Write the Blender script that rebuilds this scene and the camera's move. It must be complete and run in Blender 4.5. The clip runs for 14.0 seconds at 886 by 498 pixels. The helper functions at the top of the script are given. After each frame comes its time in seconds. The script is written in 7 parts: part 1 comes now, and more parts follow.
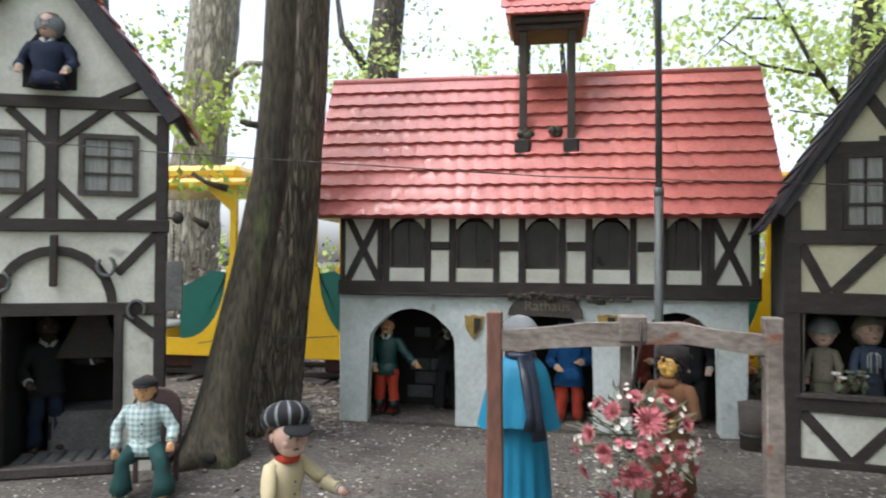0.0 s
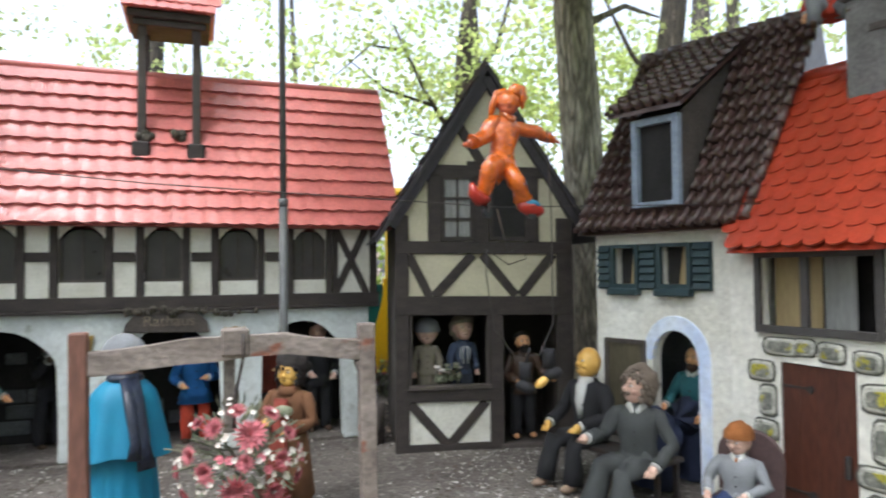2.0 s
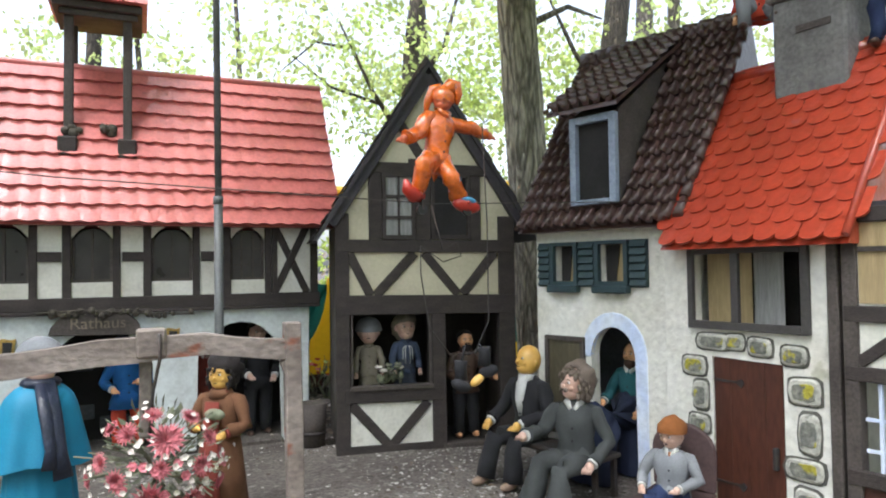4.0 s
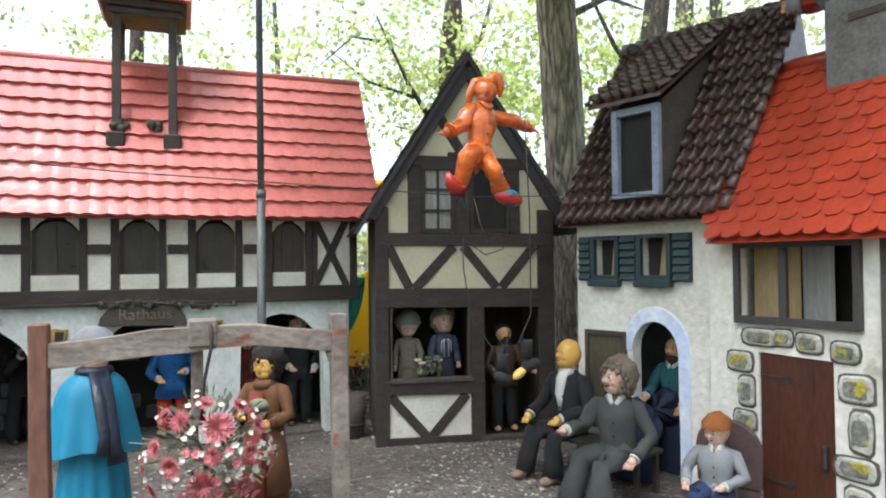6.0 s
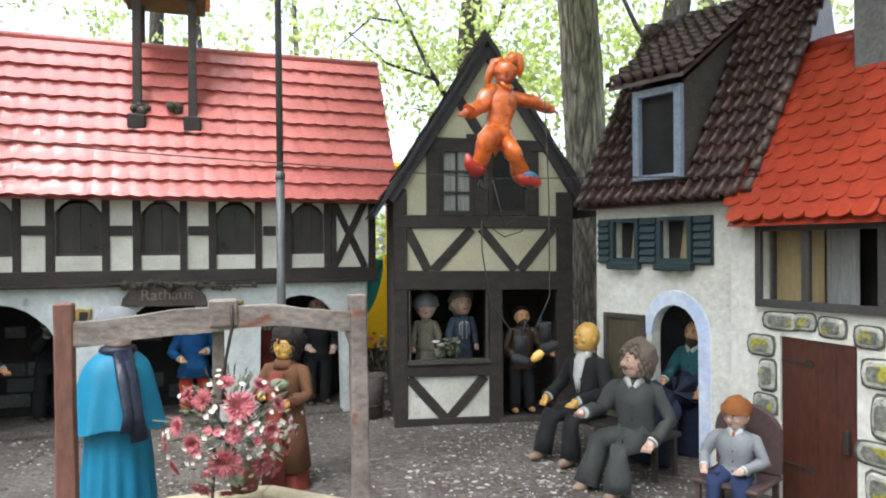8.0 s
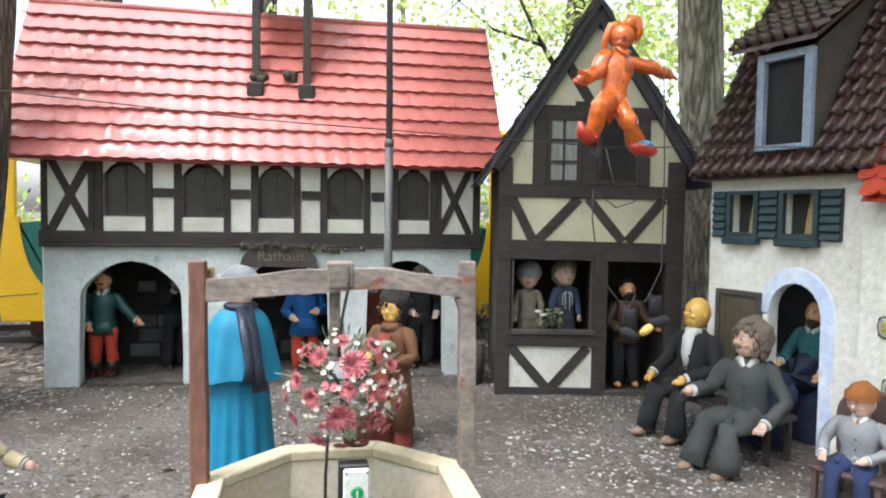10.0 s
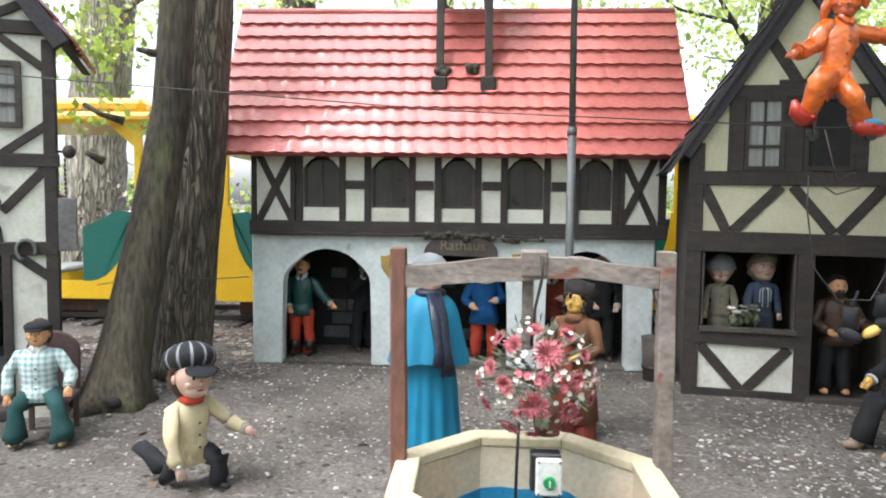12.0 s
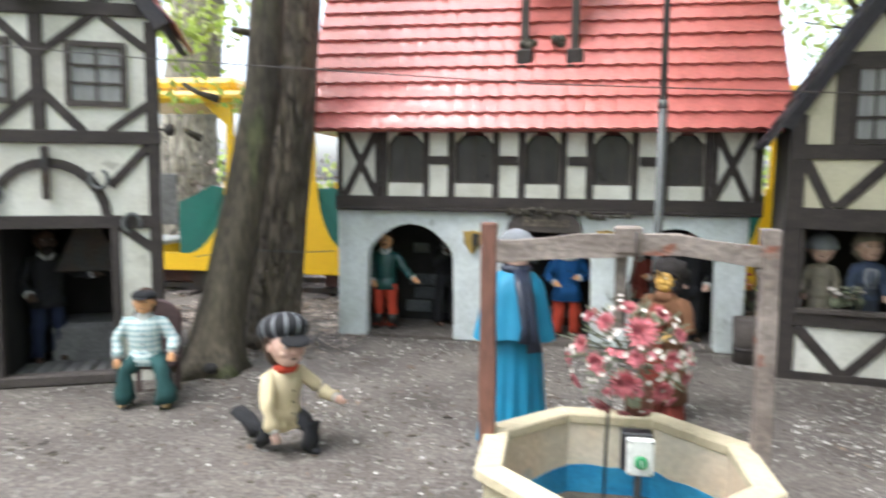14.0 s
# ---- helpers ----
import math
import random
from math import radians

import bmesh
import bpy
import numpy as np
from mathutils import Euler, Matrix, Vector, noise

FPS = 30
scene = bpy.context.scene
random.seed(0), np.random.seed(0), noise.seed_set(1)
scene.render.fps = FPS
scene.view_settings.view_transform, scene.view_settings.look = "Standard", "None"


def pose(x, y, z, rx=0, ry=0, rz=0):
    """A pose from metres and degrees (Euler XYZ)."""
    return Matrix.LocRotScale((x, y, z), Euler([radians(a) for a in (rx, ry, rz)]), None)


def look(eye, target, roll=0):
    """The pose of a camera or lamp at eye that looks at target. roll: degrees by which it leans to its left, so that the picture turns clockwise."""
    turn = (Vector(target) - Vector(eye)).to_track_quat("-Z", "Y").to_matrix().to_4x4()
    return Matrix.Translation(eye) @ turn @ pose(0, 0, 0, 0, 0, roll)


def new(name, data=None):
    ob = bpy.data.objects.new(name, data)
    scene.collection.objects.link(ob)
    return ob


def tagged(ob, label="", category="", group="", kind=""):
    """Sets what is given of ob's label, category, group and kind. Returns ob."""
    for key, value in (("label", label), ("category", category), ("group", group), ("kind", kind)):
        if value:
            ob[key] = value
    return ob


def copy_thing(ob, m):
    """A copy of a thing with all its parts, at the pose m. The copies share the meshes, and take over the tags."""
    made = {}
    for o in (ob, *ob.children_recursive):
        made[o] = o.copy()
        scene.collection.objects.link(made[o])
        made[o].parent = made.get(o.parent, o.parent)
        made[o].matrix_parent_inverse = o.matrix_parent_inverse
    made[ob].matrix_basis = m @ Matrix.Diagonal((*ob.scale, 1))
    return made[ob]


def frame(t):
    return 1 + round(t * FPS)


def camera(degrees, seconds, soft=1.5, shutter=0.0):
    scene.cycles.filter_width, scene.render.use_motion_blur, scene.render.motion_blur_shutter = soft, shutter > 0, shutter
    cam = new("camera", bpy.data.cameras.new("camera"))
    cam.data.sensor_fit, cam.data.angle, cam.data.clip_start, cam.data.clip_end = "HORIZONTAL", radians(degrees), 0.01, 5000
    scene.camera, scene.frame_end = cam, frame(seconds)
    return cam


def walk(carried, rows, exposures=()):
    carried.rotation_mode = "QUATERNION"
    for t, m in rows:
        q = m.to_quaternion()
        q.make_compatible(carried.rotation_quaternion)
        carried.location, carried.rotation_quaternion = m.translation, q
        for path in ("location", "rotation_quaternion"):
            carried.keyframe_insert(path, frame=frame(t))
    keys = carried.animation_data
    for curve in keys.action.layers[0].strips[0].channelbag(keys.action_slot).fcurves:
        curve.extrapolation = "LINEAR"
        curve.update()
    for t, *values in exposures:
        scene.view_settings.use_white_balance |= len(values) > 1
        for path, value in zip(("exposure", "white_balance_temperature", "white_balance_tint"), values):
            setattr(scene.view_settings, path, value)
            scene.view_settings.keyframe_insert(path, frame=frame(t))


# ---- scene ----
cam = camera(66.0, 14.0, soft=2.0, shutter=0.5)
PATH = [
    (0, (0.442, -0.017, 1.465), (0.125, 1.958, 1.5), 0.5),
    (0.5, (0.462, 0.014, 1.466), (0.316, 2.009, 1.484), 0.3),
    (1, (0.525, 0.068, 1.461), (0.71, 2.059, 1.476), 0.1),
    (1.5, (0.619, -0.007, 1.476), (1.072, 1.94, 1.518), -0.2),
    (2, (0.604, -0.017, 1.479), (1.284, 1.863, 1.539), -0.5),
    (2.5, (0.662, -0.009, 1.476), (1.487, 1.812, 1.541), -0.8),
    (5, (0.713, -0.003, 1.456), (1.489, 1.84, 1.513), -0.7),
    (5.5, (0.662, 0.0, 1.454), (1.413, 1.853, 1.511), -0.6),
    (6, (0.668, 0.009, 1.457), (1.384, 1.875, 1.501), -0.6),
    (6.5, (0.665, 0.012, 1.455), (1.351, 1.89, 1.487), -0.7),
    (7, (0.666, 0.016, 1.453), (1.32, 1.906, 1.471), -0.7),
    (7.5, (0.666, 0.008, 1.45), (1.301, 1.904, 1.456), -0.7),
    (8, (0.666, 0.014, 1.453), (1.333, 1.9, 1.447), -0.4),
    (8.5, (0.64, -0.004, 1.453), (1.126, 1.936, 1.453), -0.2),
    (11, (0.594, 0.036, 1.443), (0.889, 2.009, 1.295), 1.7),
    (11.5, (0.522, 0.04, 1.439), (0.504, 2.035, 1.293), 0.8),
    (12, (0.52, 0.038, 1.436), (0.422, 2.031, 1.306), 0.7),
    (12.5, (0.516, 0.052, 1.432), (0.458, 2.046, 1.283), 0.8),
    (13, (0.515, 0.047, 1.427), (0.539, 2.035, 1.211), 1.7),
    (13.5, (0.508, 0.039, 1.43), (0.49, 2.021, 1.168), 1.6),
    (14, (0.466, 0.034, 1.431), (0.147, 1.998, 1.229), 0.7),
]
walk(cam, [(t, look(eye, target, roll)) for t, eye, target, roll in PATH],
     exposures=[(t, e, 6020, 10) for t, e in ((0.0, 1.43), (1.0, 1.44), (2.2, 1.66), (5.0, 1.74), (8.0, 1.80), (8.7, 1.90), (10.8, 2.05), (12.5, 2.00), (13.5, 2.02), (14.0, 2.04))])

# ---- world and light ----
world = bpy.data.worlds.new("sky")
scene.world = world
world.use_nodes = True
wn = world.node_tree
sky = wn.nodes.new("ShaderNodeTexSky")
sky.sky_type = "NISHITA"
sky.sun_disc = False
sky.sun_elevation, sky.sun_rotation = radians(64), radians(-128)
sky.dust_density, sky.air_density, sky.ozone_density = 4.0, 1.0, 0.6
pale = wn.nodes.new("ShaderNodeHueSaturation")
pale.inputs["Saturation"].default_value = 0.42
wn.links.new(sky.outputs[0], pale.inputs["Color"])
wn.links.new(pale.outputs[0], wn.nodes["Background"].inputs[0])
wn.nodes["Background"].inputs[1].default_value = 0.15
sun = new("sun", bpy.data.lights.new("sun", "SUN"))
sun.data.energy, sun.data.angle, sun.data.color = 0.8, radians(30), (1.0, 0.98, 0.95)
sun.matrix_world = look((-5.2, -2.0, 13.5), (0, 2, 0))


# ---- materials ----
def mat(name, col, col2=None, rough=0.8, scale=6.0, bump=0.3, fine=45.0, grain=0.15, metal=0.0, rand=0.0, coat=0.0, streak=(1, 1, 1), island=0.0, spots=None, spot_scale=9.0, spot_at=0.62, plates=0.0):
    """A surface with stains at one scale, grain at another, and fine relief."""
    m = bpy.data.materials.new(name)
    m.use_nodes = True
    nt = m.node_tree
    nodes, links = nt.nodes, nt.links
    b = nodes["Principled BSDF"]
    geo = nodes.new("ShaderNodeNewGeometry")
    mapping = nodes.new("ShaderNodeMapping")
    mapping.inputs["Scale"].default_value = streak
    links.new(geo.outputs["Position"], mapping.inputs["Vector"])

    def noise_tex(s, detail=5.0):
        n = nodes.new("ShaderNodeTexNoise")
        n.inputs["Scale"].default_value, n.inputs["Detail"].default_value = s, detail
        links.new(mapping.outputs[0], n.inputs["Vector"])
        return n

    def mixed(fac, a, c, mode="MIX"):
        n = nodes.new("ShaderNodeMix")
        n.data_type, n.blend_type = "RGBA", mode
        for key, v in ((0, fac), (6, a), (7, c)):
            if isinstance(v, bpy.types.NodeSocket):
                links.new(v, n.inputs[key])
            else:
                n.inputs[key].default_value = v
        return n.outputs[2]

    def ramp(src, lo, hi):
        n = nodes.new("ShaderNodeMapRange")
        n.inputs[1].default_value, n.inputs[2].default_value = lo, hi
        links.new(src, n.inputs[0])
        return n.outputs[0]

    c2 = col2 or tuple(v * 0.7 for v in col)
    big, small = noise_tex(scale), noise_tex(fine, 8.0)
    out = mixed(ramp(big.outputs[0], 0.35, 0.68), (*col, 1), (*c2, 1))
    if spots:
        sp = noise_tex(spot_scale, 6.0)
        out = mixed(ramp(sp.outputs[0], spot_at, spot_at + 0.06), out, (*spots, 1))
    height = small.outputs[0]
    if plates:
        vo = nodes.new("ShaderNodeTexVoronoi")
        vo.feature = "DISTANCE_TO_EDGE"
        vo.inputs["Scale"].default_value = plates
        warp = nodes.new("ShaderNodeMix")
        warp.data_type = "VECTOR"
        warp.inputs[0].default_value = 0.2
        wob = noise_tex(6.0, 3.0)
        links.new(mapping.outputs[0], warp.inputs[4])
        links.new(wob.outputs["Color"], warp.inputs[5])
        links.new(warp.outputs[1], vo.inputs["Vector"])
        edge = ramp(vo.outputs["Distance"], -0.05, 0.22)
        out = mixed(edge, tuple(v * 0.42 for v in c2) + (1,), out)
        both = nodes.new("ShaderNodeMath")
        both.operation = "MULTIPLY_ADD"
        both.inputs[1].default_value = 0.35
        links.new(height, both.inputs[0])
        links.new(edge, both.inputs[2])
        height = both.outputs[0]
    g = nodes.new("ShaderNodeMapRange")
    g.inputs[1].default_value, g.inputs[2].default_value = 0.25, 0.75
    g.inputs[3].default_value, g.inputs[4].default_value = 1 - grain * 1.6, 1 + grain
    links.new(small.outputs[0], g.inputs[0])
    tone = g.outputs[0]
    if rand or island:
        src = nodes.new("ShaderNodeObjectInfo").outputs["Random"] if rand else geo.outputs["Random Per Island"]
        r = nodes.new("ShaderNodeMapRange")
        amount = rand or island
        r.inputs[3].default_value, r.inputs[4].default_value = 1 - amount, 1 + amount * 0.7
        links.new(src, r.inputs[0])
        mul = nodes.new("ShaderNodeMath")
        mul.operation = "MULTIPLY"
        links.new(r.outputs[0], mul.inputs[0])
        links.new(tone, mul.inputs[1])
        tone = mul.outputs[0]
    hsv = nodes.new("ShaderNodeHueSaturation")
    links.new(out, hsv.inputs["Color"])
    links.new(tone, hsv.inputs["Value"])
    links.new(hsv.outputs[0], b.inputs["Base Color"])
    rr = nodes.new("ShaderNodeMapRange")
    rr.inputs[3].default_value, rr.inputs[4].default_value = max(rough - 0.1, 0.03), min(rough + 0.12, 1)
    links.new(big.outputs[0], rr.inputs[0])
    links.new(rr.outputs[0], b.inputs["Roughness"])
    b.inputs["Metallic"].default_value = metal
    b.inputs["Coat Weight"].default_value = coat
    if bump:
        bp = nodes.new("ShaderNodeBump")
        bp.inputs["Strength"].default_value, bp.inputs["Distance"].default_value = bump, 0.03 if plates else 0.01
        links.new(height, bp.inputs["Height"])
        links.new(bp.outputs[0], b.inputs["Normal"])
    return m


def leaf_mat(name, col, col2):
    m = mat(name, col, col2, rough=0.55, scale=0.8, bump=0, island=0.45)
    nt = m.node_tree
    b = nt.nodes["Principled BSDF"]
    tr = nt.nodes.new("ShaderNodeBsdfTranslucent")
    src = b.inputs["Base Color"].links[0].from_socket
    nt.links.new(src, tr.inputs[0])
    mx = nt.nodes.new("ShaderNodeMixShader")
    mx.inputs[0].default_value = 0.7
    nt.links.new(b.outputs[0], mx.inputs[1])
    nt.links.new(tr.outputs[0], mx.inputs[2])
    nt.links.new(mx.outputs[0], nt.nodes["Material Output"].inputs[0])
    return m


PLASTER = mat("plaster_white", (0.70, 0.69, 0.62), (0.55, 0.53, 0.46), 0.85, 3.5, 0.25, 40, 0.08, spots=(0.4, 0.38, 0.33), spot_scale=5, spot_at=0.68)
PLASTER_COOL = mat("plaster_cool_white", (0.64, 0.68, 0.68), (0.50, 0.53, 0.52), 0.85, 2.2, 0.5, 28, 0.1, spots=(0.33, 0.34, 0.32), spot_scale=4, spot_at=0.66)
PLASTER_CREAM = mat("plaster_cream", (0.54, 0.50, 0.365), (0.44, 0.40, 0.29), 0.85, 3.0, 0.2, 40, 0.06)
PLASTER_SALMON = mat("plaster_roughcast", (0.78, 0.77, 0.72), (0.66, 0.64, 0.57), 0.9, 2.5, 0.9, 22, 0.1, spots=(0.46, 0.45, 0.36), spot_scale=5, spot_at=0.67)
BLUE_TRIM = mat("paint_pale_blue", (0.56, 0.65, 0.86), (0.70, 0.76, 0.86), 0.85, 4, 0.9, 22, 0.1)
TIMBER = mat("timber_dark", (0.045, 0.034, 0.030), (0.030, 0.024, 0.022), 0.75, 5, 0.5, 60, 0.3, streak=(1, 1, 3))
TIMBER_GREY = mat("timber_grey_brown", (0.085, 0.07, 0.062), (0.055, 0.045, 0.04), 0.8, 5, 0.5, 60, 0.25)
WOOD_GREY = mat("wood_bare_grey", (0.22, 0.19, 0.165), (0.13, 0.11, 0.095), 0.8, 7, 0.6, 50, 0.25)
WOOD_WORN = mat("wood_worn_grey", (0.245, 0.205, 0.18), (0.14, 0.112, 0.097), 0.8, 7, 0.6, 50, 0.25, streak=(0.6, 1, 1), spots=(0.20, 0.075, 0.045), spot_scale=8, spot_at=0.60)
WOOD_RED = mat("wood_red_brown", (0.20, 0.085, 0.055), (0.13, 0.06, 0.045), 0.65, 5, 0.5, 45, 0.25, streak=(1, 1, 0.3), spots=(0.28, 0.23, 0.2), spot_scale=9, spot_at=0.66)
DOOR_RED = mat("door_red_brown", (0.082, 0.027, 0.016), (0.055, 0.019, 0.012), 0.45, 5, 0.3, 50, 0.2, streak=(1, 1, 0.25))
ROOF_RED = mat("roof_tile_red", (0.62, 0.18, 0.158), (0.51, 0.13, 0.112), 0.42, 2.5, 0.35, 35, 0.12, rand=0.06, coat=0.35, spots=(0.42, 0.13, 0.115), spot_scale=6, spot_at=0.66)
ROOF_ORANGE = mat("roof_tile_orange", (0.43, 0.056, 0.026), (0.34, 0.042, 0.02), 0.34, 3, 0.35, 30, 0.12, rand=0.05, coat=0.45)
ROOF_BROWN = mat("roof_tile_brown", (0.088, 0.047, 0.040), (0.058, 0.032, 0.028), 0.36, 4, 0.5, 35, 0.2, rand=0.15, coat=0.25, spots=(0.16, 0.11, 0.10), spot_scale=10, spot_at=0.66)
ROOF_BLACK = mat("roof_edge_dark", (0.035, 0.032, 0.040), (0.05, 0.042, 0.045), 0.7, 5, 0.5, 40, 0.2)
# room grey and brown carry the dim indoor shade and haze in their colour
INNER_GREY = mat("interior_grey_wash", (0.20, 0.21, 0.23), (0.12, 0.126, 0.14), 0.95, 3, 0.3)
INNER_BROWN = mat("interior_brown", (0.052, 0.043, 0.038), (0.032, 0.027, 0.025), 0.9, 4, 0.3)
# near-black in place of shade inside rooms and openings, put into the colour
SHADE_DARK = mat("interior_dark", (0.022, 0.020, 0.020), (0.014, 0.013, 0.013), 0.9, 4, 0.2)
STONE_GREY = mat("painted_stone_grey", (0.12, 0.125, 0.13), (0.08, 0.085, 0.09), 0.9, 6, 0.5, 40, 0.2, rand=0.3)
STONE_MOSS = mat("painted_stone_moss", (0.25, 0.25, 0.215), (0.10, 0.105, 0.095), 0.9, 16, 0.9, 45, 0.3, rand=0.15, spots=(0.38, 0.34, 0.04), spot_scale=10, spot_at=0.53)
STONE_RIM = mat("painted_stone_rim", (0.52, 0.51, 0.45), (0.33, 0.33, 0.29), 0.9, 14, 0.8, 45, 0.2, rand=0.1, spots=(0.22, 0.22, 0.19), spot_scale=18, spot_at=0.60)
MORTAR = mat("mortar_dark", (0.085, 0.085, 0.075), (0.15, 0.145, 0.125), 0.95, 8, 0.5)
CONCRETE = mat("concrete_grey", (0.19, 0.185, 0.18), (0.13, 0.125, 0.12), 0.9, 6, 0.6, 40, 0.2)
BASIN = mat("basin_cream", (0.52, 0.45, 0.31), (0.44, 0.38, 0.26), 0.85, 2.2, 0.4, 40, 0.10, spots=(0.34, 0.30, 0.20), spot_scale=5, spot_at=0.66)
BASIN_INNER = mat("basin_inner_wash", (0.60, 0.55, 0.44), (0.56, 0.42, 0.28), 0.85, 2.0, 0.4, 40, 0.10, spots=(0.40, 0.40, 0.34), spot_scale=4, spot_at=0.60)
BLUE_FLOOR = mat("basin_blue", (0.02, 0.20, 0.40), (0.05, 0.30, 0.48), 0.4, 4, 0.2)
DEBRIS = mat("basin_silt", (0.10, 0.085, 0.065), (0.05, 0.045, 0.035), 0.9, 12, 0.8)
GROUND = mat("ground_earth", (0.148, 0.128, 0.112), (0.072, 0.061, 0.053), 0.95, 1.6, 1.0, 42, 0.42, spots=(0.168, 0.150, 0.136), spot_scale=14, spot_at=0.56)
PEBBLE = mat("pebble_pale", (0.48, 0.46, 0.43), (0.25, 0.235, 0.22), 0.85, 3, 0.3, island=0.5)
LITTER = mat("leaf_litter", (0.20, 0.15, 0.11), (0.46, 0.40, 0.36), 0.8, 2, 0.1, island=0.6)
LEAF_DEAD = mat("leaf_dead_dark", (0.075, 0.055, 0.042), (0.17, 0.12, 0.085), 0.8, 2, 0.1, island=0.6)
BARK = mat("bark", (0.110, 0.090, 0.066), (0.066, 0.055, 0.042), 0.95, 5, 1.0, 24, 0.5, streak=(1, 1, 0.16), spots=(0.062, 0.064, 0.036), spot_scale=3, spot_at=0.60, plates=30.0)
BARK_MOSS = mat("bark_mossy", (0.096, 0.080, 0.055), (0.052, 0.044, 0.034), 0.95, 4, 1.0, 38, 0.45, streak=(1, 1, 0.22), spots=(0.088, 0.092, 0.045), spot_scale=3, spot_at=0.56)
BARK_BROWN = mat("bark_brown_grooved", (0.26, 0.215, 0.168), (0.155, 0.128, 0.10), 0.95, 5, 1.0, 30, 0.4, streak=(1, 1, 0.14), plates=34.0)
BARK_LIGHT = mat("bark_light", (0.47, 0.43, 0.345), (0.31, 0.28, 0.22), 0.95, 6, 1.0, 30, 0.4, streak=(1, 1, 0.2), plates=14.0)
BARK_PALE = mat("bark_pale", (0.19, 0.165, 0.135), (0.10, 0.086, 0.07), 0.95, 9, 1.0, 30, 0.45, streak=(1, 1, 0.2), spots=(0.20, 0.20, 0.11), spot_scale=3, spot_at=0.62, plates=20.0)
LEAF = leaf_mat("leaf_green", (0.30, 0.44, 0.08), (0.46, 0.52, 0.14))
LEAF_YELLOW = leaf_mat("leaf_yellow_green", (0.58, 0.72, 0.24), (0.70, 0.74, 0.32))
YELLOW = mat("paint_yellow", (0.80, 0.50, 0.01), (0.74, 0.44, 0.01), 0.3, 2, 0.05, 20, 0.04, coat=0.4)
GREEN = mat("paint_green", (0.012, 0.13, 0.105), (0.015, 0.11, 0.09), 0.35, 2, 0.05, 20, 0.05, coat=0.3)
SHUTTER = mat("paint_dark_teal", (0.020, 0.042, 0.050), (0.028, 0.055, 0.062), 0.6, 6, 0.3)
STEEL = mat("steel_grey", (0.17, 0.175, 0.175), (0.12, 0.125, 0.125), 0.55, 5, 0.2, 60, 0.15, metal=0.3)
IRON = mat("iron_dark", (0.05, 0.05, 0.052), (0.07, 0.05, 0.04), 0.6, 8, 0.4, metal=0.5)
RUST = mat("iron_rust", (0.10, 0.04, 0.03), (0.06, 0.03, 0.025), 0.8, 6, 0.4)
GLASS_DARK = mat("window_glass_dark", (0.026, 0.021, 0.022), (0.048, 0.040, 0.040), 0.30, 4, 0.02, 10, 0.1)
CURTAIN = mat("curtain_beige", (0.42, 0.32, 0.17), (0.33, 0.25, 0.13), 0.9, 6, 0.2, streak=(6, 6, 0.4))
CURTAIN_GREY = mat("curtain_grey", (0.34, 0.34, 0.33), (0.22, 0.22, 0.22), 0.9, 6, 0.2, streak=(8, 8, 0.5))
SIGN_TEXT = mat("sign_letter_paint", (0.20, 0.165, 0.12), None, 0.8, 8, 0.1)
GOLD = mat("paint_ochre", (0.42, 0.27, 0.06), (0.3, 0.2, 0.05), 0.6, 9, 0.2)
WHITE_PLASTIC = mat("plastic_white", (0.62, 0.63, 0.60), (0.55, 0.56, 0.52), 0.4, 5, 0.05)
BLACK_PLASTIC = mat("plastic_black", (0.02, 0.02, 0.022), None, 0.4, 5, 0.05)
BUTTON = mat("button_green", (0.02, 0.30, 0.10), None, 0.3, 5, 0.0)
SLATE = mat("paint_dark_slate", (0.048, 0.043, 0.042), (0.06, 0.056, 0.054), 0.6, 6, 0.3)
SKIN = mat("doll_skin", (0.66, 0.36, 0.18), (0.58, 0.29, 0.14), 0.45, 9, 0.05, 30, 0.05)
SKIN_PALE = mat("doll_skin_pale", (0.62, 0.42, 0.34), (0.52, 0.32, 0.25), 0.4, 9, 0.05, 30, 0.05)
SKIN_YELLOW = mat("doll_skin_yellow", (0.66, 0.40, 0.10), (0.55, 0.30, 0.07), 0.35, 9, 0.05, 30, 0.06)


def cloth(name, col, rough=0.9):
    return mat("cloth_" + name, col, tuple(v * 0.72 for v in col), rough, 7, 0.45, 130, 0.10)


C_BLACK, C_GREY, C_GREYLIGHT = cloth("black", (0.014, 0.014, 0.017)), cloth("grey", (0.055, 0.06, 0.06)), cloth("grey_light", (0.24, 0.25, 0.27))
C_WHITE, C_CREAM, C_RED = cloth("white", (0.62, 0.62, 0.60)), mat("cloth_cream", (0.60, 0.51, 0.33), (0.52, 0.43, 0.27), 0.9, 5, 0.3, 140, 0.06), cloth("red", (0.50, 0.055, 0.025))
C_CYAN, C_BLUE = mat("cloth_cyan", (0.008, 0.195, 0.335), (0.007, 0.15, 0.265), 0.62, 5, 0.2, 120, 0.06), cloth("blue", (0.012, 0.10, 0.30))
C_NAVY, C_BROWN, C_MAROON = cloth("navy", (0.014, 0.022, 0.055)), cloth("brown", (0.155, 0.068, 0.03)), cloth("maroon", (0.20, 0.035, 0.022))
C_GREEN, C_DENIM, C_TAN = cloth("green", (0.016, 0.068, 0.066)), cloth("denim", (0.02, 0.035, 0.10)), cloth("tan", (0.24, 0.21, 0.16))
C_DARKBLUE = cloth("slate", (0.035, 0.042, 0.06))
C_LEATHER = mat("leather_brown", (0.075, 0.040, 0.024), (0.045, 0.025, 0.017), 0.5, 9, 0.2)
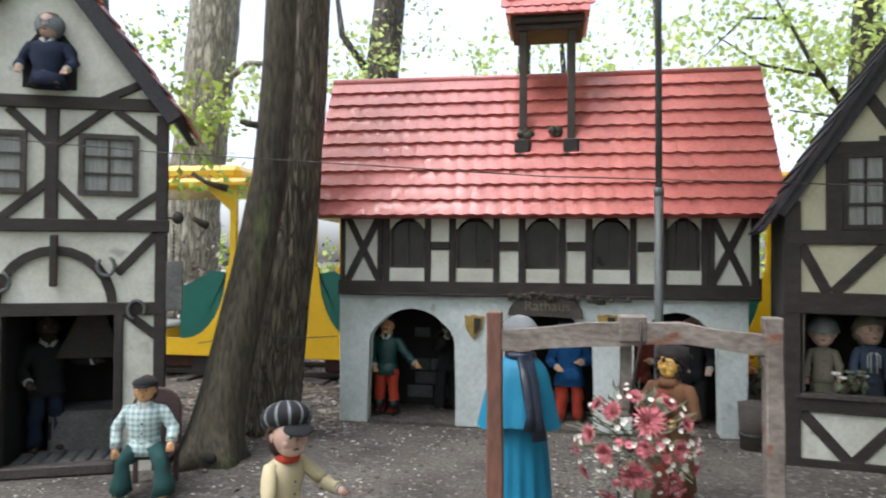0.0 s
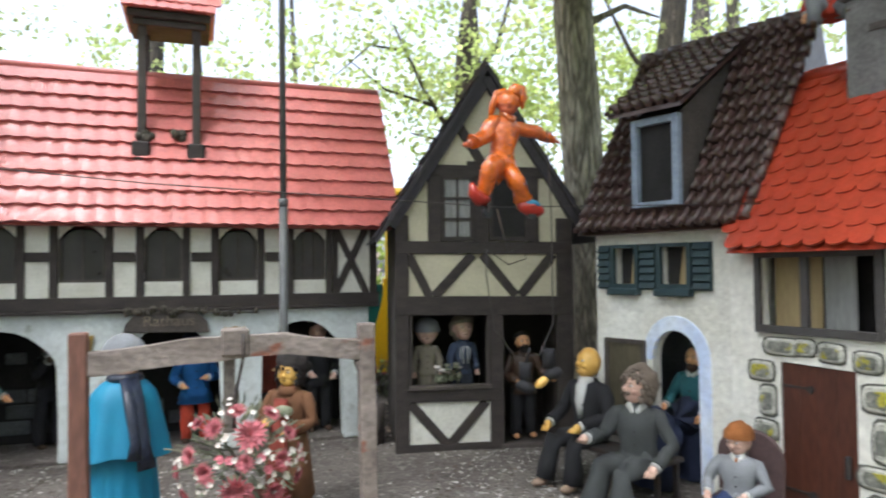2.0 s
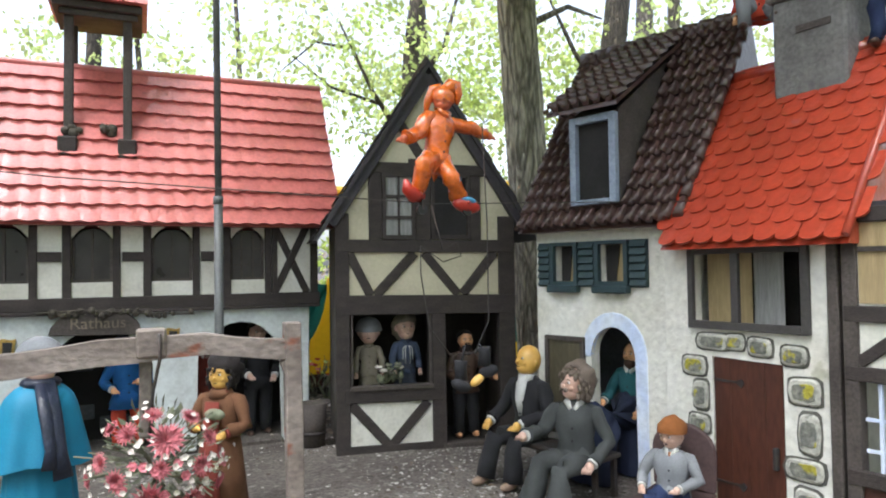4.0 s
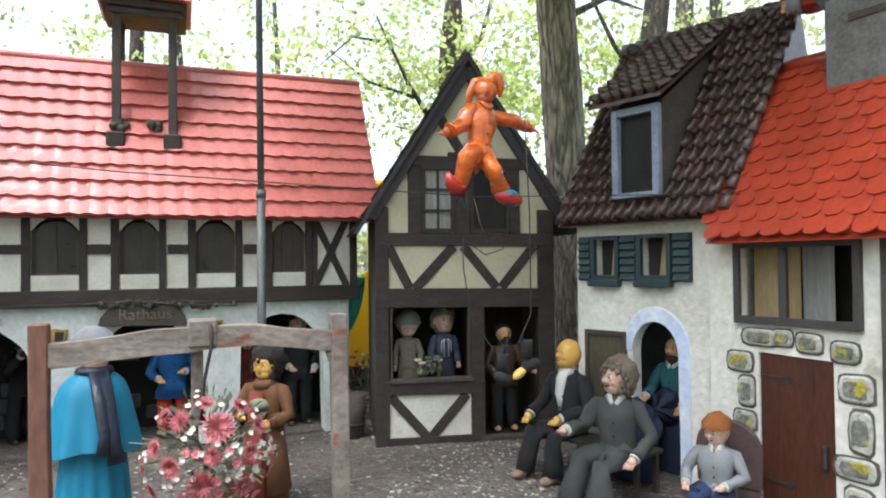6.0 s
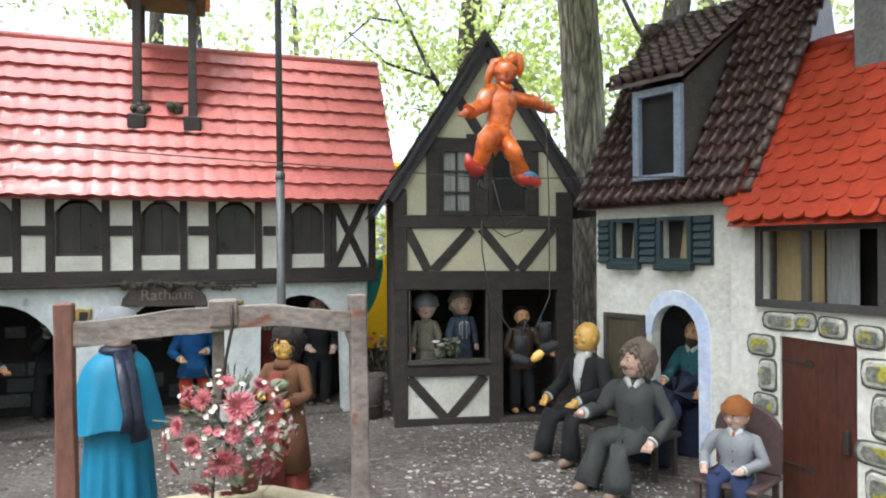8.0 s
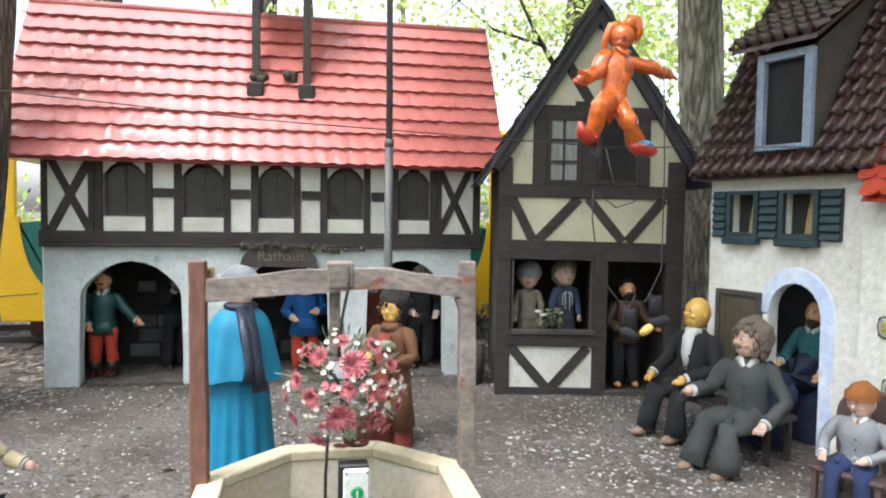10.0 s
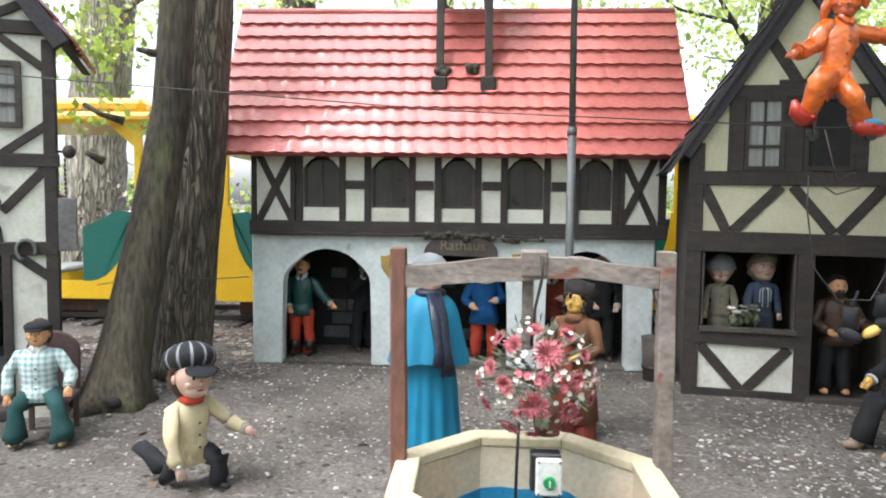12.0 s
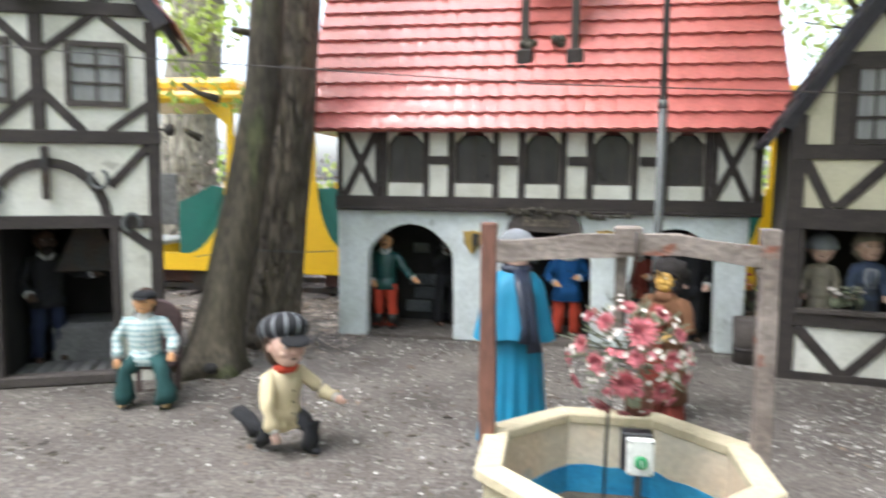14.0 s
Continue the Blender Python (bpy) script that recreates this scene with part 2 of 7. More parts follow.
HAIR_BROWN, HAIR_BLACK, HAIR_GINGER, HAIR_GREY = cloth("hair_brown", (0.055, 0.028, 0.016)), cloth("hair_black", (0.018, 0.013, 0.012)), cloth("hair_ginger", (0.26, 0.09, 0.02)), cloth("hair_grey", (0.155, 0.120, 0.095))
ORANGE_GLOSS = mat("vinyl_orange", (0.74, 0.16, 0.012), (0.52, 0.09, 0.01), 0.26, 11, 1.0, 26, 0.2, coat=0.6, spots=(0.40, 0.07, 0.01), spot_scale=16, spot_at=0.62)
RED_GLOSS = mat("vinyl_red", (0.45, 0.03, 0.015), (0.35, 0.02, 0.01), 0.3, 7, 0.1, coat=0.4)
BLUE_GLOSS = mat("vinyl_blue", (0.05, 0.25, 0.42), None, 0.35, 7, 0.1)
SHOE_TAN = mat("shoe_tan", (0.30, 0.21, 0.15), (0.2, 0.13, 0.09), 0.6, 9, 0.2)


def plaid_mat():
    m = mat("cloth_plaid", (0.62, 0.66, 0.63), (0.55, 0.58, 0.56), 0.9, 7, 0.2, 90, 0.1)
    nt = m.node_tree
    b = nt.nodes["Principled BSDF"]
    base = b.inputs["Base Color"].links[0].from_socket
    co = nt.nodes.new("ShaderNodeTexCoord")
    fac = None
    for turn in ((0, 0, 0), (0, radians(90), 0)):
        mp = nt.nodes.new("ShaderNodeMapping")
        mp.inputs["Rotation"].default_value = turn
        w = nt.nodes.new("ShaderNodeTexWave")
        w.inputs["Scale"].default_value, w.inputs["Distortion"].default_value = 9.0, 0.6
        nt.links.new(co.outputs["Object"], mp.inputs[0])
        nt.links.new(mp.outputs[0], w.inputs[0])
        mr = nt.nodes.new("ShaderNodeMapRange")
        mr.inputs[1].default_value, mr.inputs[2].default_value = 0.5, 0.6
        mr.inputs[4].default_value = 0.5
        nt.links.new(w.outputs["Fac"], mr.inputs[0])
        if fac is None:
            fac = mr.outputs[0]
        else:
            add = nt.nodes.new("ShaderNodeMath")
            nt.links.new(fac, add.inputs[0])
            nt.links.new(mr.outputs[0], add.inputs[1])
            fac = add.outputs[0]
    mx = nt.nodes.new("ShaderNodeMix")
    mx.data_type = "RGBA"
    nt.links.new(fac, mx.inputs[0])
    nt.links.new(base, mx.inputs[6])
    mx.inputs[7].default_value = (0.20, 0.33, 0.35, 1)
    nt.links.new(mx.outputs[2], b.inputs["Base Color"])
    return m


C_PLAID = plaid_mat()


# ---- builders ----
rng = random.Random(7)


def box(bm, x0, x1, y0, y1, z0, z1, mi=0):
    v = [bm.verts.new(c) for c in ((x0, y0, z0), (x1, y0, z0), (x1, y1, z0), (x0, y1, z0), (x0, y0, z1), (x1, y0, z1), (x1, y1, z1), (x0, y1, z1))]
    for f in ((0, 3, 2, 1), (4, 5, 6, 7), (0, 1, 5, 4), (1, 2, 6, 5), (2, 3, 7, 6), (3, 0, 4, 7)):
        bm.faces.new([v[i] for i in f]).material_index = mi


def prism(bm, pts, y0, y1, mi=0):
    """An outline in x and z, counter-clockwise as seen from the front (-y), given depth."""
    a = [bm.verts.new((x, y0, z)) for x, z in pts]
    b = [bm.verts.new((x, y1, z)) for x, z in pts]
    bm.faces.new(a).material_index = mi
    bm.faces.new(b[::-1]).material_index = mi
    for i in range(len(pts)):
        j = (i + 1) % len(pts)
        bm.faces.new((a[j], a[i], b[i], b[j])).material_index = mi


def bar(bm, p, q, w, y0, y1, mi=0):
    """A straight timber in the wall's plane between two (x, z) points."""
    dx, dz = q[0] - p[0], q[1] - p[1]
    n = math.hypot(dx, dz)
    ox, oz = -dz / n * w / 2, dx / n * w / 2
    prism(bm, [(p[0] - ox, p[1] - oz), (q[0] - ox, q[1] - oz), (q[0] + ox, q[1] + oz), (p[0] + ox, p[1] + oz)], y0, y1, mi)


def tube(bm, pts, rads, seg=10, mi=0, flat=1.0, caps=True):
    """A limb through pts with the given radii; flat squeezes it front to back."""
    pts = [Vector(p) for p in pts]
    rings = []
    for i, p in enumerate(pts):
        d = (pts[min(i + 1, len(pts) - 1)] - pts[max(i - 1, 0)]).normalized()
        ref = Vector((0, 1, 0)) if abs(d.y) < 0.9 else Vector((0, 0, 1))
        u = d.cross(ref).normalized()
        v = u.cross(d).normalized()
        r = rads[i] if isinstance(rads, (list, tuple)) else rads
        rx, ry = r if isinstance(r, tuple) else (r, r * flat)
        rings.append([bm.verts.new(p + u * (math.cos(2 * math.pi * k / seg) * rx) + v * (math.sin(2 * math.pi * k / seg) * ry)) for k in range(seg)])
    for a, b in zip(rings, rings[1:]):
        for k in range(seg):
            f = bm.faces.new((a[k], a[(k + 1) % seg], b[(k + 1) % seg], b[k]))
            f.material_index, f.smooth = mi, True
    if caps:
        for ring in (rings[0][::-1], rings[-1]):
            bm.faces.new(ring).material_index = mi
    return rings


def ball(bm, c, r, mi=0, seg=12, rows=8, lo=0.0, hi=1.0, tilt=None):
    """An ellipsoid, or the slice of it between lo and hi of its height."""
    rx, ry, rz = r if isinstance(r, (tuple, list)) else (r, r, r)
    rot = tilt.to_matrix() if tilt else Matrix.Identity(3)
    rings = []
    for i in range(rows + 1):
        th = math.pi * (1 - (lo + (hi - lo) * i / rows))
        rings.append([bm.verts.new(Vector(c) + rot @ Vector((rx * math.sin(th) * math.cos(2 * math.pi * k / seg), ry * math.sin(th) * math.sin(2 * math.pi * k / seg), rz * math.cos(th)))) for k in range(seg)])
    for a, b in zip(rings, rings[1:]):
        for k in range(seg):
            f = bm.faces.new((a[k], a[(k + 1) % seg], b[(k + 1) % seg], b[k]))
            f.material_index, f.smooth = mi, True
    return rings


def shaped(name, bm, mats, bevel=0.0):
    if bevel:
        bmesh.ops.bevel(bm, geom=list(bm.edges), offset=bevel, segments=1, affect="EDGES", clamp_overlap=True)
    bmesh.ops.recalc_face_normals(bm, faces=bm.faces)
    me = bpy.data.meshes.new(name)
    bm.to_mesh(me)
    bm.free()
    for m in mats if isinstance(mats, (list, tuple)) else [mats]:
        me.materials.append(m)
    return me


def part(name, bm, material, parent=None, label="", bevel=0.0):
    ob = new(name, shaped(name, bm, material, bevel))
    ob.parent = parent
    return tagged(ob, label) if label else ob


def thing(name, m, label, category, group="", kind=""):
    ob = new(name)
    ob.empty_display_size = 0.1
    ob.matrix_world = m
    return tagged(ob, label, category, group, kind)


def piece(name, me, parent, m):
    ob = new(name, me)
    ob.parent = parent
    ob.matrix_local = m
    return ob


def quick(name, parent, material, fn, *args, label="", bevel=0.0, **kw):
    bm = bmesh.new()
    fn(bm, *args, **kw)
    return part(name, bm, material, parent, label, bevel)


def timber(parent, p, q, w, name="timber", y0=-0.018, y1=0.012, material=None):
    w *= rng.uniform(0.94, 1.06)
    return quick(name, parent, material or TIMBER, bar, p, q, w, y0 - rng.uniform(0, 0.004), y1, bevel=0.004)


def arch_pts(x0, x1, spring, top, n=9, point=0.0):
    """The head of an arch from right to left."""
    cx, r, out = (x0 + x1) / 2, (x1 - x0) / 2, []
    for i in range(n + 1):
        a = math.pi * i / n
        out.append((cx + r * math.cos(a), spring + (top - spring) * (math.sin(a) * (1 - point) + point * (1 - abs(math.cos(a))))))
    return out


def pantile(w, length, hump=0.02, lip=0.016, n=6):
    """A wavy roof tile in x (across) and y (up the slope), z out of the roof."""
    bm = bmesh.new()
    rows = []
    for y, dz in ((0, lip), (length, 0.0)):
        rows.append([bm.verts.new((w * (i / n - 0.5), y, dz + hump * (0.5 - 0.5 * math.cos(2 * math.pi * i / n)))) for i in range(n + 1)])
    low = [bm.verts.new((v.co.x, 0.004, v.co.z - lip)) for v in rows[0]]
    for i in range(n):
        bm.faces.new((rows[0][i], rows[0][i + 1], rows[1][i + 1], rows[1][i])).smooth = True
        bm.faces.new((low[i], low[i + 1], rows[0][i + 1], rows[0][i]))
    return bm


def ribbed(w, length, rib=0.042, lip=0.024):
    """A tile with a shallow pan and one raised round rib."""
    bm = bmesh.new()
    prof = [(-0.5, 0.0), (-0.2, -0.003), (0.02, 0.003), (0.10, 0.55 * rib), (0.24, rib), (0.38, 0.6 * rib), (0.5, 0.0)]
    rows = [[bm.verts.new((w * x, y, z * k + dz)) for x, z in prof] for y, dz, k in ((0, lip, 1.12), (length * 0.5, lip * 0.5, 0.92), (length, 0.0, 0.8))]
    low = [bm.verts.new((v.co.x, 0.004, max(v.co.z - lip - 0.01, -0.004))) for v in rows[0]]
    for i in range(len(prof) - 1):
        for a, b in zip(rows, rows[1:]):
            bm.faces.new((a[i], a[i + 1], b[i + 1], b[i])).smooth = True
        bm.faces.new((low[i], low[i + 1], rows[0][i + 1], rows[0][i]))
    return bm


def scalloped(w, length, hump=0.013, lip=0.026, n=6):
    """A flat tile whose lower edge alone is waved."""
    bm = bmesh.new()
    rows = []
    for y, dz, f in ((0, lip, 1.0), (0.035, lip * 0.8, 0.35), (0.08, lip * 0.55, 0.1), (length, 0.0, 0.0)):
        rows.append([bm.verts.new((w * (i / n - 0.5), y - 0.022 * f * (0.5 - 0.5 * math.cos(2 * math.pi * i / n)), dz + f * hump * (0.5 - 0.5 * math.cos(2 * math.pi * i / n)))) for i in range(n + 1)])
    low = [bm.verts.new((v.co.x, v.co.y + 0.004, v.co.z - lip)) for v in rows[0]]
    edge = [bm.verts.new(v.co) for v in rows[0]]
    for i in range(n):
        for a, b in zip(rows, rows[1:]):
            bm.faces.new((a[i], a[i + 1], b[i + 1], b[i])).smooth = True
        bm.faces.new((low[i], low[i + 1], edge[i + 1], edge[i]))
    return bm


def beaver(w, length, lip=0.018, n=6):
    """A flat tile with a round lower end."""
    bm = bmesh.new()
    rim = [(w * 0.49 * math.cos(math.pi * (1 + i / n)), w * 0.42 + w * 0.42 * math.sin(math.pi * (1 + i / n))) for i in range(n + 1)]
    top = [bm.verts.new((x, y, lip * (1 - y / length) + 0.006 * (1 - (2 * x / w) ** 2))) for x, y in rim]
    back = [bm.verts.new((w * 0.49, length, 0.002)), bm.verts.new((-w * 0.49, length, 0.002))]
    bm.faces.new(top + back)
    low = [bm.verts.new((v.co.x, v.co.y + 0.003, v.co.z - lip)) for v in top]
    for i in range(n):
        bm.faces.new((low[i], low[i + 1], top[i + 1], top[i]))
    return bm


def tiled_slope(roof, me, x0, x1, eave, ridge, cols, rows, stagger=False, skip=None, jitter=0.004, sag=0.0, turn=1.0):
    """Tiles in courses over the slope from eave to ridge, each (y, z)."""
    dy, dz = ridge[0] - eave[0], ridge[1] - eave[1]
    n = math.hypot(dy, dz)
    ang = math.degrees(math.atan2(dz, dy))
    w = (x1 - x0) / cols
    for r in range(rows):
        f = r / rows
        for c in range(cols + (1 if stagger and r % 2 else 0)):
            x = x0 + (c + (0.0 if stagger and r % 2 else 0.5)) * w
            if skip and skip(x, f):
                continue
            up = -sag * math.sin(math.pi * min(max((x - x0) / (x1 - x0), 0), 1))
            piece("tile", me, roof, pose(x + rng.uniform(-jitter, jitter), eave[0] + dy * f, eave[1] + dz * f + up + rng.uniform(-jitter, jitter), ang + turn * rng.uniform(-1, 1), turn * rng.uniform(-1.2, 1.2), turn * rng.uniform(-1, 1)))


# ---- ground ----
def ground_height(x, y):
    near = max(0.0, 1 - math.hypot(x - 0.6, y - 3.6) / 14)
    return 0.03 * noise.noise((x * 0.55, y * 0.55, 3.1)) * near + 0.008 * noise.noise((x * 3, y * 3, 1.7)) * near


def ground_axis(mid, half, step):
    inner = list(np.arange(mid - half, mid + half + 0.01, step))
    outer = [half + 1.0 * 1.45 ** k for k in range(1, 17)]
    return [mid - o for o in outer[::-1]] + inner + [mid + o for o in outer]


gx, gy = ground_axis(0.6, 6.0, 0.12), ground_axis(4.0, 5.5, 0.12)
verts = [(x, y, ground_height(x, y)) for y in gy for x in gx]
faces = [(j * len(gx) + i, j * len(gx) + i + 1, (j + 1) * len(gx) + i + 1, (j + 1) * len(gx) + i) for j in range(len(gy) - 1) for i in range(len(gx) - 1)]
me = bpy.data.meshes.new("ground")
me.from_pydata(verts, [], faces)
me.materials.append(GROUND)
me.polygons.foreach_set("use_smooth", [True] * len(me.polygons))
ground = tagged(new("ground", me), "trodden grey-brown forest earth with scattered pale grit", "ground", kind="structure")


# ---- town hall ----
hall = thing("town_hall", pose(0, 5.95, 0), "long half-timbered miniature town hall with red tiled roof and arcade", "house")
bm = bmesh.new()
ARCHES = ((-1.20, -0.40, 0.74, 1.05), (0.02, 0.80, 0.74, 1.05), (1.12, 1.83, 0.76, 1.06))
outline = [(2.05, 0.0), (2.06, 1.18), (-1.47, 1.18), (-1.46, 0.0)]
for x0, x1, spring, top in ARCHES:
    outline += [(x0, 0.0)] + [(x, z) for x, z in arch_pts(x0, x1, spring, top, 12, 0.25)[::-1]] + [(x1, 0.0)]
prism(bm, outline, 0.03, 0.17)
part("arcade_wall", bm, PLASTER_COOL, hall, "weathered bluish-white plaster arcade wall with three arches", bevel=0.012)
bm = bmesh.new()
box(bm, -1.46, -1.40, 0.171, 1.15, 0, 1.18)
box(bm, 2.0, 2.05, 0.171, 1.15, 0, 1.18)
box(bm, -1.40, 2.0, 1.10, 1.15, 0, 1.18)
part("side_wall", bm, PLASTER_COOL, hall)
# arcade walls and ceiling coloured near black for the shade behind the arches
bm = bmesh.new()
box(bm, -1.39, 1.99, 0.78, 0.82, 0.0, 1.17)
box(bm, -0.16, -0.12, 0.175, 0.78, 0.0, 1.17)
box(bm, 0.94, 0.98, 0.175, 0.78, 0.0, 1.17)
part("inner_wall", bm, SHADE_DARK, hall, "inner wall of the arcade, its shade put into near-black colour")
quick("inner_ceiling", hall, SHADE_DARK, box, -1.39, 1.99, 0.175, 1.09, 1.181, 1.199)
quick("arcade_floor", hall, GROUND, box, -1.40, 2.0, 0.05, 1.0, -0.02, 0.022)
for k, (bx, bz, bw, bh) in enumerate(((-0.86, 0.10, 0.26, 0.12), (-0.60, 0.10, 0.20, 0.12), (-0.80, 0.235, 0.22, 0.12), (-0.57, 0.235, 0.22, 0.12), (-0.86, 0.37, 0.2, 0.12), (-0.64, 0.37, 0.22, 0.12), (-0.60, 0.62, 0.17, 0.14), (-0.84, 0.70, 0.16, 0.1), (0.22, 0.20, 0.22, 0.13), (0.22, 0.62, 0.2, 0.2), (0.50, 0.10, 0.26, 0.12), (1.34, 0.3, 0.2, 0.12), (1.3, 0.55, 0.2, 0.14))):
    quick("painted_stone", hall, STONE_GREY, box, bx - bw / 2, bx + bw / 2, 0.762, 0.783, bz, bz + bh, bevel=0.012)
# upper storey
W0, W1, Z0, Z1 = -1.45, 2.12, 1.18, 1.95
WINDOWS = ((-1.0, -0.68), (-0.40, -0.07), (0.21, 0.50), (0.78, 1.09), (1.39, 1.67))
cuts = [W0] + [v for w in WINDOWS for v in w] + [W1]
for a, b in zip(cuts[::2], cuts[1::2]):
    quick("plaster_panel", hall, PLASTER, box, a, b, 0.0, 0.08, Z0 + 0.002, Z1)
for a, b in WINDOWS:
    quick("plaster_panel", hall, PLASTER, box, a, b, 0.0, 0.08, Z0 + 0.002, 1.40)
for a in (W0, W1 - 0.05):
    quick("side_wall", hall, PLASTER, box, a, a + 0.05, 0.081, 1.18, Z0 + 0.002, Z1)
# near-black sheet for the shade behind the upper windows
quick("upper_back", hall, SHADE_DARK, box, W0 + 0.06, W1 - 0.06, 0.45, 0.5, Z0 + 0.02, Z1)
timber(hall, (W0 - 0.02, 1.235), (W1 + 0.02, 1.235), 0.10, "sill_beam", -0.03)
timber(hall, (W0 - 0.02, 1.88), (W1 + 0.02, 1.88), 0.08, "top_beam", -0.012)
quick("bressummer", hall, TIMBER, box, W0 - 0.02, W1 + 0.02, -0.035, 0.10, 1.155, 1.185, bevel=0.006)
for x0, x1 in ((W0 - 0.005, -1.41), (2.06, W1 + 0.005)):
    quick("corner_post", hall, TIMBER, box, x0, x1, -0.022, 0.10, 1.18, 1.9, bevel=0.004)
for a, b in WINDOWS:
    for x0, x1 in ((a - 0.06, a), (b, b + 0.055)):
        quick("post", hall, TIMBER, box, x0, x1, -0.020 - rng.uniform(0, 0.003), 0.012, 1.28, 1.88, bevel=0.004)
for a, b in ((-0.62, -0.46), (-0.01, 0.14), (0.57, 0.72), (1.16, 1.32)):
    timber(hall, (a - 0.005, 1.60), (b + 0.005, 1.60), 0.075, "cross_rail")
for a, b in ((-1.41, -1.065), (1.73, 2.06)):
    quick("post", hall, TIMBER, box, *((b - 0.045, b) if a < 0 else (a, a + 0.045)), -0.021, 0.012, 1.28, 1.88, bevel=0.004)
    timber(hall, (a + 0.02, 1.28), (b - 0.03, 1.86), 0.062, "brace", -0.016)
    timber(hall, (b - 0.03, 1.28), (a + 0.02, 1.86), 0.062, "brace", -0.013)
for i, (a, b) in enumerate(WINDOWS):
    win = part("window", bmesh.new(), TIMBER_GREY, hall, "small arched window with dark leaded panes")
    bm = bmesh.new()
    prism(bm, [(a, 1.40), (b, 1.40), (b, 1.70)] + arch_pts(a + 0.02, b - 0.02, 1.70, 1.82, 8)[1:-1] + [(a, 1.70)], 0.050, 0.056)
    part("pane", bm, GLASS_DARK, win, "dark reflecting pane")
    bm = bmesh.new()
    n = 2 if i == 4 else 1
    for k in range(1, n + 1):
        quick("glazing_bar", win, TIMBER_GREY, box, a + (b - a) * k / (n + 1) - 0.008, a + (b - a) * k / (n + 1) + 0.008, 0.036, 0.049, 1.40, 1.82)
    if i == 4:
        quick("glazing_bar", win, TIMBER_GREY, box, a, b, 0.034, 0.048, 1.52, 1.532)
        quick("glazing_bar", win, TIMBER_GREY, box, a, b, 0.034, 0.048, 1.66, 1.672)
    quick("jamb", win, TIMBER_GREY, box, a, a + 0.022, 0.03, 0.05, 1.40, 1.84)
    quick("jamb", win, TIMBER_GREY, box, b - 0.022, b, 0.03, 0.05, 1.40, 1.84)
    box(bm, a + 0.022, b - 0.022, 0.03, 0.05, 1.40, 1.422)
    part("frame", bm, TIMBER_GREY, win)
    for side in (a, b):
        s = 1 if side == a else -1
        quick("arch_spandrel", win, PLASTER, prism, [(side, 1.85), (side, 1.74), (side + s * 0.05, 1.80), (side + s * 0.12, 1.85)][::s], 0.0, 0.03)
# roof
EAVE, RIDGE = (-0.16, 1.86), (0.62, 3.25)
roof = part("roof", bmesh.new(), ROOF_RED, hall, "glossy red pantile roof with ten wavy courses")
bm = bmesh.new()
prism(bm, [(-0.13, 1.84), (1.37, 1.84), (0.62, 3.225)], -1.70, 2.27)
bmesh.ops.rotate(bm, verts=bm.verts, matrix=Matrix.Rotation(radians(90), 3, "Z"))
bmesh.ops.scale(bm, verts=bm.verts, vec=(-1, 1, 1))
part("roof_deck", bm, ROOF_RED, roof)
me = shaped("tile", scalloped(0.1358, 0.185), ROOF_RED)
tiled_slope(roof, me, -1.74, 2.31, EAVE, RIDGE, 30, 10, jitter=0.002, turn=0.25)
bm = bmesh.new()
tube(bm, [(-1.74, 0.62, 3.245), (0.3, 0.62, 3.238), (2.31, 0.62, 3.245)], 0.035, 8)
part("ridge_cap", bm, ROOF_RED, roof)
# belfry
bel = part("belfry", bmesh.new(), TIMBER, hall, "open wooden belfry with a little red tiled roof")
for x in (0.13, 0.56):
    for y, z in ((0.20, 2.46), (0.62, 3.1)):
        quick("post", bel, TIMBER_GREY, box, x + 0.008, x + 0.076, y, y + 0.075, z, 3.62, bevel=0.006)
    quick("foot_block", bel, TIMBER, box, x - 0.03, x + 0.11, 0.13, 0.30, 2.40, 2.56, bevel=0.012)
quick("frame", bel, TIMBER_GREY, box, 0.055, 0.715, 0.13, 0.78, 3.60, 3.665, bevel=0.008)
quick("beam", bel, TIMBER_GREY, box, 0.10, 0.68, 0.17, 0.22, 3.545, 3.599, bevel=0.006)
bm = bmesh.new()
prism(bm, [(0.085, 3.67), (0.825, 3.67), (0.455, 4.22)], 0.02, 0.755)
bmesh.ops.rotate(bm, verts=bm.verts, matrix=Matrix.Rotation(radians(90), 3, "Z"))
bmesh.ops.scale(bm, verts=bm.verts, vec=(-1, 1, 1))
broof = part("belfry_roof", bm, ROOF_RED, bel)
me = shaped("tile", beaver(0.094, 0.17), ROOF_RED)
for r in range(7):
    for c in range(8 + r % 2):
        f = r / 7
        bt = piece("tile", me, bel, pose(0.015 + (c + (0.0 if r % 2 else 0.5)) * 0.093, 0.07 + 0.385 * f, 3.65 + 0.57 * f, 56 + rng.uniform(-2, 2), 0, rng.uniform(-2, 2)))
for x, z in ((0.2, 2.64), (0.45, 2.66)):
    bm = bmesh.new()
    for k in range(7):
        ball(bm, (x + rng.uniform(-.05, .05), 0.22 + rng.uniform(-.02, .02), z - 0.02 + rng.uniform(-.03, .03)), rng.uniform(0.025, 0.045), seg=7, rows=5)
    part("roof_debris", bm, DEBRIS, hall, "dark clump of rotted leaves on the roof")
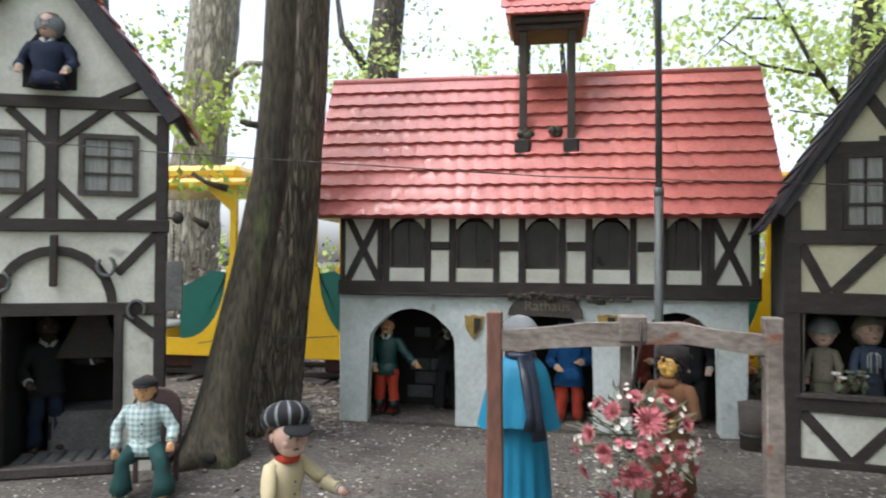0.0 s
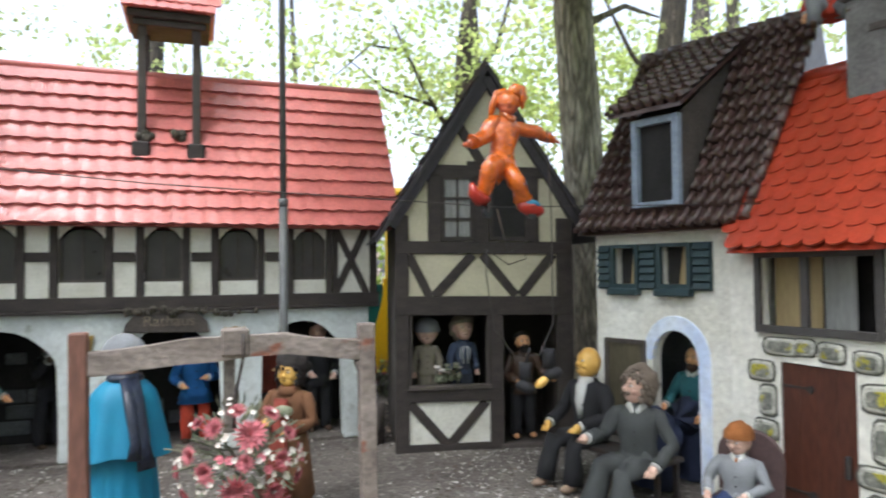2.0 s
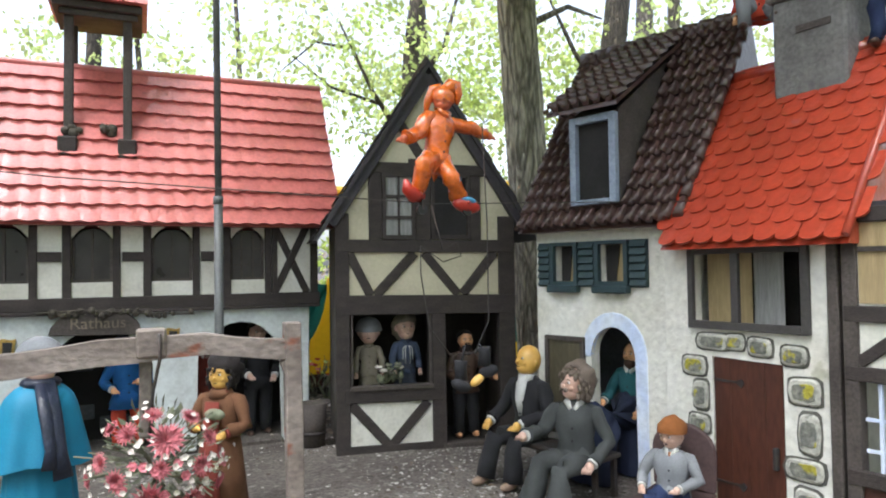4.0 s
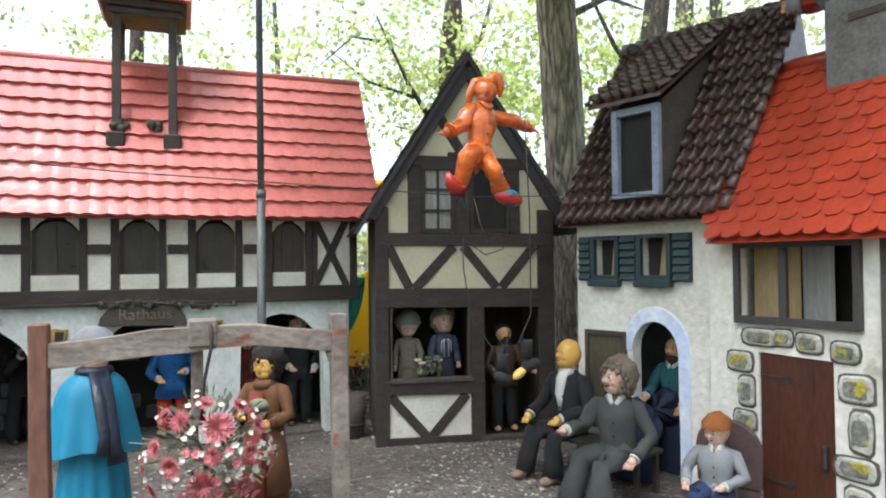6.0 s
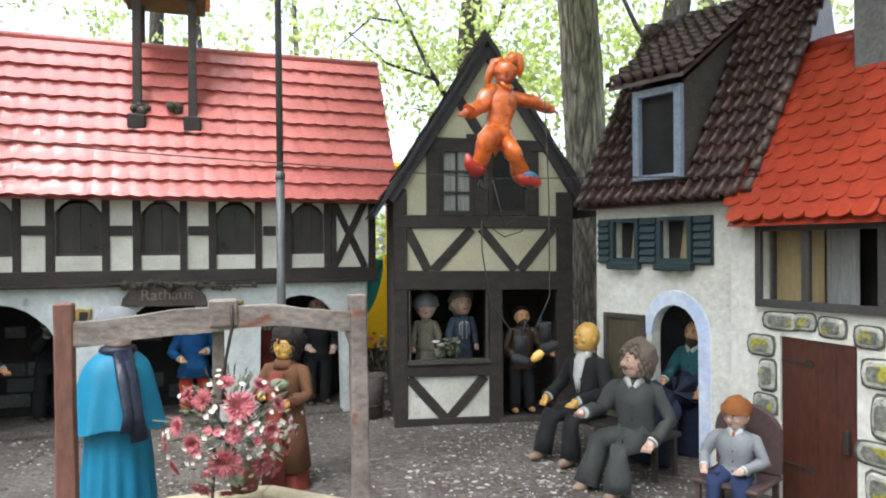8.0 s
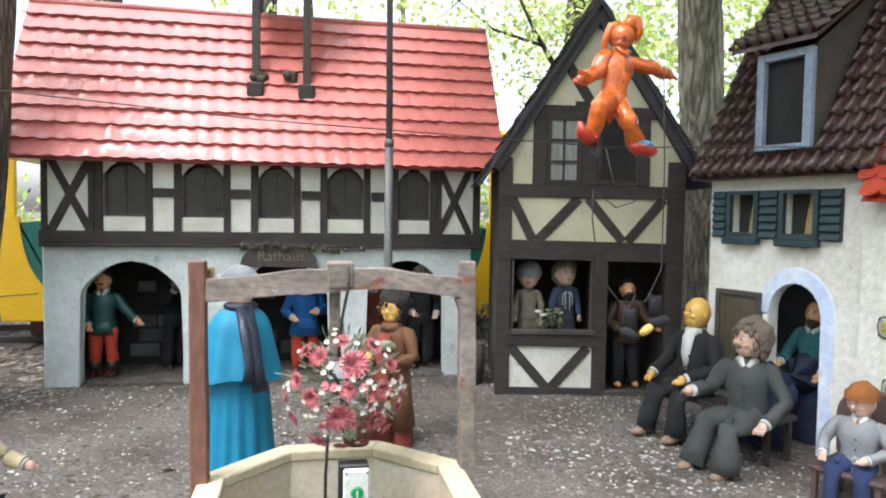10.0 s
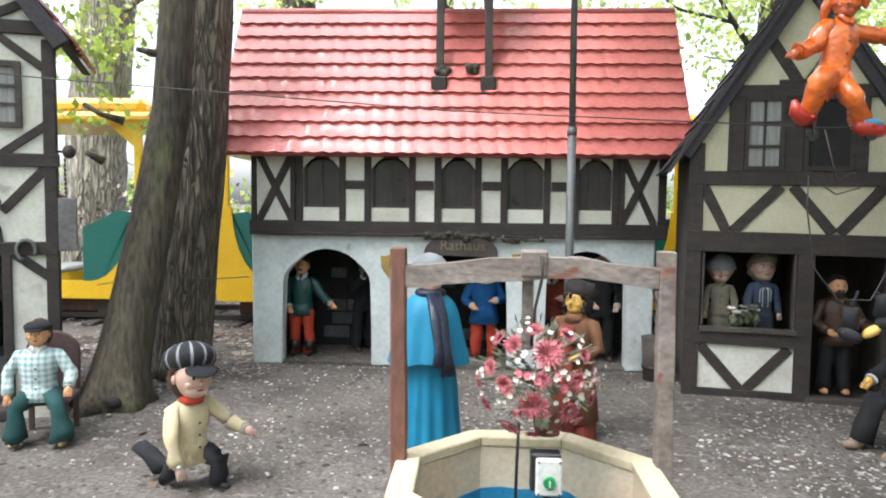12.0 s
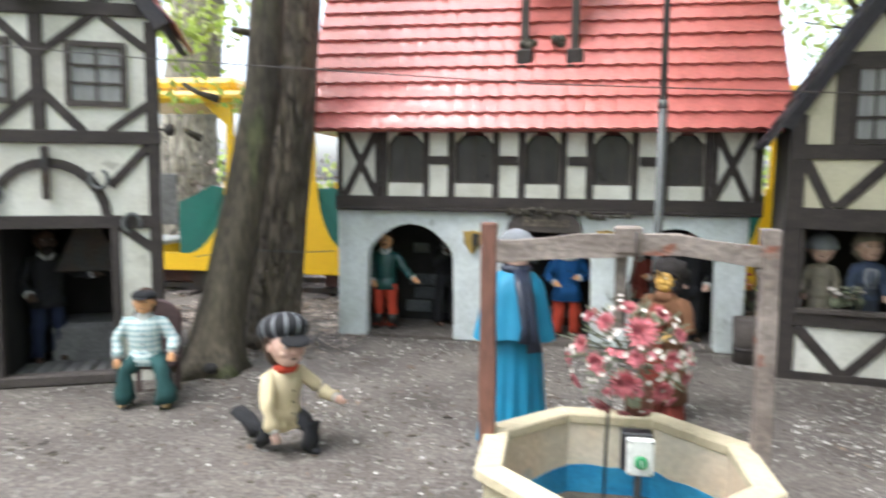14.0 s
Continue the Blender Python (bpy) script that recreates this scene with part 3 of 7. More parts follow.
# shields and sign
for k, (cx, cz) in enumerate(((-0.235, 0.90), (0.91, 0.93))):
    sh = [(-0.085, 0.09), (-0.07, -0.03), (0.0, -0.12), (0.07, -0.03), (0.085, 0.09), (0.04, 0.075), (0.0, 0.095), (-0.04, 0.075)]
    shield = quick("shield", hall, GOLD, prism, [(cx + x, cz + z) for x, z in sh], -0.002, 0.028, label="heraldic shield half ochre, half black", bevel=0.006)
    quick("shield_field", shield, BLACK_PLASTIC, prism, [(cx + x * 0.78, cz + z * 0.8) for x, z in ((0.0, -0.11), (0.07, -0.03), (0.08, 0.08), (0.0, 0.085))], -0.008, -0.004)
bm = bmesh.new()
prism(bm, [(0.06, 1.0), (0.71, 0.98)] + [(0.385 + 0.325 * math.cos(a), 1.0 + 0.205 * math.sin(a)) for a in [math.pi * i / 10 for i in range(1, 10)]], -0.03, 0.028)
sign = part("name_board", bm, TIMBER_GREY, hall, "dark arched wooden board with faded carved lettering", bevel=0.006)
curve = bpy.data.curves.new("lettering", "FONT")
curve.body, curve.size, curve.extrude, curve.align_x = "Rathaus", 0.125, 0.003, "CENTER"
temp = new("lettering", curve)
bpy.context.view_layer.update()
me = bpy.data.meshes.new_from_object(temp.evaluated_get(bpy.context.evaluated_depsgraph_get()))
bpy.data.objects.remove(temp)
me.materials.clear()
me.materials.append(SIGN_TEXT)
piece("lettering", me, sign, pose(0.40, -0.035, 1.045, 90))
bm = bmesh.new()
for k in range(46):
    a = rng.uniform(0, 1)
    ball(bm, (0.08 + 1.0 * a ** 1.6, -0.035 + rng.uniform(-.015, .01), 1.165 + rng.uniform(-0.02, 0.02) - (0.03 if 0.75 < a < 0.95 else 0)), rng.uniform(0.012, 0.03), seg=6, rows=4)
tube(bm, [(-0.02, -0.04, 1.175), (0.3, -0.06, 1.19), (0.7, -0.05, 1.15), (1.1, -0.05, 1.13)], 0.006, 5)
part("dry_creeper", bm, DEBRIS, hall, "dead brown creeper over the sign")


# ---- gabled house ----
gab = thing("gabled_house", pose(2.13, 5.29, 0, 0, 0, -11), "narrow cream half-timbered house with a steep dark gable", "house")
bm = bmesh.new()
prism(bm, [(0.0, 1.13), (1.46, 1.13), (1.46, 1.86), (0.745, 3.03), (0.0, 1.86)], 0.0, 0.06)
front = part("gable_wall", bm, PLASTER_CREAM, gab, "cream plaster gable with dark timbers")
quick("base_wall", gab, PLASTER, box, 0.06, 0.80, 0.0, 0.06, 0.03, 0.44)
bm = bmesh.new()
box(bm, 0.0, 0.05, 0.061, 1.1, 0, 1.9)
box(bm, 1.41, 1.46, 0.061, 1.1, 0, 1.9)
box(bm, 0.05, 1.41, 1.05, 1.1, 0, 1.9)
part("side_wall", bm, TIMBER_GREY, gab)
# shop room coloured dark brown and near black: its shade is in the paint
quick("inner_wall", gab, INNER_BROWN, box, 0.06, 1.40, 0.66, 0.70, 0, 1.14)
quick("inner_ceiling", gab, SHADE_DARK, box, 0.06, 1.40, 0.061, 0.66, 1.10, 1.129)
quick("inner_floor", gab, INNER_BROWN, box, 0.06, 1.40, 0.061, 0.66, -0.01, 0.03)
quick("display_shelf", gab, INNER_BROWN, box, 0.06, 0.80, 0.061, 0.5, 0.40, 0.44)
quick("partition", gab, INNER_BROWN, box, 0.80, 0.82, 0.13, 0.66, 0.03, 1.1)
for p, q, w in (((-0.01, 1.19), (1.47, 1.17), 0.15), ((-0.01, 1.66), (1.47, 1.65), 0.10), ((0.05, 0.465), (0.86, 0.455), 0.10), ((0.20, 2.295), (1.28, 2.275), 0.085)):
    timber(gab, p, q, w, "rail", -0.026)
for x0, x1, z0, z1 in ((-0.02, 0.09, 0.0, 1.92), (1.33, 1.47, 0.0, 1.90), (0.755, 0.87, 0.0, 1.13), (0.25, 0.36, 1.70, 2.26), (1.09, 1.18, 1.70, 2.26)):
    quick("post", gab, TIMBER, box, x0, x1, -0.022 - rng.uniform(0, .003), 0.055, z0, z1, bevel=0.005)
quick("post", gab, TIMBER, box, 0.63, 0.76, -0.02, 0.055, 1.70, 2.26, bevel=0.005)
for p, q in (((0.09, 1.60), (0.26, 1.26)), ((0.30, 1.26), (0.62, 1.60)), ((0.70, 1.60), (0.98, 1.26)), ((1.02, 1.26), (1.30, 1.60)), ((0.10, 0.40), (0.40, 0.06)), ((0.42, 0.06), (0.72, 0.40)), ((0.58, 2.33), (0.745, 2.33)), ((0.72, 2.33), (0.50, 2.68)), ((0.77, 2.33), (0.99, 2.68))):
    timber(gab, p, q, 0.075, "brace", -0.017)
timber(gab, (0.06, 0.035), (0.80, 0.035), 0.07, "sole_plate", -0.024)
quick("door_sill", gab, TIMBER_GREY, box, 0.84, 1.36, -0.03, 0.06, 0.0, 0.05, bevel=0.006)
timber(gab, (-0.06, 1.83), (0.745, 3.06), 0.10, "barge_board", -0.05, 0.0, ROOF_BLACK)
timber(gab, (1.55, 1.83), (0.745, 3.06), 0.10, "barge_board", -0.054, 0.0, ROOF_BLACK)
roof = part("roof", bmesh.new(), ROOF_BLACK, gab, "steep dark roof with overhanging eaves")
for side in (-1, 1):
    bm = bmesh.new()
    cx = 0.745
    prism(bm, [(cx + side * 0.94, 1.70), (cx, 3.17), (cx, 3.11), (cx + side * 0.90, 1.70)][::side], -0.09, 1.2)
    part("slope", bm, ROOF_BLACK, roof)
    me = shaped("shingle", beaver(0.14, 0.24, 0.014, 4), ROOF_BLACK)
    for r in range(9):
        f = r / 9
        for c in range(9):
            p = pose(cx + side * 0.955 * (1 - f), -0.01 + c * 0.14 + (0.07 if r % 2 else 0), 1.69 + 1.48 * f) @ pose(0, 0, 0, 0, 0, 90 * side) @ pose(0, 0, 0, 57)
            piece("shingle", me, roof, p)
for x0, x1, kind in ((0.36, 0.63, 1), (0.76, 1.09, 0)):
    win = part("window", bmesh.new(), TIMBER_GREY, gab, "six-pane window with grey curtain" if kind else "open window without panes, a dark sheet for the shade inside")
    # the second window has no hole; a dark sheet stands for its shade
    quick("pane", win, CURTAIN_GREY if kind else SHADE_DARK, box, x0, x1, -0.006, -0.003, 1.71, 2.25)
    bm = bmesh.new()
    box(bm, x0, x0 + 0.03, -0.03, -0.007, 1.71, 2.25)
    box(bm, x1 - 0.03, x1, -0.03, -0.007, 1.71, 2.25)
    box(bm, x0 + 0.03, x1 - 0.03, -0.03, -0.007, 2.22, 2.25)
    box(bm, x0 + 0.03, x1 - 0.03, -0.03, -0.007, 1.71, 1.745)
    if kind:
        quick("glazing_bar", win, TIMBER, box, x0 + 0.03, x1 - 0.03, -0.026, -0.007, 1.88, 1.90)
        quick("glazing_bar", win, TIMBER, box, x0 + 0.03, x1 - 0.03, -0.026, -0.007, 2.05, 2.07)
        quick("glazing_bar", win, TIMBER, box, (x0 + x1) / 2 - 0.008, (x0 + x1) / 2 + 0.008, -0.024, -0.006, 1.745, 2.22)
    part("frame", bm, TIMBER, win)
bm = bmesh.new()
box(bm, 0.10, 0.115, -0.01, 0.05, 0.52, 1.12)
box(bm, 0.735, 0.75, -0.01, 0.05, 0.52, 1.12)
box(bm, 0.09, 0.76, -0.05, 0.04, 0.512, 0.54)
part("shop_window_frame", bm, TIMBER_GREY, gab)


# ---- smithy ----
smi = thing("smithy", pose(-2.51, 4.26, 0, 0, 0, 24), "half-timbered white smithy with an arched doorway and hanging horseshoes", "house")
XR, XL = 0.31, -1.30
bm = bmesh.new()
prism(bm, [(XL, 1.14), (XR, 1.14), (XR, 2.45), (-0.495, 3.52), (XL, 2.45)], 0.0, 0.07)
part("front_wall", bm, PLASTER, smi, "off-white plaster gable with dark timbers")
quick("pier", smi, PLASTER, box, 0.0, XR, 0.0, 0.07, 0.0, 1.139)
quick("pier", smi, PLASTER, box, XL, -0.72, 0.0, 0.07, 0.0, 1.139)
quick("side_wall", smi, PLASTER, box, 0.11, 0.16, 0.071, 1.10, 0, 2.5)
quick("side_wall", smi, PLASTER, box, XL, XL + 0.05, 0.071, 1.10, 0, 2.5)
quick("back_wall", smi, PLASTER, box, XL + 0.05, 0.109, 1.05, 1.10, 0, 2.5)
# inner faces coloured near black to give the doorway its depth of shade
quick("inner_wall", smi, SHADE_DARK, box, -1.2, 0.105, 0.95, 1.0, 0, 1.2)
quick("inner_ceiling", smi, SHADE_DARK, box, -1.2, 0.105, 0.08, 0.95, 1.15, 1.2)
quick("inner_side", smi, SHADE_DARK, box, -0.76, -0.72, 0.08, 0.95, 0, 1.15)
quick("inner_side", smi, SHADE_DARK, box, 0.02, 0.05, 0.08, 0.95, 0, 1.15)
hearth = part("hearth", bmesh.new(), CONCRETE, smi, "dark stone forge with a hood")
quick("hearth_base", hearth, CONCRETE, box, -0.55, 0.0, 0.5, 0.94, 0.0, 0.32, bevel=0.03)
quick("hood", hearth, IRON, prism, [(-0.5, 0.72), (-0.02, 0.72), (-0.18, 1.1), (-0.32, 1.1)], 0.45, 0.9, bevel=0.01)
for k in range(7):
    quick("floor_slab", smi, CONCRETE, box, -0.70 + 0.10 * k, -0.61 + 0.10 * k, 0.08 + 0.02 * (k % 2), 0.46 + 0.03 * (k % 3), 0.0, 0.05, bevel=0.012)
quick("threshold", smi, TIMBER_GREY, box, -0.72, 0.0, -0.03, 0.075, 0.0, 0.075, bevel=0.01)
for p, q, w in (((XL, 2.49), (XR + 0.01, 2.53), 0.085), ((XL, 1.675), (XR + 0.02, 1.69), 0.09), ((-0.75, 1.115), (XR, 1.12), 0.09)):
    timber(smi, p, q, w, "rail", -0.024)
for x0, x1, z0, z1 in ((XR - 0.07, XR + 0.005, 0.0, 2.46), (-0.455, -0.375, 1.70, 2.48), (-0.01, 0.045, 0.0, 1.10), (-0.76, -0.69, 0.0, 1.10), (XL - 0.005, XL + 0.07, 0.0, 2.4)):
    quick("post", smi, TIMBER, box, x0, x1, -0.022 - rng.uniform(0, .003), 0.06, z0, z1, bevel=0.005)
for p, q, w in (((-0.68, 2.46), (-0.43, 2.22), .055), ((-0.40, 2.22), (-0.06, 2.50), .055), ((-0.02, 2.48), (0.25, 2.28), .05), ((-0.72, 1.72), (-0.43, 1.98), .055), ((-0.40, 1.98), (-0.15, 1.72), .055), ((0.0, 1.72), (0.26, 1.92), .055), ((-0.13, 2.53), (0.15, 2.68), .055), ((0.0, 1.36), (0.25, 1.64), .06), ((0.02, 1.12), (0.27, 0.92), .06)):
    timber(smi, p, q, w, "brace", -0.017)
bm = bmesh.new()
ring = [(-0.38 + r * 0.325 * math.cos(a), 1.15 + r * 0.335 * math.sin(a)) for r, seq in ((1.0, range(13)), (1.18, range(12, -1, -1))) for a in [math.pi * k / 12 for k in seq]]
prism(bm, ring, -0.02, 0.01)
part("arch_timber", bm, TIMBER, smi, "curved timber over the doorway", bevel=0.004)
quick("keystone_bracket", smi, IRON, box, -0.41, -0.36, -0.05, -0.024, 1.27, 1.62, bevel=0.008)
for cx, cz, rot in ((-0.065, 1.41, 10), (0.13, 1.11, 200), (-0.70, 1.30, 20)):
    pts = [(cx + 0.055 * math.cos(radians(a + rot)), -0.035, cz + 0.065 * math.sin(radians(a + rot))) for a in range(-235, 56, 29)]
    quick("horseshoe", smi, STEEL, tube, pts, 0.013, 6, label="grey iron horseshoe nailed to the wall")
for x0, x1 in ((-0.25, 0.125), (-0.93, -0.565)):
    win = part("window", bmesh.new(), TIMBER_GREY, smi, "small six-pane window with net curtain")
    quick("pane", win, CURTAIN_GREY, box, x0 + 0.03, x1 - 0.03, -0.008, -0.004, 1.92, 2.28)
    bm = bmesh.new()
    for b4 in ((x0, x0 + 0.035, 1.89, 2.31), (x1 - 0.035, x1, 1.89, 2.31), (x0 + 0.035, x1 - 0.035, 2.275, 2.31), (x0 + 0.035, x1 - 0.035, 1.89, 1.925)):
        box(bm, b4[0], b4[1], -0.03, 0.0, b4[2], b4[3])
    for z in (2.04, 2.155):
        quick("glazing_bar", win, TIMBER_GREY, box, x0 + 0.035, x1 - 0.035, -0.022, -0.009, z - 0.007, z + 0.007)
    quick("glazing_bar", win, TIMBER_GREY, box, (x0 + x1) / 2 - 0.007, (x0 + x1) / 2 + 0.007, -0.02, -0.009, 1.925, 2.275)
    part("frame", bm, TIMBER_GREY, win)
# no hole in the gable; the opening's shade is a near-black sheet
bm = bmesh.new()
prism(bm, [(-0.60, 2.60), (-0.27, 2.60), (-0.27, 2.86), (-0.36, 2.98), (-0.51, 2.98), (-0.60, 2.86)], -0.006, -0.002)
part("gable_niche", bm, SHADE_DARK, smi, "flat near-black sheet for the shaded window opening in the gable")
roof = part("roof", bmesh.new(), ROOF_RED, smi, "steep dark roof with red tiled edge")
for side in (-1, 1):
    bm = bmesh.new()
    cx = -0.495
    prism(bm, [(cx + side * 0.90, 2.44), (cx, 3.64), (cx, 3.56), (cx + side * 0.84, 2.44)][::side], -0.08, 1.15)
    part("slope", bm, ROOF_BLACK, roof)
    timber(smi, (cx + side * 0.86, 2.425), (cx, 3.57), 0.11, "barge_board", -0.085, -0.01, ROOF_BLACK)
    me = shaped("tile", pantile(0.14, 0.21, 0.02, 0.02), ROOF_RED)
    for r in range(8):
        f = r / 8
        for c in range(8):
            piece("tile", me, roof, pose(cx + side * 0.925 * (1 - f), 0.0 + c * 0.14, 2.425 + 1.23 * f) @ pose(0, 0, 0, 0, 0, 90 * side) @ pose(0, 0, 0, 53))
lamp = thing("lantern", pose(-2.51, 4.26, 0, 0, 0, 24) @ pose(XR, 0.0, 1.75), "dark round iron lantern with a hanging chain", "lantern")
bm = bmesh.new()
tube(bm, [(0.0, 0.0, 0.0), (0.06, -0.01, 0.0)], 0.008, 6)
part("bracket", bm, IRON, lamp)
bm = bmesh.new()
ball(bm, (0.075, -0.01, 0.0), (0.04, 0.04, 0.045))
part("body", bm, IRON, lamp)
for k in range(9):
    bm = bmesh.new()
    tube(bm, [(0.05, -0.01, -0.045 - 0.03 * k), (0.05, -0.01, -0.07 - 0.03 * k)], 0.007, 5)
    part("chain_link", bm, IRON, lamp)
board = thing("hanging_board", pose(-2.51, 4.26, 0, 0, 0, 24) @ pose(XR + 0.06, -0.01, 1.40), "weathered grey wooden board hanging from a chain", "sign")
quick("panel", board, CONCRETE, box, -0.055, 0.055, -0.015, 0.015, -0.30, 0.05, bevel=0.006)


# ---- white house with brown roof ----
whi = thing("white_house", pose(3.43, 4.41, 0, 0, 0, -70.4), "white roughcast house with brown pantile roof and pale blue arch", "house")
bm = bmesh.new()
A0, A1 = 0.47, 0.82
prism(bm, [(1.05, 0), (1.05, 1.345), (0.0, 1.345), (0.0, 0), (A0, 0)] + arch_pts(A0, A1, 0.86, 1.06, 10)[::-1] + [(A1, 0)], 0.0, 0.10)
for x0, x1, z0, z1 in ((0.0, 0.17, 1.345, 1.635), (0.365, 0.555, 1.345, 1.635), (0.77, 1.05, 1.345, 1.635), (0.0, 1.05, 1.635, 1.76)):
    quick("wall_panel", whi, PLASTER_SALMON, box, x0, x1, 0.0, 0.10, z0, z1)
part("front_wall", bm, PLASTER_SALMON, whi, "rough white plaster wall with chipped paint")
bm = bmesh.new()
box(bm, 0.0, 0.06, 0.101, 1.2, 0, 1.76)
box(bm, 0.99, 1.05, 0.101, 1.2, 0, 1.76)
box(bm, 0.06, 0.99, 1.14, 1.2, 0, 1.76)
part("side_wall", bm, PLASTER_SALMON, whi)
bm = bmesh.new()
box(bm, 0.07, 0.98, 0.68, 0.72, 0, 1.75)
box(bm, 0.07, 0.98, 0.101, 0.68, 1.15, 1.2)
part("inner_wall", bm, INNER_GREY, whi)
bm = bmesh.new()
outer = [(A1 + 0.085, 0)] + arch_pts(A0 - 0.075, A1 + 0.085, 0.86, 1.155, 12) 
inner = arch_pts(A0, A1, 0.86, 1.06, 12)[::-1]
prism(bm, outer + [(A0 - 0.075, 0.84), (A0, 0.84)] + inner + [(A1, 0)], -0.009, 0.03)
part("arch_surround", bm, BLUE_TRIM, whi, "pale blue painted plaster band round the arch", bevel=0.006)
win = part("open_shutter", bmesh.new(), TIMBER_GREY, whi, "open wooden door leaf folded against the wall")
quick("leaf", win, mat("wood_olive_brown", (0.10, 0.085, 0.05), None, 0.7, 6, 0.4, streak=(1, 1, 0.3)), box, 0.115, 0.395, -0.018, -0.003, 0.3, 0.94)
bm = bmesh.new()
for b4 in ((0.085, 0.115, 0.27, 0.97), (0.395, 0.425, 0.27, 0.97), (0.115, 0.395, 0.94, 0.97), (0.115, 0.395, 0.27, 0.30)):
    box(bm, b4[0], b4[1], -0.035, -0.001, b4[2], b4[3])
part("frame", bm, TIMBER_GREY, win)
for x0, x1 in ((0.15, 0.385), (0.535, 0.79)):
    win = part("window", bmesh.new(), SHUTTER, whi, "small window with dark teal frame and beige curtain")
    quick("curtain", win, CURTAIN, prism, [(x0 + 0.03, 1.365), (x1 - 0.03, 1.365), (x1 - 0.03, 1.62), (x0 + 0.03, 1.62)], 0.075, 0.08)
    # dark wedge over the curtain for the shade where it is drawn aside
    quick("gap", win, SHADE_DARK, prism, [(x0 + 0.03, 1.366), (x0 + 0.03 + (x1 - x0) * 0.3, 1.366), (x0 + (x1 - x0) * 0.55, 1.618), (x0 + 0.03, 1.618)], 0.068, 0.073)
    bm = bmesh.new()
    for b4 in ((x0, x0 + 0.03, 1.335, 1.645), (x1 - 0.03, x1, 1.335, 1.645), (x0 + 0.03, x1 - 0.03, 1.62, 1.645), (x0 + 0.03, x1 - 0.03, 1.335, 1.365)):
        box(bm, b4[0], b4[1], -0.04, -0.001, b4[2], b4[3])
    part("frame", bm, SHUTTER, win)
    quick("sill", win, SHUTTER, box, x0 - 0.01, x1 + 0.01, -0.075, -0.001, 1.285, 1.334, bevel=0.008)
for x0, x1 in ((0.035, 0.145), (0.392, 0.527), (0.80, 0.93)):
    sh = part("shutter", bmesh.new(), SHUTTER, whi, "dark teal louvred shutter")
    quick("frame", sh, SHUTTER, box, x0, x1, -0.022, -0.001, 1.325, 1.645)
    for k in range(6):
        bm = bmesh.new()
        box(bm, x0 + 0.006, x1 - 0.006, -0.008, 0.008, -0.022, 0.022)
        bmesh.ops.rotate(bm, verts=bm.verts, matrix=Matrix.Rotation(radians(-28), 3, "X"))
        bmesh.ops.translate(bm, verts=bm.verts, vec=(0, -0.03, 1.355 + k * 0.052))
        part("slat", bm, SHUTTER, sh)
E_, R_ = (-0.14, 1.74), (0.78, 3.22)
roof = part("roof", bmesh.new(), ROOF_BROWN, whi, "weathered brown pantile roof")
bm = bmesh.new()
v = [bm.verts.new(c) for c in ((-0.08, -0.12, 1.72), (1.20, -0.12, 1.72), (1.31, 0.79, 3.19), (-0.08, 0.79, 3.19), (-0.08, 1.6, 1.72), (1.20, 1.6, 1.72))]
for f in ((0, 1, 2, 3), (3, 2, 5, 4), (0, 3, 4), (1, 5, 2), (0, 4, 5, 1)):
    bm.faces.new([v[i] for i in f])
part("roof_deck", bm, ROOF_BROWN, roof)
me = shaped("tile", ribbed(0.084, 0.165), ROOF_BROWN)
tiled_slope(roof, me, -0.09, 1.338, E_, R_, 17, 13, jitter=0.004, skip=lambda x, f: (0.42 < x < 0.77 and 0.10 < f < 0.95) or x > 1.20 + 0.12 * f)
for k in range(12):
    f = k / 12
    quick("verge_tile", roof, ROOF_BROWN, tube, [(1.215 + 0.11 * f, -0.15 + 0.92 * f, 1.765 + 1.48 * f), (1.222 + 0.11 * f, -0.06 + 0.92 * f, 1.895 + 1.48 * f)], [0.036, 0.028], 8)
for k in range(11):
    quick("ridge_tile", roof, ROOF_BROWN, tube, [(-0.09 + 0.13 * k, 0.79, 3.225), (0.06 + 0.13 * k, 0.79, 3.215)], [0.055, 0.046], 9)
# dormer
dor = part("dormer", bmesh.new(), BLUE_TRIM, whi, "dormer with a pale blue frame and a dark sheet for its shaded opening")
D0, D1, DZ0, DZ1 = 0.41, 0.775, 1.89, 2.50
bm = bmesh.new()
for b4 in ((D0, D0 + 0.05, DZ0, DZ1), (D1 - 0.05, D1, DZ0, DZ1), (D0 + 0.05, D1 - 0.05, DZ1 - 0.05, DZ1), (D0 + 0.05, D1 - 0.05, DZ0, DZ0 + 0.035)):
    box(bm, b4[0], b4[1], -0.13, -0.08, b4[2], b4[3])
part("frame", bm, mat("paint_blue_grey", (0.26, 0.31, 0.40), (0.20, 0.24, 0.31), 0.7, 6, 0.5), dor, bevel=0.004)
bm = bmesh.new()
for x in (D0, D1 - 0.02):
    for pts in (((-0.08, DZ0), (0.0, DZ0), (0.36, DZ1 + 0.05), (0.80, 3.12), (-0.08, DZ1 + 0.02)),):
        a = [bm.verts.new((x, y, z)) for y, z in pts]
        b = [bm.verts.new((x + 0.02, y, z)) for y, z in pts]
        bm.faces.new(a)
        bm.faces.new(b[::-1])
        for i in range(len(pts)):
            bm.faces.new((a[i], a[(i + 1) % len(pts)], b[(i + 1) % len(pts)], b[i]))
# near-black sheet closes the dormer in place of the shade within
quick("opening", dor, SHADE_DARK, box, D0 + 0.021, D1 - 0.021, -0.075, -0.06, DZ0 + 0.01, DZ1)
part("cheek", bm, TIMBER_GREY, dor, "dark boarded dormer side")
bm = bmesh.new()
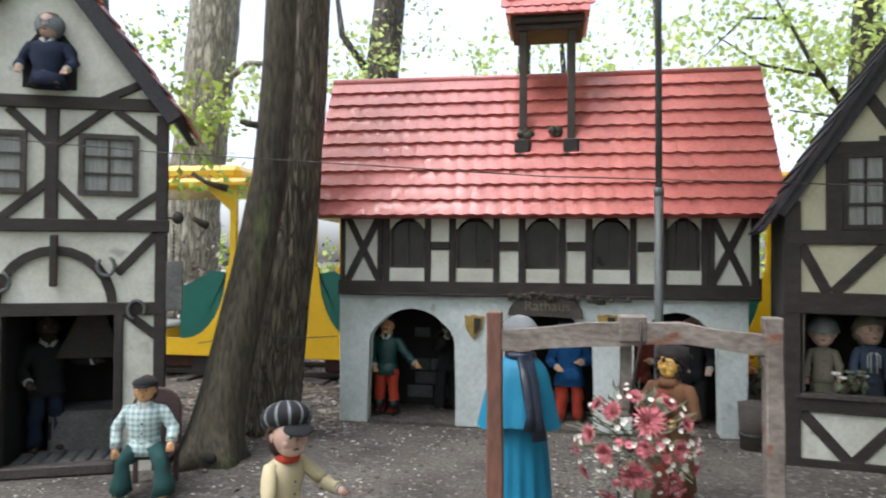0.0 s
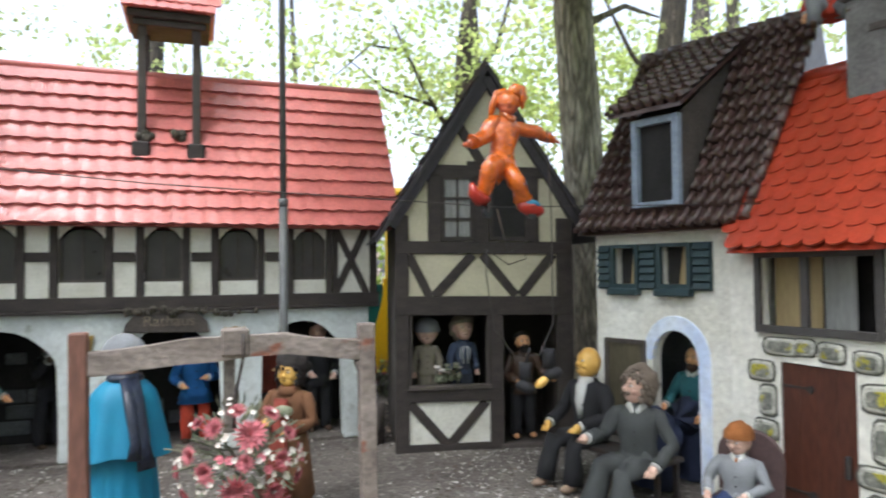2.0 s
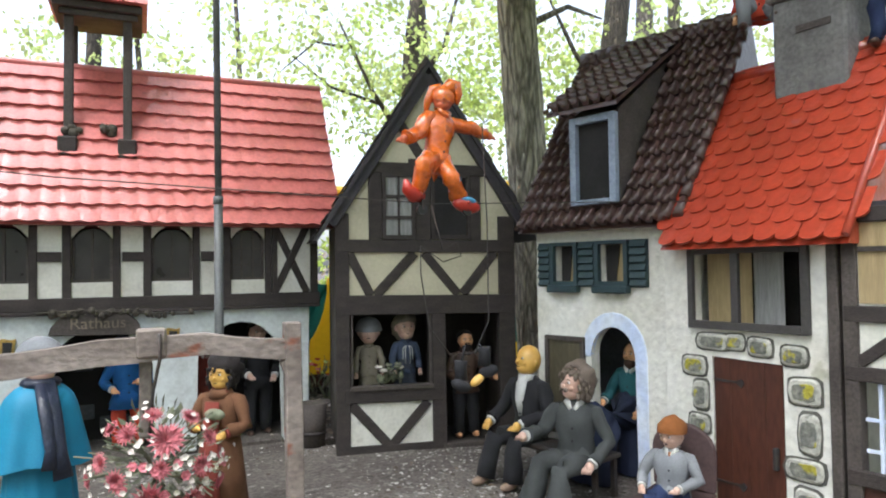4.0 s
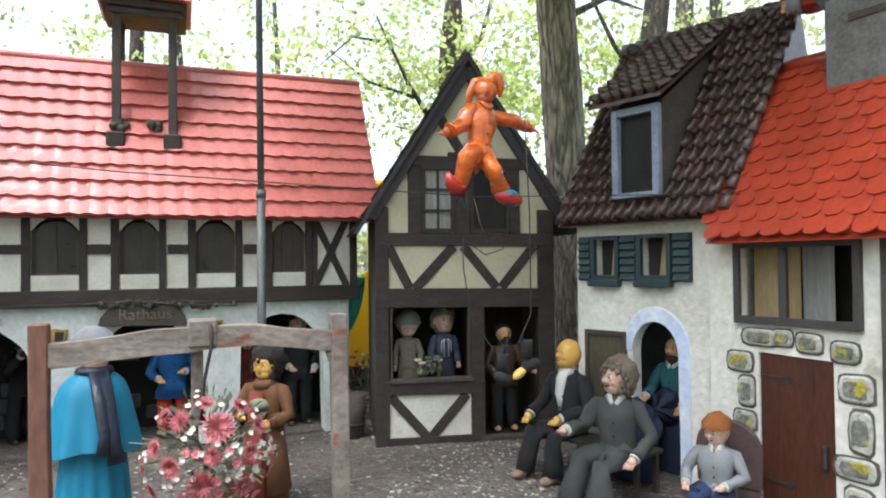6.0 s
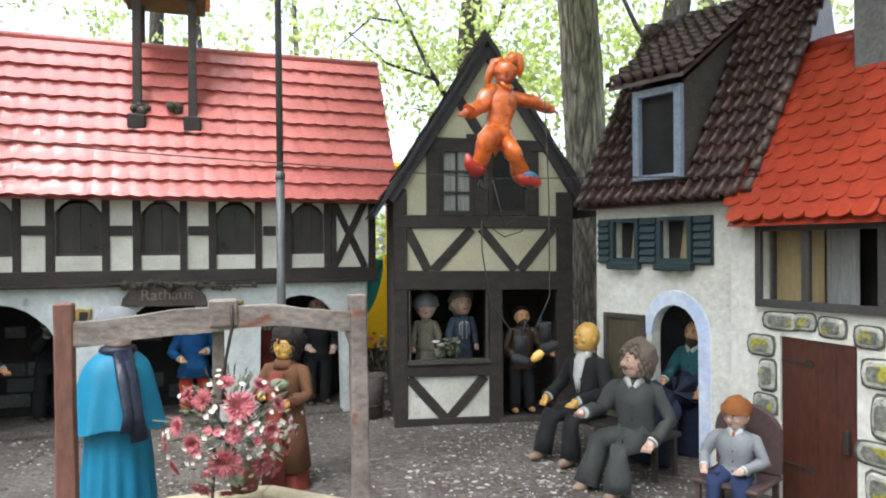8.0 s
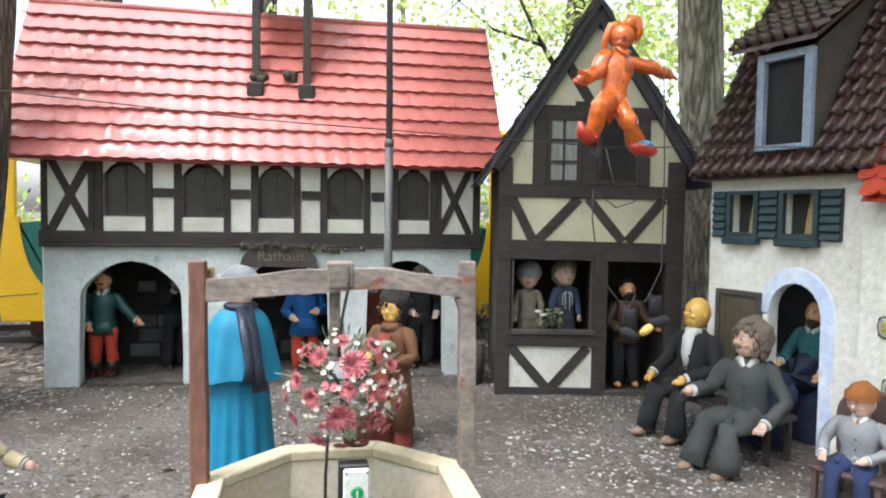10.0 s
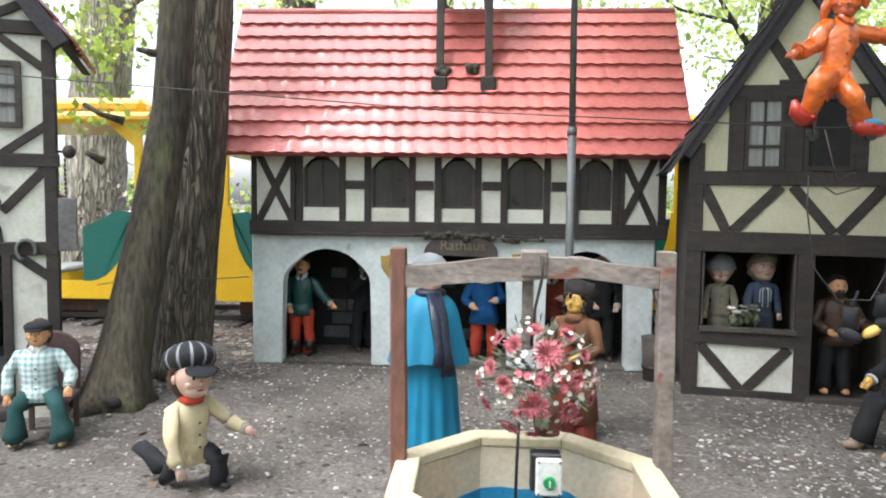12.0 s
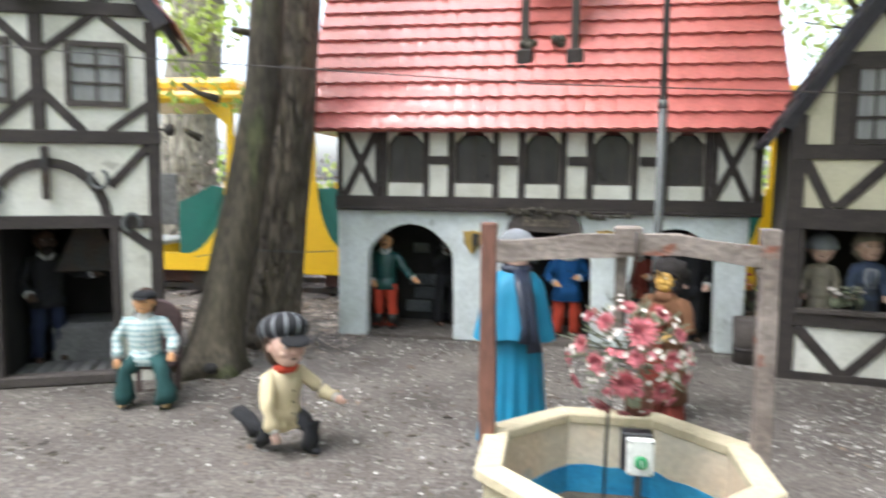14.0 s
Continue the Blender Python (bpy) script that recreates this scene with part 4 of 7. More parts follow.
for x0, x1 in ((0.27, 0.84),):
    v = [bm.verts.new(c) for c in ((x0, -0.20, 2.55), (x1, -0.20, 2.55), (x1, 0.80, 3.20), (x0, 0.80, 3.20), (x0, -0.20, 2.52), (x1, -0.20, 2.52), (x1, 0.80, 3.17), (x0, 0.80, 3.17))]
    for f in ((0, 1, 2, 3), (7, 6, 5, 4), (0, 4, 5, 1), (1, 5, 6, 2), (2, 6, 7, 3), (3, 7, 4, 0)):
        bm.faces.new([v[i] for i in f])
part("dormer_roof", bm, ROOF_BROWN, dor)
tiled_slope(dor, me, 0.26, 0.85, (-0.22, 2.55), (0.78, 3.21), 7, 9, jitter=0.004)


# ---- house with orange roof ----
ora = thing("orange_roof_house", pose(3.72, 3.28, 0, 0, 0, -80), "cream plastered house with glossy orange-red roof and stone-framed door", "house")
bm = bmesh.new()
prism(bm, [(0.93, 0), (0.93, 1.115), (0.0, 1.115), (0.0, 0), (0.25, 0), (0.25, 0.935), (0.68, 0.925), (0.68, 0)], 0.0, 0.08)
for x0, x1, z0, z1 in ((0.0, 0.13, 1.115, 1.55), (0.825, 0.93, 1.115, 1.55), (0.0, 0.93, 1.55, 1.62)):
    quick("wall_panel", ora, PLASTER_SALMON, box, x0, x1, 0.0, 0.08, z0, z1)
part("front_wall", bm, PLASTER_SALMON, ora, "cream plaster wall with painted mossy stones")
bm = bmesh.new()
box(bm, 0.0, 0.05, 0.081, 1.1, 0, 1.62)
box(bm, 0.88, 0.93, 0.081, 1.1, 0, 1.62)
box(bm, 0.05, 0.88, 1.05, 1.1, 0, 1.62)
part("side_wall", bm, PLASTER_SALMON, ora)
quick("corner_pier", ora, PLASTER_SALMON, box, -0.075, -0.001, 0.004, 0.14, 0, 1.615)
door = quick("door", ora, DOOR_RED, box, 0.255, 0.675, 0.02, 0.05, 0.01, 0.93, label="red-brown plank door with iron strap hinges")
for k in range(4):
    quick("plank", door, DOOR_RED, box, 0.2565 + 0.104 * k, 0.3595 + 0.104 * k, 0.008, 0.0195, 0.012, 0.926, bevel=0.0015)
for z in (0.22, 0.80):
    quick("strap_hinge", door, IRON, prism, [(0.26, z - 0.008), (0.40, z - 0.006), (0.43, z - 0.03), (0.45, z), (0.43, z + 0.02), (0.40, z + 0.006), (0.26, z + 0.008)], 0.0, 0.007)
quick("handle", door, IRON, box, 0.62, 0.645, -0.03, 0.007, 0.36, 0.48, bevel=0.006)
STONES = ((0.265, 1.02, 0.115, 0.05), (0.405, 1.025, 0.06, 0.05), (0.555, 1.01, 0.075, 0.055), (0.745, 0.98, 0.075, 0.055), (0.135, 0.87, 0.085, 0.06), (0.175, 0.70, 0.055, 0.09), (0.16, 0.53, 0.075, 0.06), (0.17, 0.36, 0.06, 0.09), (0.15, 0.18, 0.085, 0.07), (0.795, 0.80, 0.09, 0.075), (0.815, 0.585, 0.06, 0.11), (0.785, 0.395, 0.105, 0.06), (0.80, 0.22, 0.075, 0.085), (0.79, 0.06, 0.09, 0.05))
for cx, cz, hw, hh in STONES:
    bm = bmesh.new()
    pts = []
    for k in range(10):
        a = 2 * math.pi * k / 10
        e = 0.45
        pts.append((cx + hw * math.copysign(abs(math.cos(a)) ** e, math.cos(a)) * rng.uniform(0.92, 1.02), cz + hh * math.copysign(abs(math.sin(a)) ** e, math.sin(a)) * rng.uniform(0.9, 1.02)))
    prism(bm, pts, -0.022, 0.0)
    st = part("stone", bm, STONE_RIM, ora, bevel=0.012)
    bm = bmesh.new()
    prism(bm, [(cx + (x - cx) * 0.70 * rng.uniform(0.9, 1.08), cz + (z - cz) * 0.64 * rng.uniform(0.88, 1.1)) for x, z in pts], -0.028, -0.020)
    part("stone_face", bm, STONE_MOSS, st, bevel=0.003)
    bm = bmesh.new()
    prism(bm, [(cx + (x - cx) * 1.15, cz + (z - cz) * 1.15) for x, z in pts], -0.005, -0.001)
    part("mortar_edge", bm, MORTAR, st)
win = part("window", bmesh.new(), SLATE, ora, "wide window in a dark frame with beige curtain")
quick("curtain", win, CURTAIN, prism, [(0.13, 1.10), (0.42, 1.10), (0.42, 1.56), (0.13, 1.56)], 0.15, 0.155)
quick("grey_pane", win, CURTAIN_GREY, box, 0.42, 0.60, 0.17, 0.175, 1.10, 1.56)
quick("grey_pane", win, CURTAIN_GREY, box, 0.72, 0.87, 0.20, 0.205, 1.10, 1.56)
# near-black back sheet gives the room's shade between the panes
quick("dark_gap", win, SHADE_DARK, box, 0.10, 0.86, 0.30, 0.31, 1.0, 1.60)
for b4 in ((0.115, 0.15, 1.095, 1.565), (0.40, 0.445, 1.14, 1.53), (0.80, 0.84, 1.095, 1.565), (0.15, 0.80, 1.53, 1.565), (0.15, 0.80, 1.095, 1.14)):
    quick("frame" if b4[0] < 0.12 else "frame_bar", win, SLATE, box, b4[0], b4[1], -0.035, -0.001, b4[2], b4[3], bevel=0.003)
quick("corner_post", ora, TIMBER_GREY, box, 0.93, 0.985, -0.03, 0.09, 0, 1.60, bevel=0.006)
E_, R_ = (-0.15, 1.58), (0.64, 2.70)
roof = part("roof", bmesh.new(), ROOF_ORANGE, ora, "glossy orange-red beaver-tail tile roof")
bm = bmesh.new()
v = [bm.verts.new(c) for c in ((0.0, -0.13, 1.56), (1.09, -0.13, 1.56), (1.09, 0.66, 2.68), (0.0, 0.66, 2.68), (0.0, 1.3, 1.56), (1.09, 1.3, 1.56))]
for f in ((0, 1, 2, 3), (3, 2, 5, 4), (0, 3, 4), (1, 5, 2), (0, 4, 5, 1)):
    bm.faces.new([v[i] for i in f])
part("roof_deck", bm, ROOF_ORANGE, roof)
me = shaped("tile", beaver(0.123, 0.2, 0.014, 8), ROOF_ORANGE)
tiled_slope(roof, me, -0.01, 1.10, E_, R_, 9, 12, stagger=True, jitter=0.003, turn=0.4)
quick("ridge_cap", roof, ROOF_ORANGE, tube, [(-0.01, 0.65, 2.70), (1.09, 0.65, 2.70)], 0.045, 8)
quick("verge", roof, ROOF_ORANGE, tube, [(1.09, -0.15, 1.60), (1.09, 0.64, 2.71)], 0.022, 7)
chim = quick("chimney", ora, CONCRETE, box, 0.40, 0.83, 0.47, 0.80, 2.36, 3.06, label="square grey concrete chimney", bevel=0.015)
quick("cap", chim, CONCRETE, box, 0.37, 0.86, 0.44, 0.83, 3.061, 3.12, bevel=0.015)
quick("soot_slot", chim, TIMBER_GREY, box, 0.55, 0.75, 0.460, 0.469, 2.84, 2.88)

# ---- half-timbered house past the corner ----
far = thing("corner_house", pose(3.87, 2.34, 0, 0, 0, -80), "white half-timbered house with curtained window and open lattice", "house")
quick("front_wall", far, PLASTER, box, 0.06, 1.6, 0.0, 0.06, 0.95, 1.72)
quick("base_wall", far, DOOR_RED, box, 0.06, 1.6, 0.0, 0.06, 0.0, 0.40)
quick("inner_wall", far, PLASTER, box, 0.06, 1.6, 0.6, 0.65, 0.0, 1.72)
for p, q in (((0.06, 1.70), (1.6, 1.70)), ((0.06, 1.22), (1.6, 1.22)), ((0.06, 0.93), (1.6, 0.93)), ((0.06, 0.43), (1.6, 0.43))):
    timber(far, p, q, 0.075, "rail", -0.024)
for x in (0.09, 0.42, 0.8, 1.3):
    quick("post", far, TIMBER_GREY, box, x - 0.035, x + 0.035, -0.022, 0.055, 0.0, 1.72, bevel=0.005)
timber(far, (0.12, 0.98), (0.40, 1.20), 0.055, "brace", -0.017)
win = part("window", bmesh.new(), TIMBER_GREY, far, "window with beige curtain")
quick("curtain", win, CURTAIN, box, 0.13, 0.39, -0.006, -0.002, 1.27, 1.66)
quick("bar", win, TIMBER_GREY, box, 0.13, 0.39, -0.02, -0.007, 1.52, 1.545)
lat = part("lattice", bmesh.new(), WHITE_PLASTIC, far, "pale blue-white lattice bars")
for k in range(3):
    quick("bar", lat, BLUE_TRIM, box, 0.20 + 0.08 * k, 0.215 + 0.08 * k, 0.0, 0.02, 0.47, 0.9)
for z in (0.55, 0.7):
    quick("bar", lat, BLUE_TRIM, box, 0.13, 0.38, 0.021, 0.035, z, z + 0.018)
quick("roof", far, ROOF_BLACK, prism, [(0.06, 1.721), (1.65, 1.721), (1.65, 1.76), (0.06, 1.76)], 0.0, 0.9)


# ---- well ----
WX, WY = 0.725, 2.50


def octagon(half):
    r = half / math.cos(math.pi / 8)
    return [(WX + r * math.cos(math.pi / 8 + k * math.pi / 4), WY + r * math.sin(math.pi / 8 + k * math.pi / 4)) for k in range(8)]


def ring_wall(bm, half0, half1, z0, z1, k):
    o, i = octagon(half1), octagon(half0)
    j = (k + 1) % 8
    lo = [bm.verts.new((*p, z0)) for p in (o[k], o[j], i[j], i[k])]
    hi = [bm.verts.new((*p, z1)) for p in (o[k], o[j], i[j], i[k])]
    bm.faces.new(lo[::-1])
    bm.faces.new(hi)
    for a in range(4):
        b = (a + 1) % 4
        bm.faces.new((lo[a], lo[b], hi[b], hi[a]))


def wavy_lining(bm, k):
    """Blue paint on one inner side, its upper edge brushed on unevenly."""
    o, i = octagon(0.4195), octagon(0.4155)
    j = (k + 1) % 8
    cols = []
    for n in range(9):
        f = n / 8
        z = 0.215 + 0.03 * noise.noise((k * 1.0 + f, 2.3, 0.4)) + 0.018 * noise.noise((k * 3.7 + f * 3.7, 1.1, 0.9))
        q = [Vector((*p[k], 0)).lerp(Vector((*p[j], 0)), f) for p in (o, i)]
        cols.append([bm.verts.new((p.x, p.y, h)) for p in q for h in (0.05, z)])
    for a, b in zip(cols, cols[1:]):
        for m, n in ((0, 1), (1, 3), (3, 2), (2, 0)):
            bm.faces.new((a[m], a[n], b[n], b[m]))


well = thing("wishing_well", pose(0, 0, 0), "octagonal cream concrete well with a weathered wooden hoist frame", "well")
for k in range(8):
    quick("basin_side", well, BASIN, ring_wall, 0.428, 0.475, 0.0, 0.40, k)
    quick("inner_face", well, BASIN_INNER, ring_wall, 0.420, 0.427, 0.05, 0.399, k)
    quick("rim", well, BASIN, ring_wall, 0.412, 0.507, 0.401, 0.445, k, bevel=0.006)
    quick("blue_lining", well, BLUE_FLOOR, wavy_lining, k)
bm = bmesh.new()
bm.faces.new([bm.verts.new((x, y, 0.10 + 0.0 * x)) for x, y in octagon(0.414)])
part("basin_floor", bm, DEBRIS, well, "dark silt on the basin floor")
for x0, x1, lean, m_, lab in ((0.19, 0.252, 0.008, WOOD_RED, "red-brown worn square post"), (1.205, 1.268, 0.012, WOOD_WORN, "grey weathered square post")):
    bm = bmesh.new()
    rows = []
    for k in range(8):
        z = 0.39 + 0.88 * k / 7
        w = 0.003 * noise.noise((x0 * 9, z * 4, 1))
        o = lean * (1 - k / 7)
        rows.append([bm.verts.new(c) for c in ((x0 + o + w, 2.61, z), (x1 + o - w, 2.61, z), (x1 + o - w, 2.675, z), (x0 + o + w, 2.675, z))])
    bm.faces.new(rows[0][::-1])
    bm.faces.new(rows[-1])
    for a, b in zip(rows, rows[1:]):
        for i in range(4):
            bm.faces.new((a[i], a[(i + 1) % 4], b[(i + 1) % 4], b[i]))
    part("post", bm, m_, well, lab, bevel=0.005)
top = [(0.245, 1.205), (0.32, 1.205), (0.45, 1.218), (0.57, 1.235), (0.69, 1.238), (0.80, 1.24), (0.92, 1.245), (1.03, 1.222), (1.13, 1.212), (1.21, 1.208)]
low = [(1.21, 1.125), (1.15, 1.135), (1.05, 1.15), (0.93, 1.165), (0.80, 1.162), (0.69, 1.15), (0.55, 1.145), (0.42, 1.135), (0.32, 1.122), (0.245, 1.118)]
bm = bmesh.new()
prism(bm, low[::-1] + top[::-1], 2.615, 2.668)
part("crossbeam", bm, WOOD_WORN, well, "wavy weathered crossbeam with traces of red paint", bevel=0.006)
quick("centre_block", well, WOOD_WORN, box, 0.69, 0.79, 2.605, 2.68, 1.165, 1.268, bevel=0.008)
quick("hook_rope", well, IRON, tube, [(0.765, 2.60, 1.25), (0.768, 2.595, 1.17), (0.745, 2.61, 1.05), (0.735, 2.63, 0.90)], 0.006, 6)
quick("hook_block", well, WOOD_GREY, box, 0.700, 0.742, 2.650, 2.690, 0.88, 1.17, bevel=0.005)
quick("bracket", well, WOOD_WORN, prism, [(1.19, 1.12), (1.212, 1.06), (1.212, 1.13)], 2.62, 2.66)
ctrl = thing("button_box", pose(0.795, 2.52, 0.10), "white push-button box with green button on a black stand", "switch")
quick("stand", ctrl, BLACK_PLASTIC, tube, [(0, 0, 0), (0, 0, 0.29)], 0.014, 8)
quick("back_box", ctrl, BLACK_PLASTIC, box, -0.062, 0.05, 0.0, 0.06, 0.275, 0.42, bevel=0.006)
quick("cover", ctrl, WHITE_PLASTIC, box, -0.045, 0.052, -0.03, -0.001, 0.27, 0.41, bevel=0.007)
bm = bmesh.new()
tube(bm, [(0.005, -0.03, 0.325), (0.005, -0.042, 0.325)], [0.024, 0.021], 14)
btn = part("button", bm, BUTTON, ctrl, "round green push button")
quick("button_mark", btn, WHITE_PLASTIC, box, 0.002, 0.008, -0.0445, -0.0425, 0.313, 0.337)
for x, z in ((-0.035, 0.28), (0.042, 0.28), (-0.035, 0.40), (0.042, 0.40)):
    quick("screw", ctrl, STEEL, tube, [(x, -0.03, z), (x, -0.034, z)], 0.005, 6)

# bouquet hung in the frame
PINK = mat("petal_dusty_pink", (0.52, 0.17, 0.19), (0.42, 0.105, 0.13), 0.8, 20, 0.1, island=0.35)
ROSE = mat("petal_rose", (0.62, 0.22, 0.26), (0.54, 0.15, 0.18), 0.8, 20, 0.1, island=0.25)
WHITE_P = mat("petal_white", (0.68, 0.64, 0.58), (0.58, 0.50, 0.46), 0.8, 20, 0.1, island=0.15)
STEM = mat("stem_green", (0.13, 0.15, 0.09), (0.20, 0.20, 0.14), 0.7, 20, 0.1, island=0.4)


def petal(bm, c, d, up, length, w, mi=0):
    side = d.cross(up).normalized() * w
    a, t = c, c + d * length
    m = c + d * length * 0.55 + up * length * 0.12
    v = [bm.verts.new(p) for p in (a, m - side, t, m + side)]
    f = bm.faces.new(v)
    f.material_index = mi


def frame_of(d):
    u = d.cross(Vector((0, 0, 1)) if abs(d.z) < 0.9 else Vector((1, 0, 0))).normalized()
    return u, d.cross(u).normalized()


bouq = thing("flower_bunch", pose(0.765, 2.72, 0.775), "hanging bunch of faded pink and white artificial flowers", "flowers")
bm = bmesh.new()
for k in range(260):
    d = Vector((rng.gauss(0, 1), rng.gauss(0, 1), rng.gauss(0, 1))).normalized()
    u, v2 = frame_of(d)
    r = rng.uniform(0.08, 0.215)
    petal(bm, d * r * Vector((1, 0.9, 1)).length / 1.7, (d + u * rng.uniform(-.8, .8)).normalized(), v2, rng.uniform(0.03, 0.065), rng.uniform(0.009, 0.018))
part("foliage", bm, STEM, bouq, "dull green artificial leaves")
bm = bmesh.new()
tube(bm, [(-0.06, 0.0, -0.08), (-0.075, -0.05, -0.35), (-0.08, -0.08, -0.66)], 0.007, 5)
part("hose", bm, BLACK_PLASTIC, bouq, "dark hose hanging into the basin")
for k in range(22):
    d = Vector((rng.gauss(0, 1), rng.gauss(-0.2, 0.8), rng.gauss(0.1, 1))).normalized()
    quick("stem", bouq, STEM, tube, [(0, 0, -0.05), tuple(d * 0.12), tuple(d * rng.uniform(0.2, 0.30) + Vector((0, 0, rng.uniform(-.04, .02))))], 0.003, 4)
MUMS = ((-0.10, 0.14, 0.055), (0.02, 0.115, 0.085), (-0.03, -0.06, 0.08), (0.13, 0.02, 0.06), (0.16, 0.10, 0.05), (-0.18, 0.05, 0.05), (0.10, -0.09, 0.07), (-0.19, -0.10, 0.05), (-0.10, -0.17, 0.07), (0.06, -0.19, 0.045), (0.20, 0.03, 0.04), (-0.02, 0.19, 0.05), (0.10, 0.17, 0.05), (-0.13, 0.0, 0.055), (0.19, -0.06, 0.05), (-0.15, 0.15, 0.045), (0.0, 0.03, 0.05), (0.15, -0.16, 0.05), (-0.02, -0.2, 0.05), (-0.22, -0.02, 0.045))
for x, z, r in MUMS:
    d = Vector((x, -math.sqrt(max(0.052 - x * x - z * z, 0.004)), z))
    n = d.normalized()
    u, v2 = frame_of(n)
    bm = bmesh.new()
    for ring_n, tilt, ln in ((18, 0.2, 1.0), (16, 0.5, 0.88), (12, 1.0, 0.7), (7, 2.2, 0.5)):
        for k in range(ring_n):
            a = 2 * math.pi * k / ring_n + ring_n
            out = (u * math.cos(a) + v2 * math.sin(a) + n * tilt).normalized()
            petal(bm, d, out, n, 0.86 * r * ln * rng.uniform(0.85, 1.08), r * 0.085)
    part("chrysanthemum", bm, PINK, bouq)
for k in range(15):
    a = rng.uniform(0, 6.28)
    rr = rng.uniform(0.03, 0.21)
    x, z = rr * math.cos(a), rr * math.sin(a)
    d = Vector((x, -math.sqrt(max(0.055 - x * x - z * z, 0.004)), z))
    bm = bmesh.new()
    ball(bm, d, (0.013, 0.013, 0.012), seg=7, rows=5)
    n = d.normalized()
    u, v2 = frame_of(n)
    for q in range(6):
        b = q * 1.05
        petal(bm, d, (u * math.cos(b) + v2 * math.sin(b) + n * 0.8).normalized(), n, 0.023, 0.011)
    part("rose", bm, ROSE, bouq)
for k in range(64):
    a = rng.uniform(0, 6.28)
    rr = rng.uniform(0.05, 0.235)
    x, z = rr * math.cos(a), rr * math.sin(a)
    if k < 16:
        x, z = rng.uniform(0.13, 0.26), rng.uniform(-0.03, 0.05)
    d = Vector((x, -math.sqrt(max(0.06 - x * x - z * z, 0.004)), z))
    n = d.normalized()
    u, v2 = frame_of(n)
    bm = bmesh.new()
    for q in range(5):
        b = q * 1.257 + k
        petal(bm, d, (u * math.cos(b) + v2 * math.sin(b) + n * 0.5).normalized(), n, rng.uniform(0.010, 0.016), 0.0065)
    part("blossom", bm, WHITE_P, bouq)
bm = bmesh.new()
tube(bm, [(0.05, 0.02, -0.25), (0.05, 0.02, -0.15)], [0.05, 0.065], 10)
part("pot", bm, mat("terracotta", (0.20, 0.075, 0.05), None, 0.8, 9, 0.3), bouq, "small terracotta pot")
bm = bmesh.new()
tube(bm, [(-0.02, 0.0, 0.1), (-0.045, -0.06, 0.30)], 0.008, 6)
part("hanger", bm, WOOD_WORN, bouq)

# pole, crate
pole = thing("pole", pose(1.235, 5.30, 0), "slim grey metal pole in front of the arcade", "pole")
quick("lower_tube", pole, STEEL, tube, [(0.0, 0, 0), (-0.005, 0, 2.0)], 0.033, 10)
quick("upper_tube", pole, STEEL, tube, [(-0.005, 0, 2.0), (-0.03, 0, 6.5)], 0.025, 10)
quick("collar", pole, STEEL, tube, [(-0.005, 0, 1.97), (-0.005, 0, 2.03)], 0.037, 10)
crate = thing("planter_box", pose(2.02, 5.72, 0, 0, 0, 5), "dark grey-brown wooden tub beside the wall", "tub")
bm = bmesh.new()
tube(bm, [(0, 0, 0), (0, 0, 0.36)], [0.10, 0.125], 10, caps=True)
part("body", bm, TIMBER_GREY, crate)
quick("hoop", crate, IRON, tube, [(0, 0, 0.10), (0, 0, 0.13)], 0.114, 12)


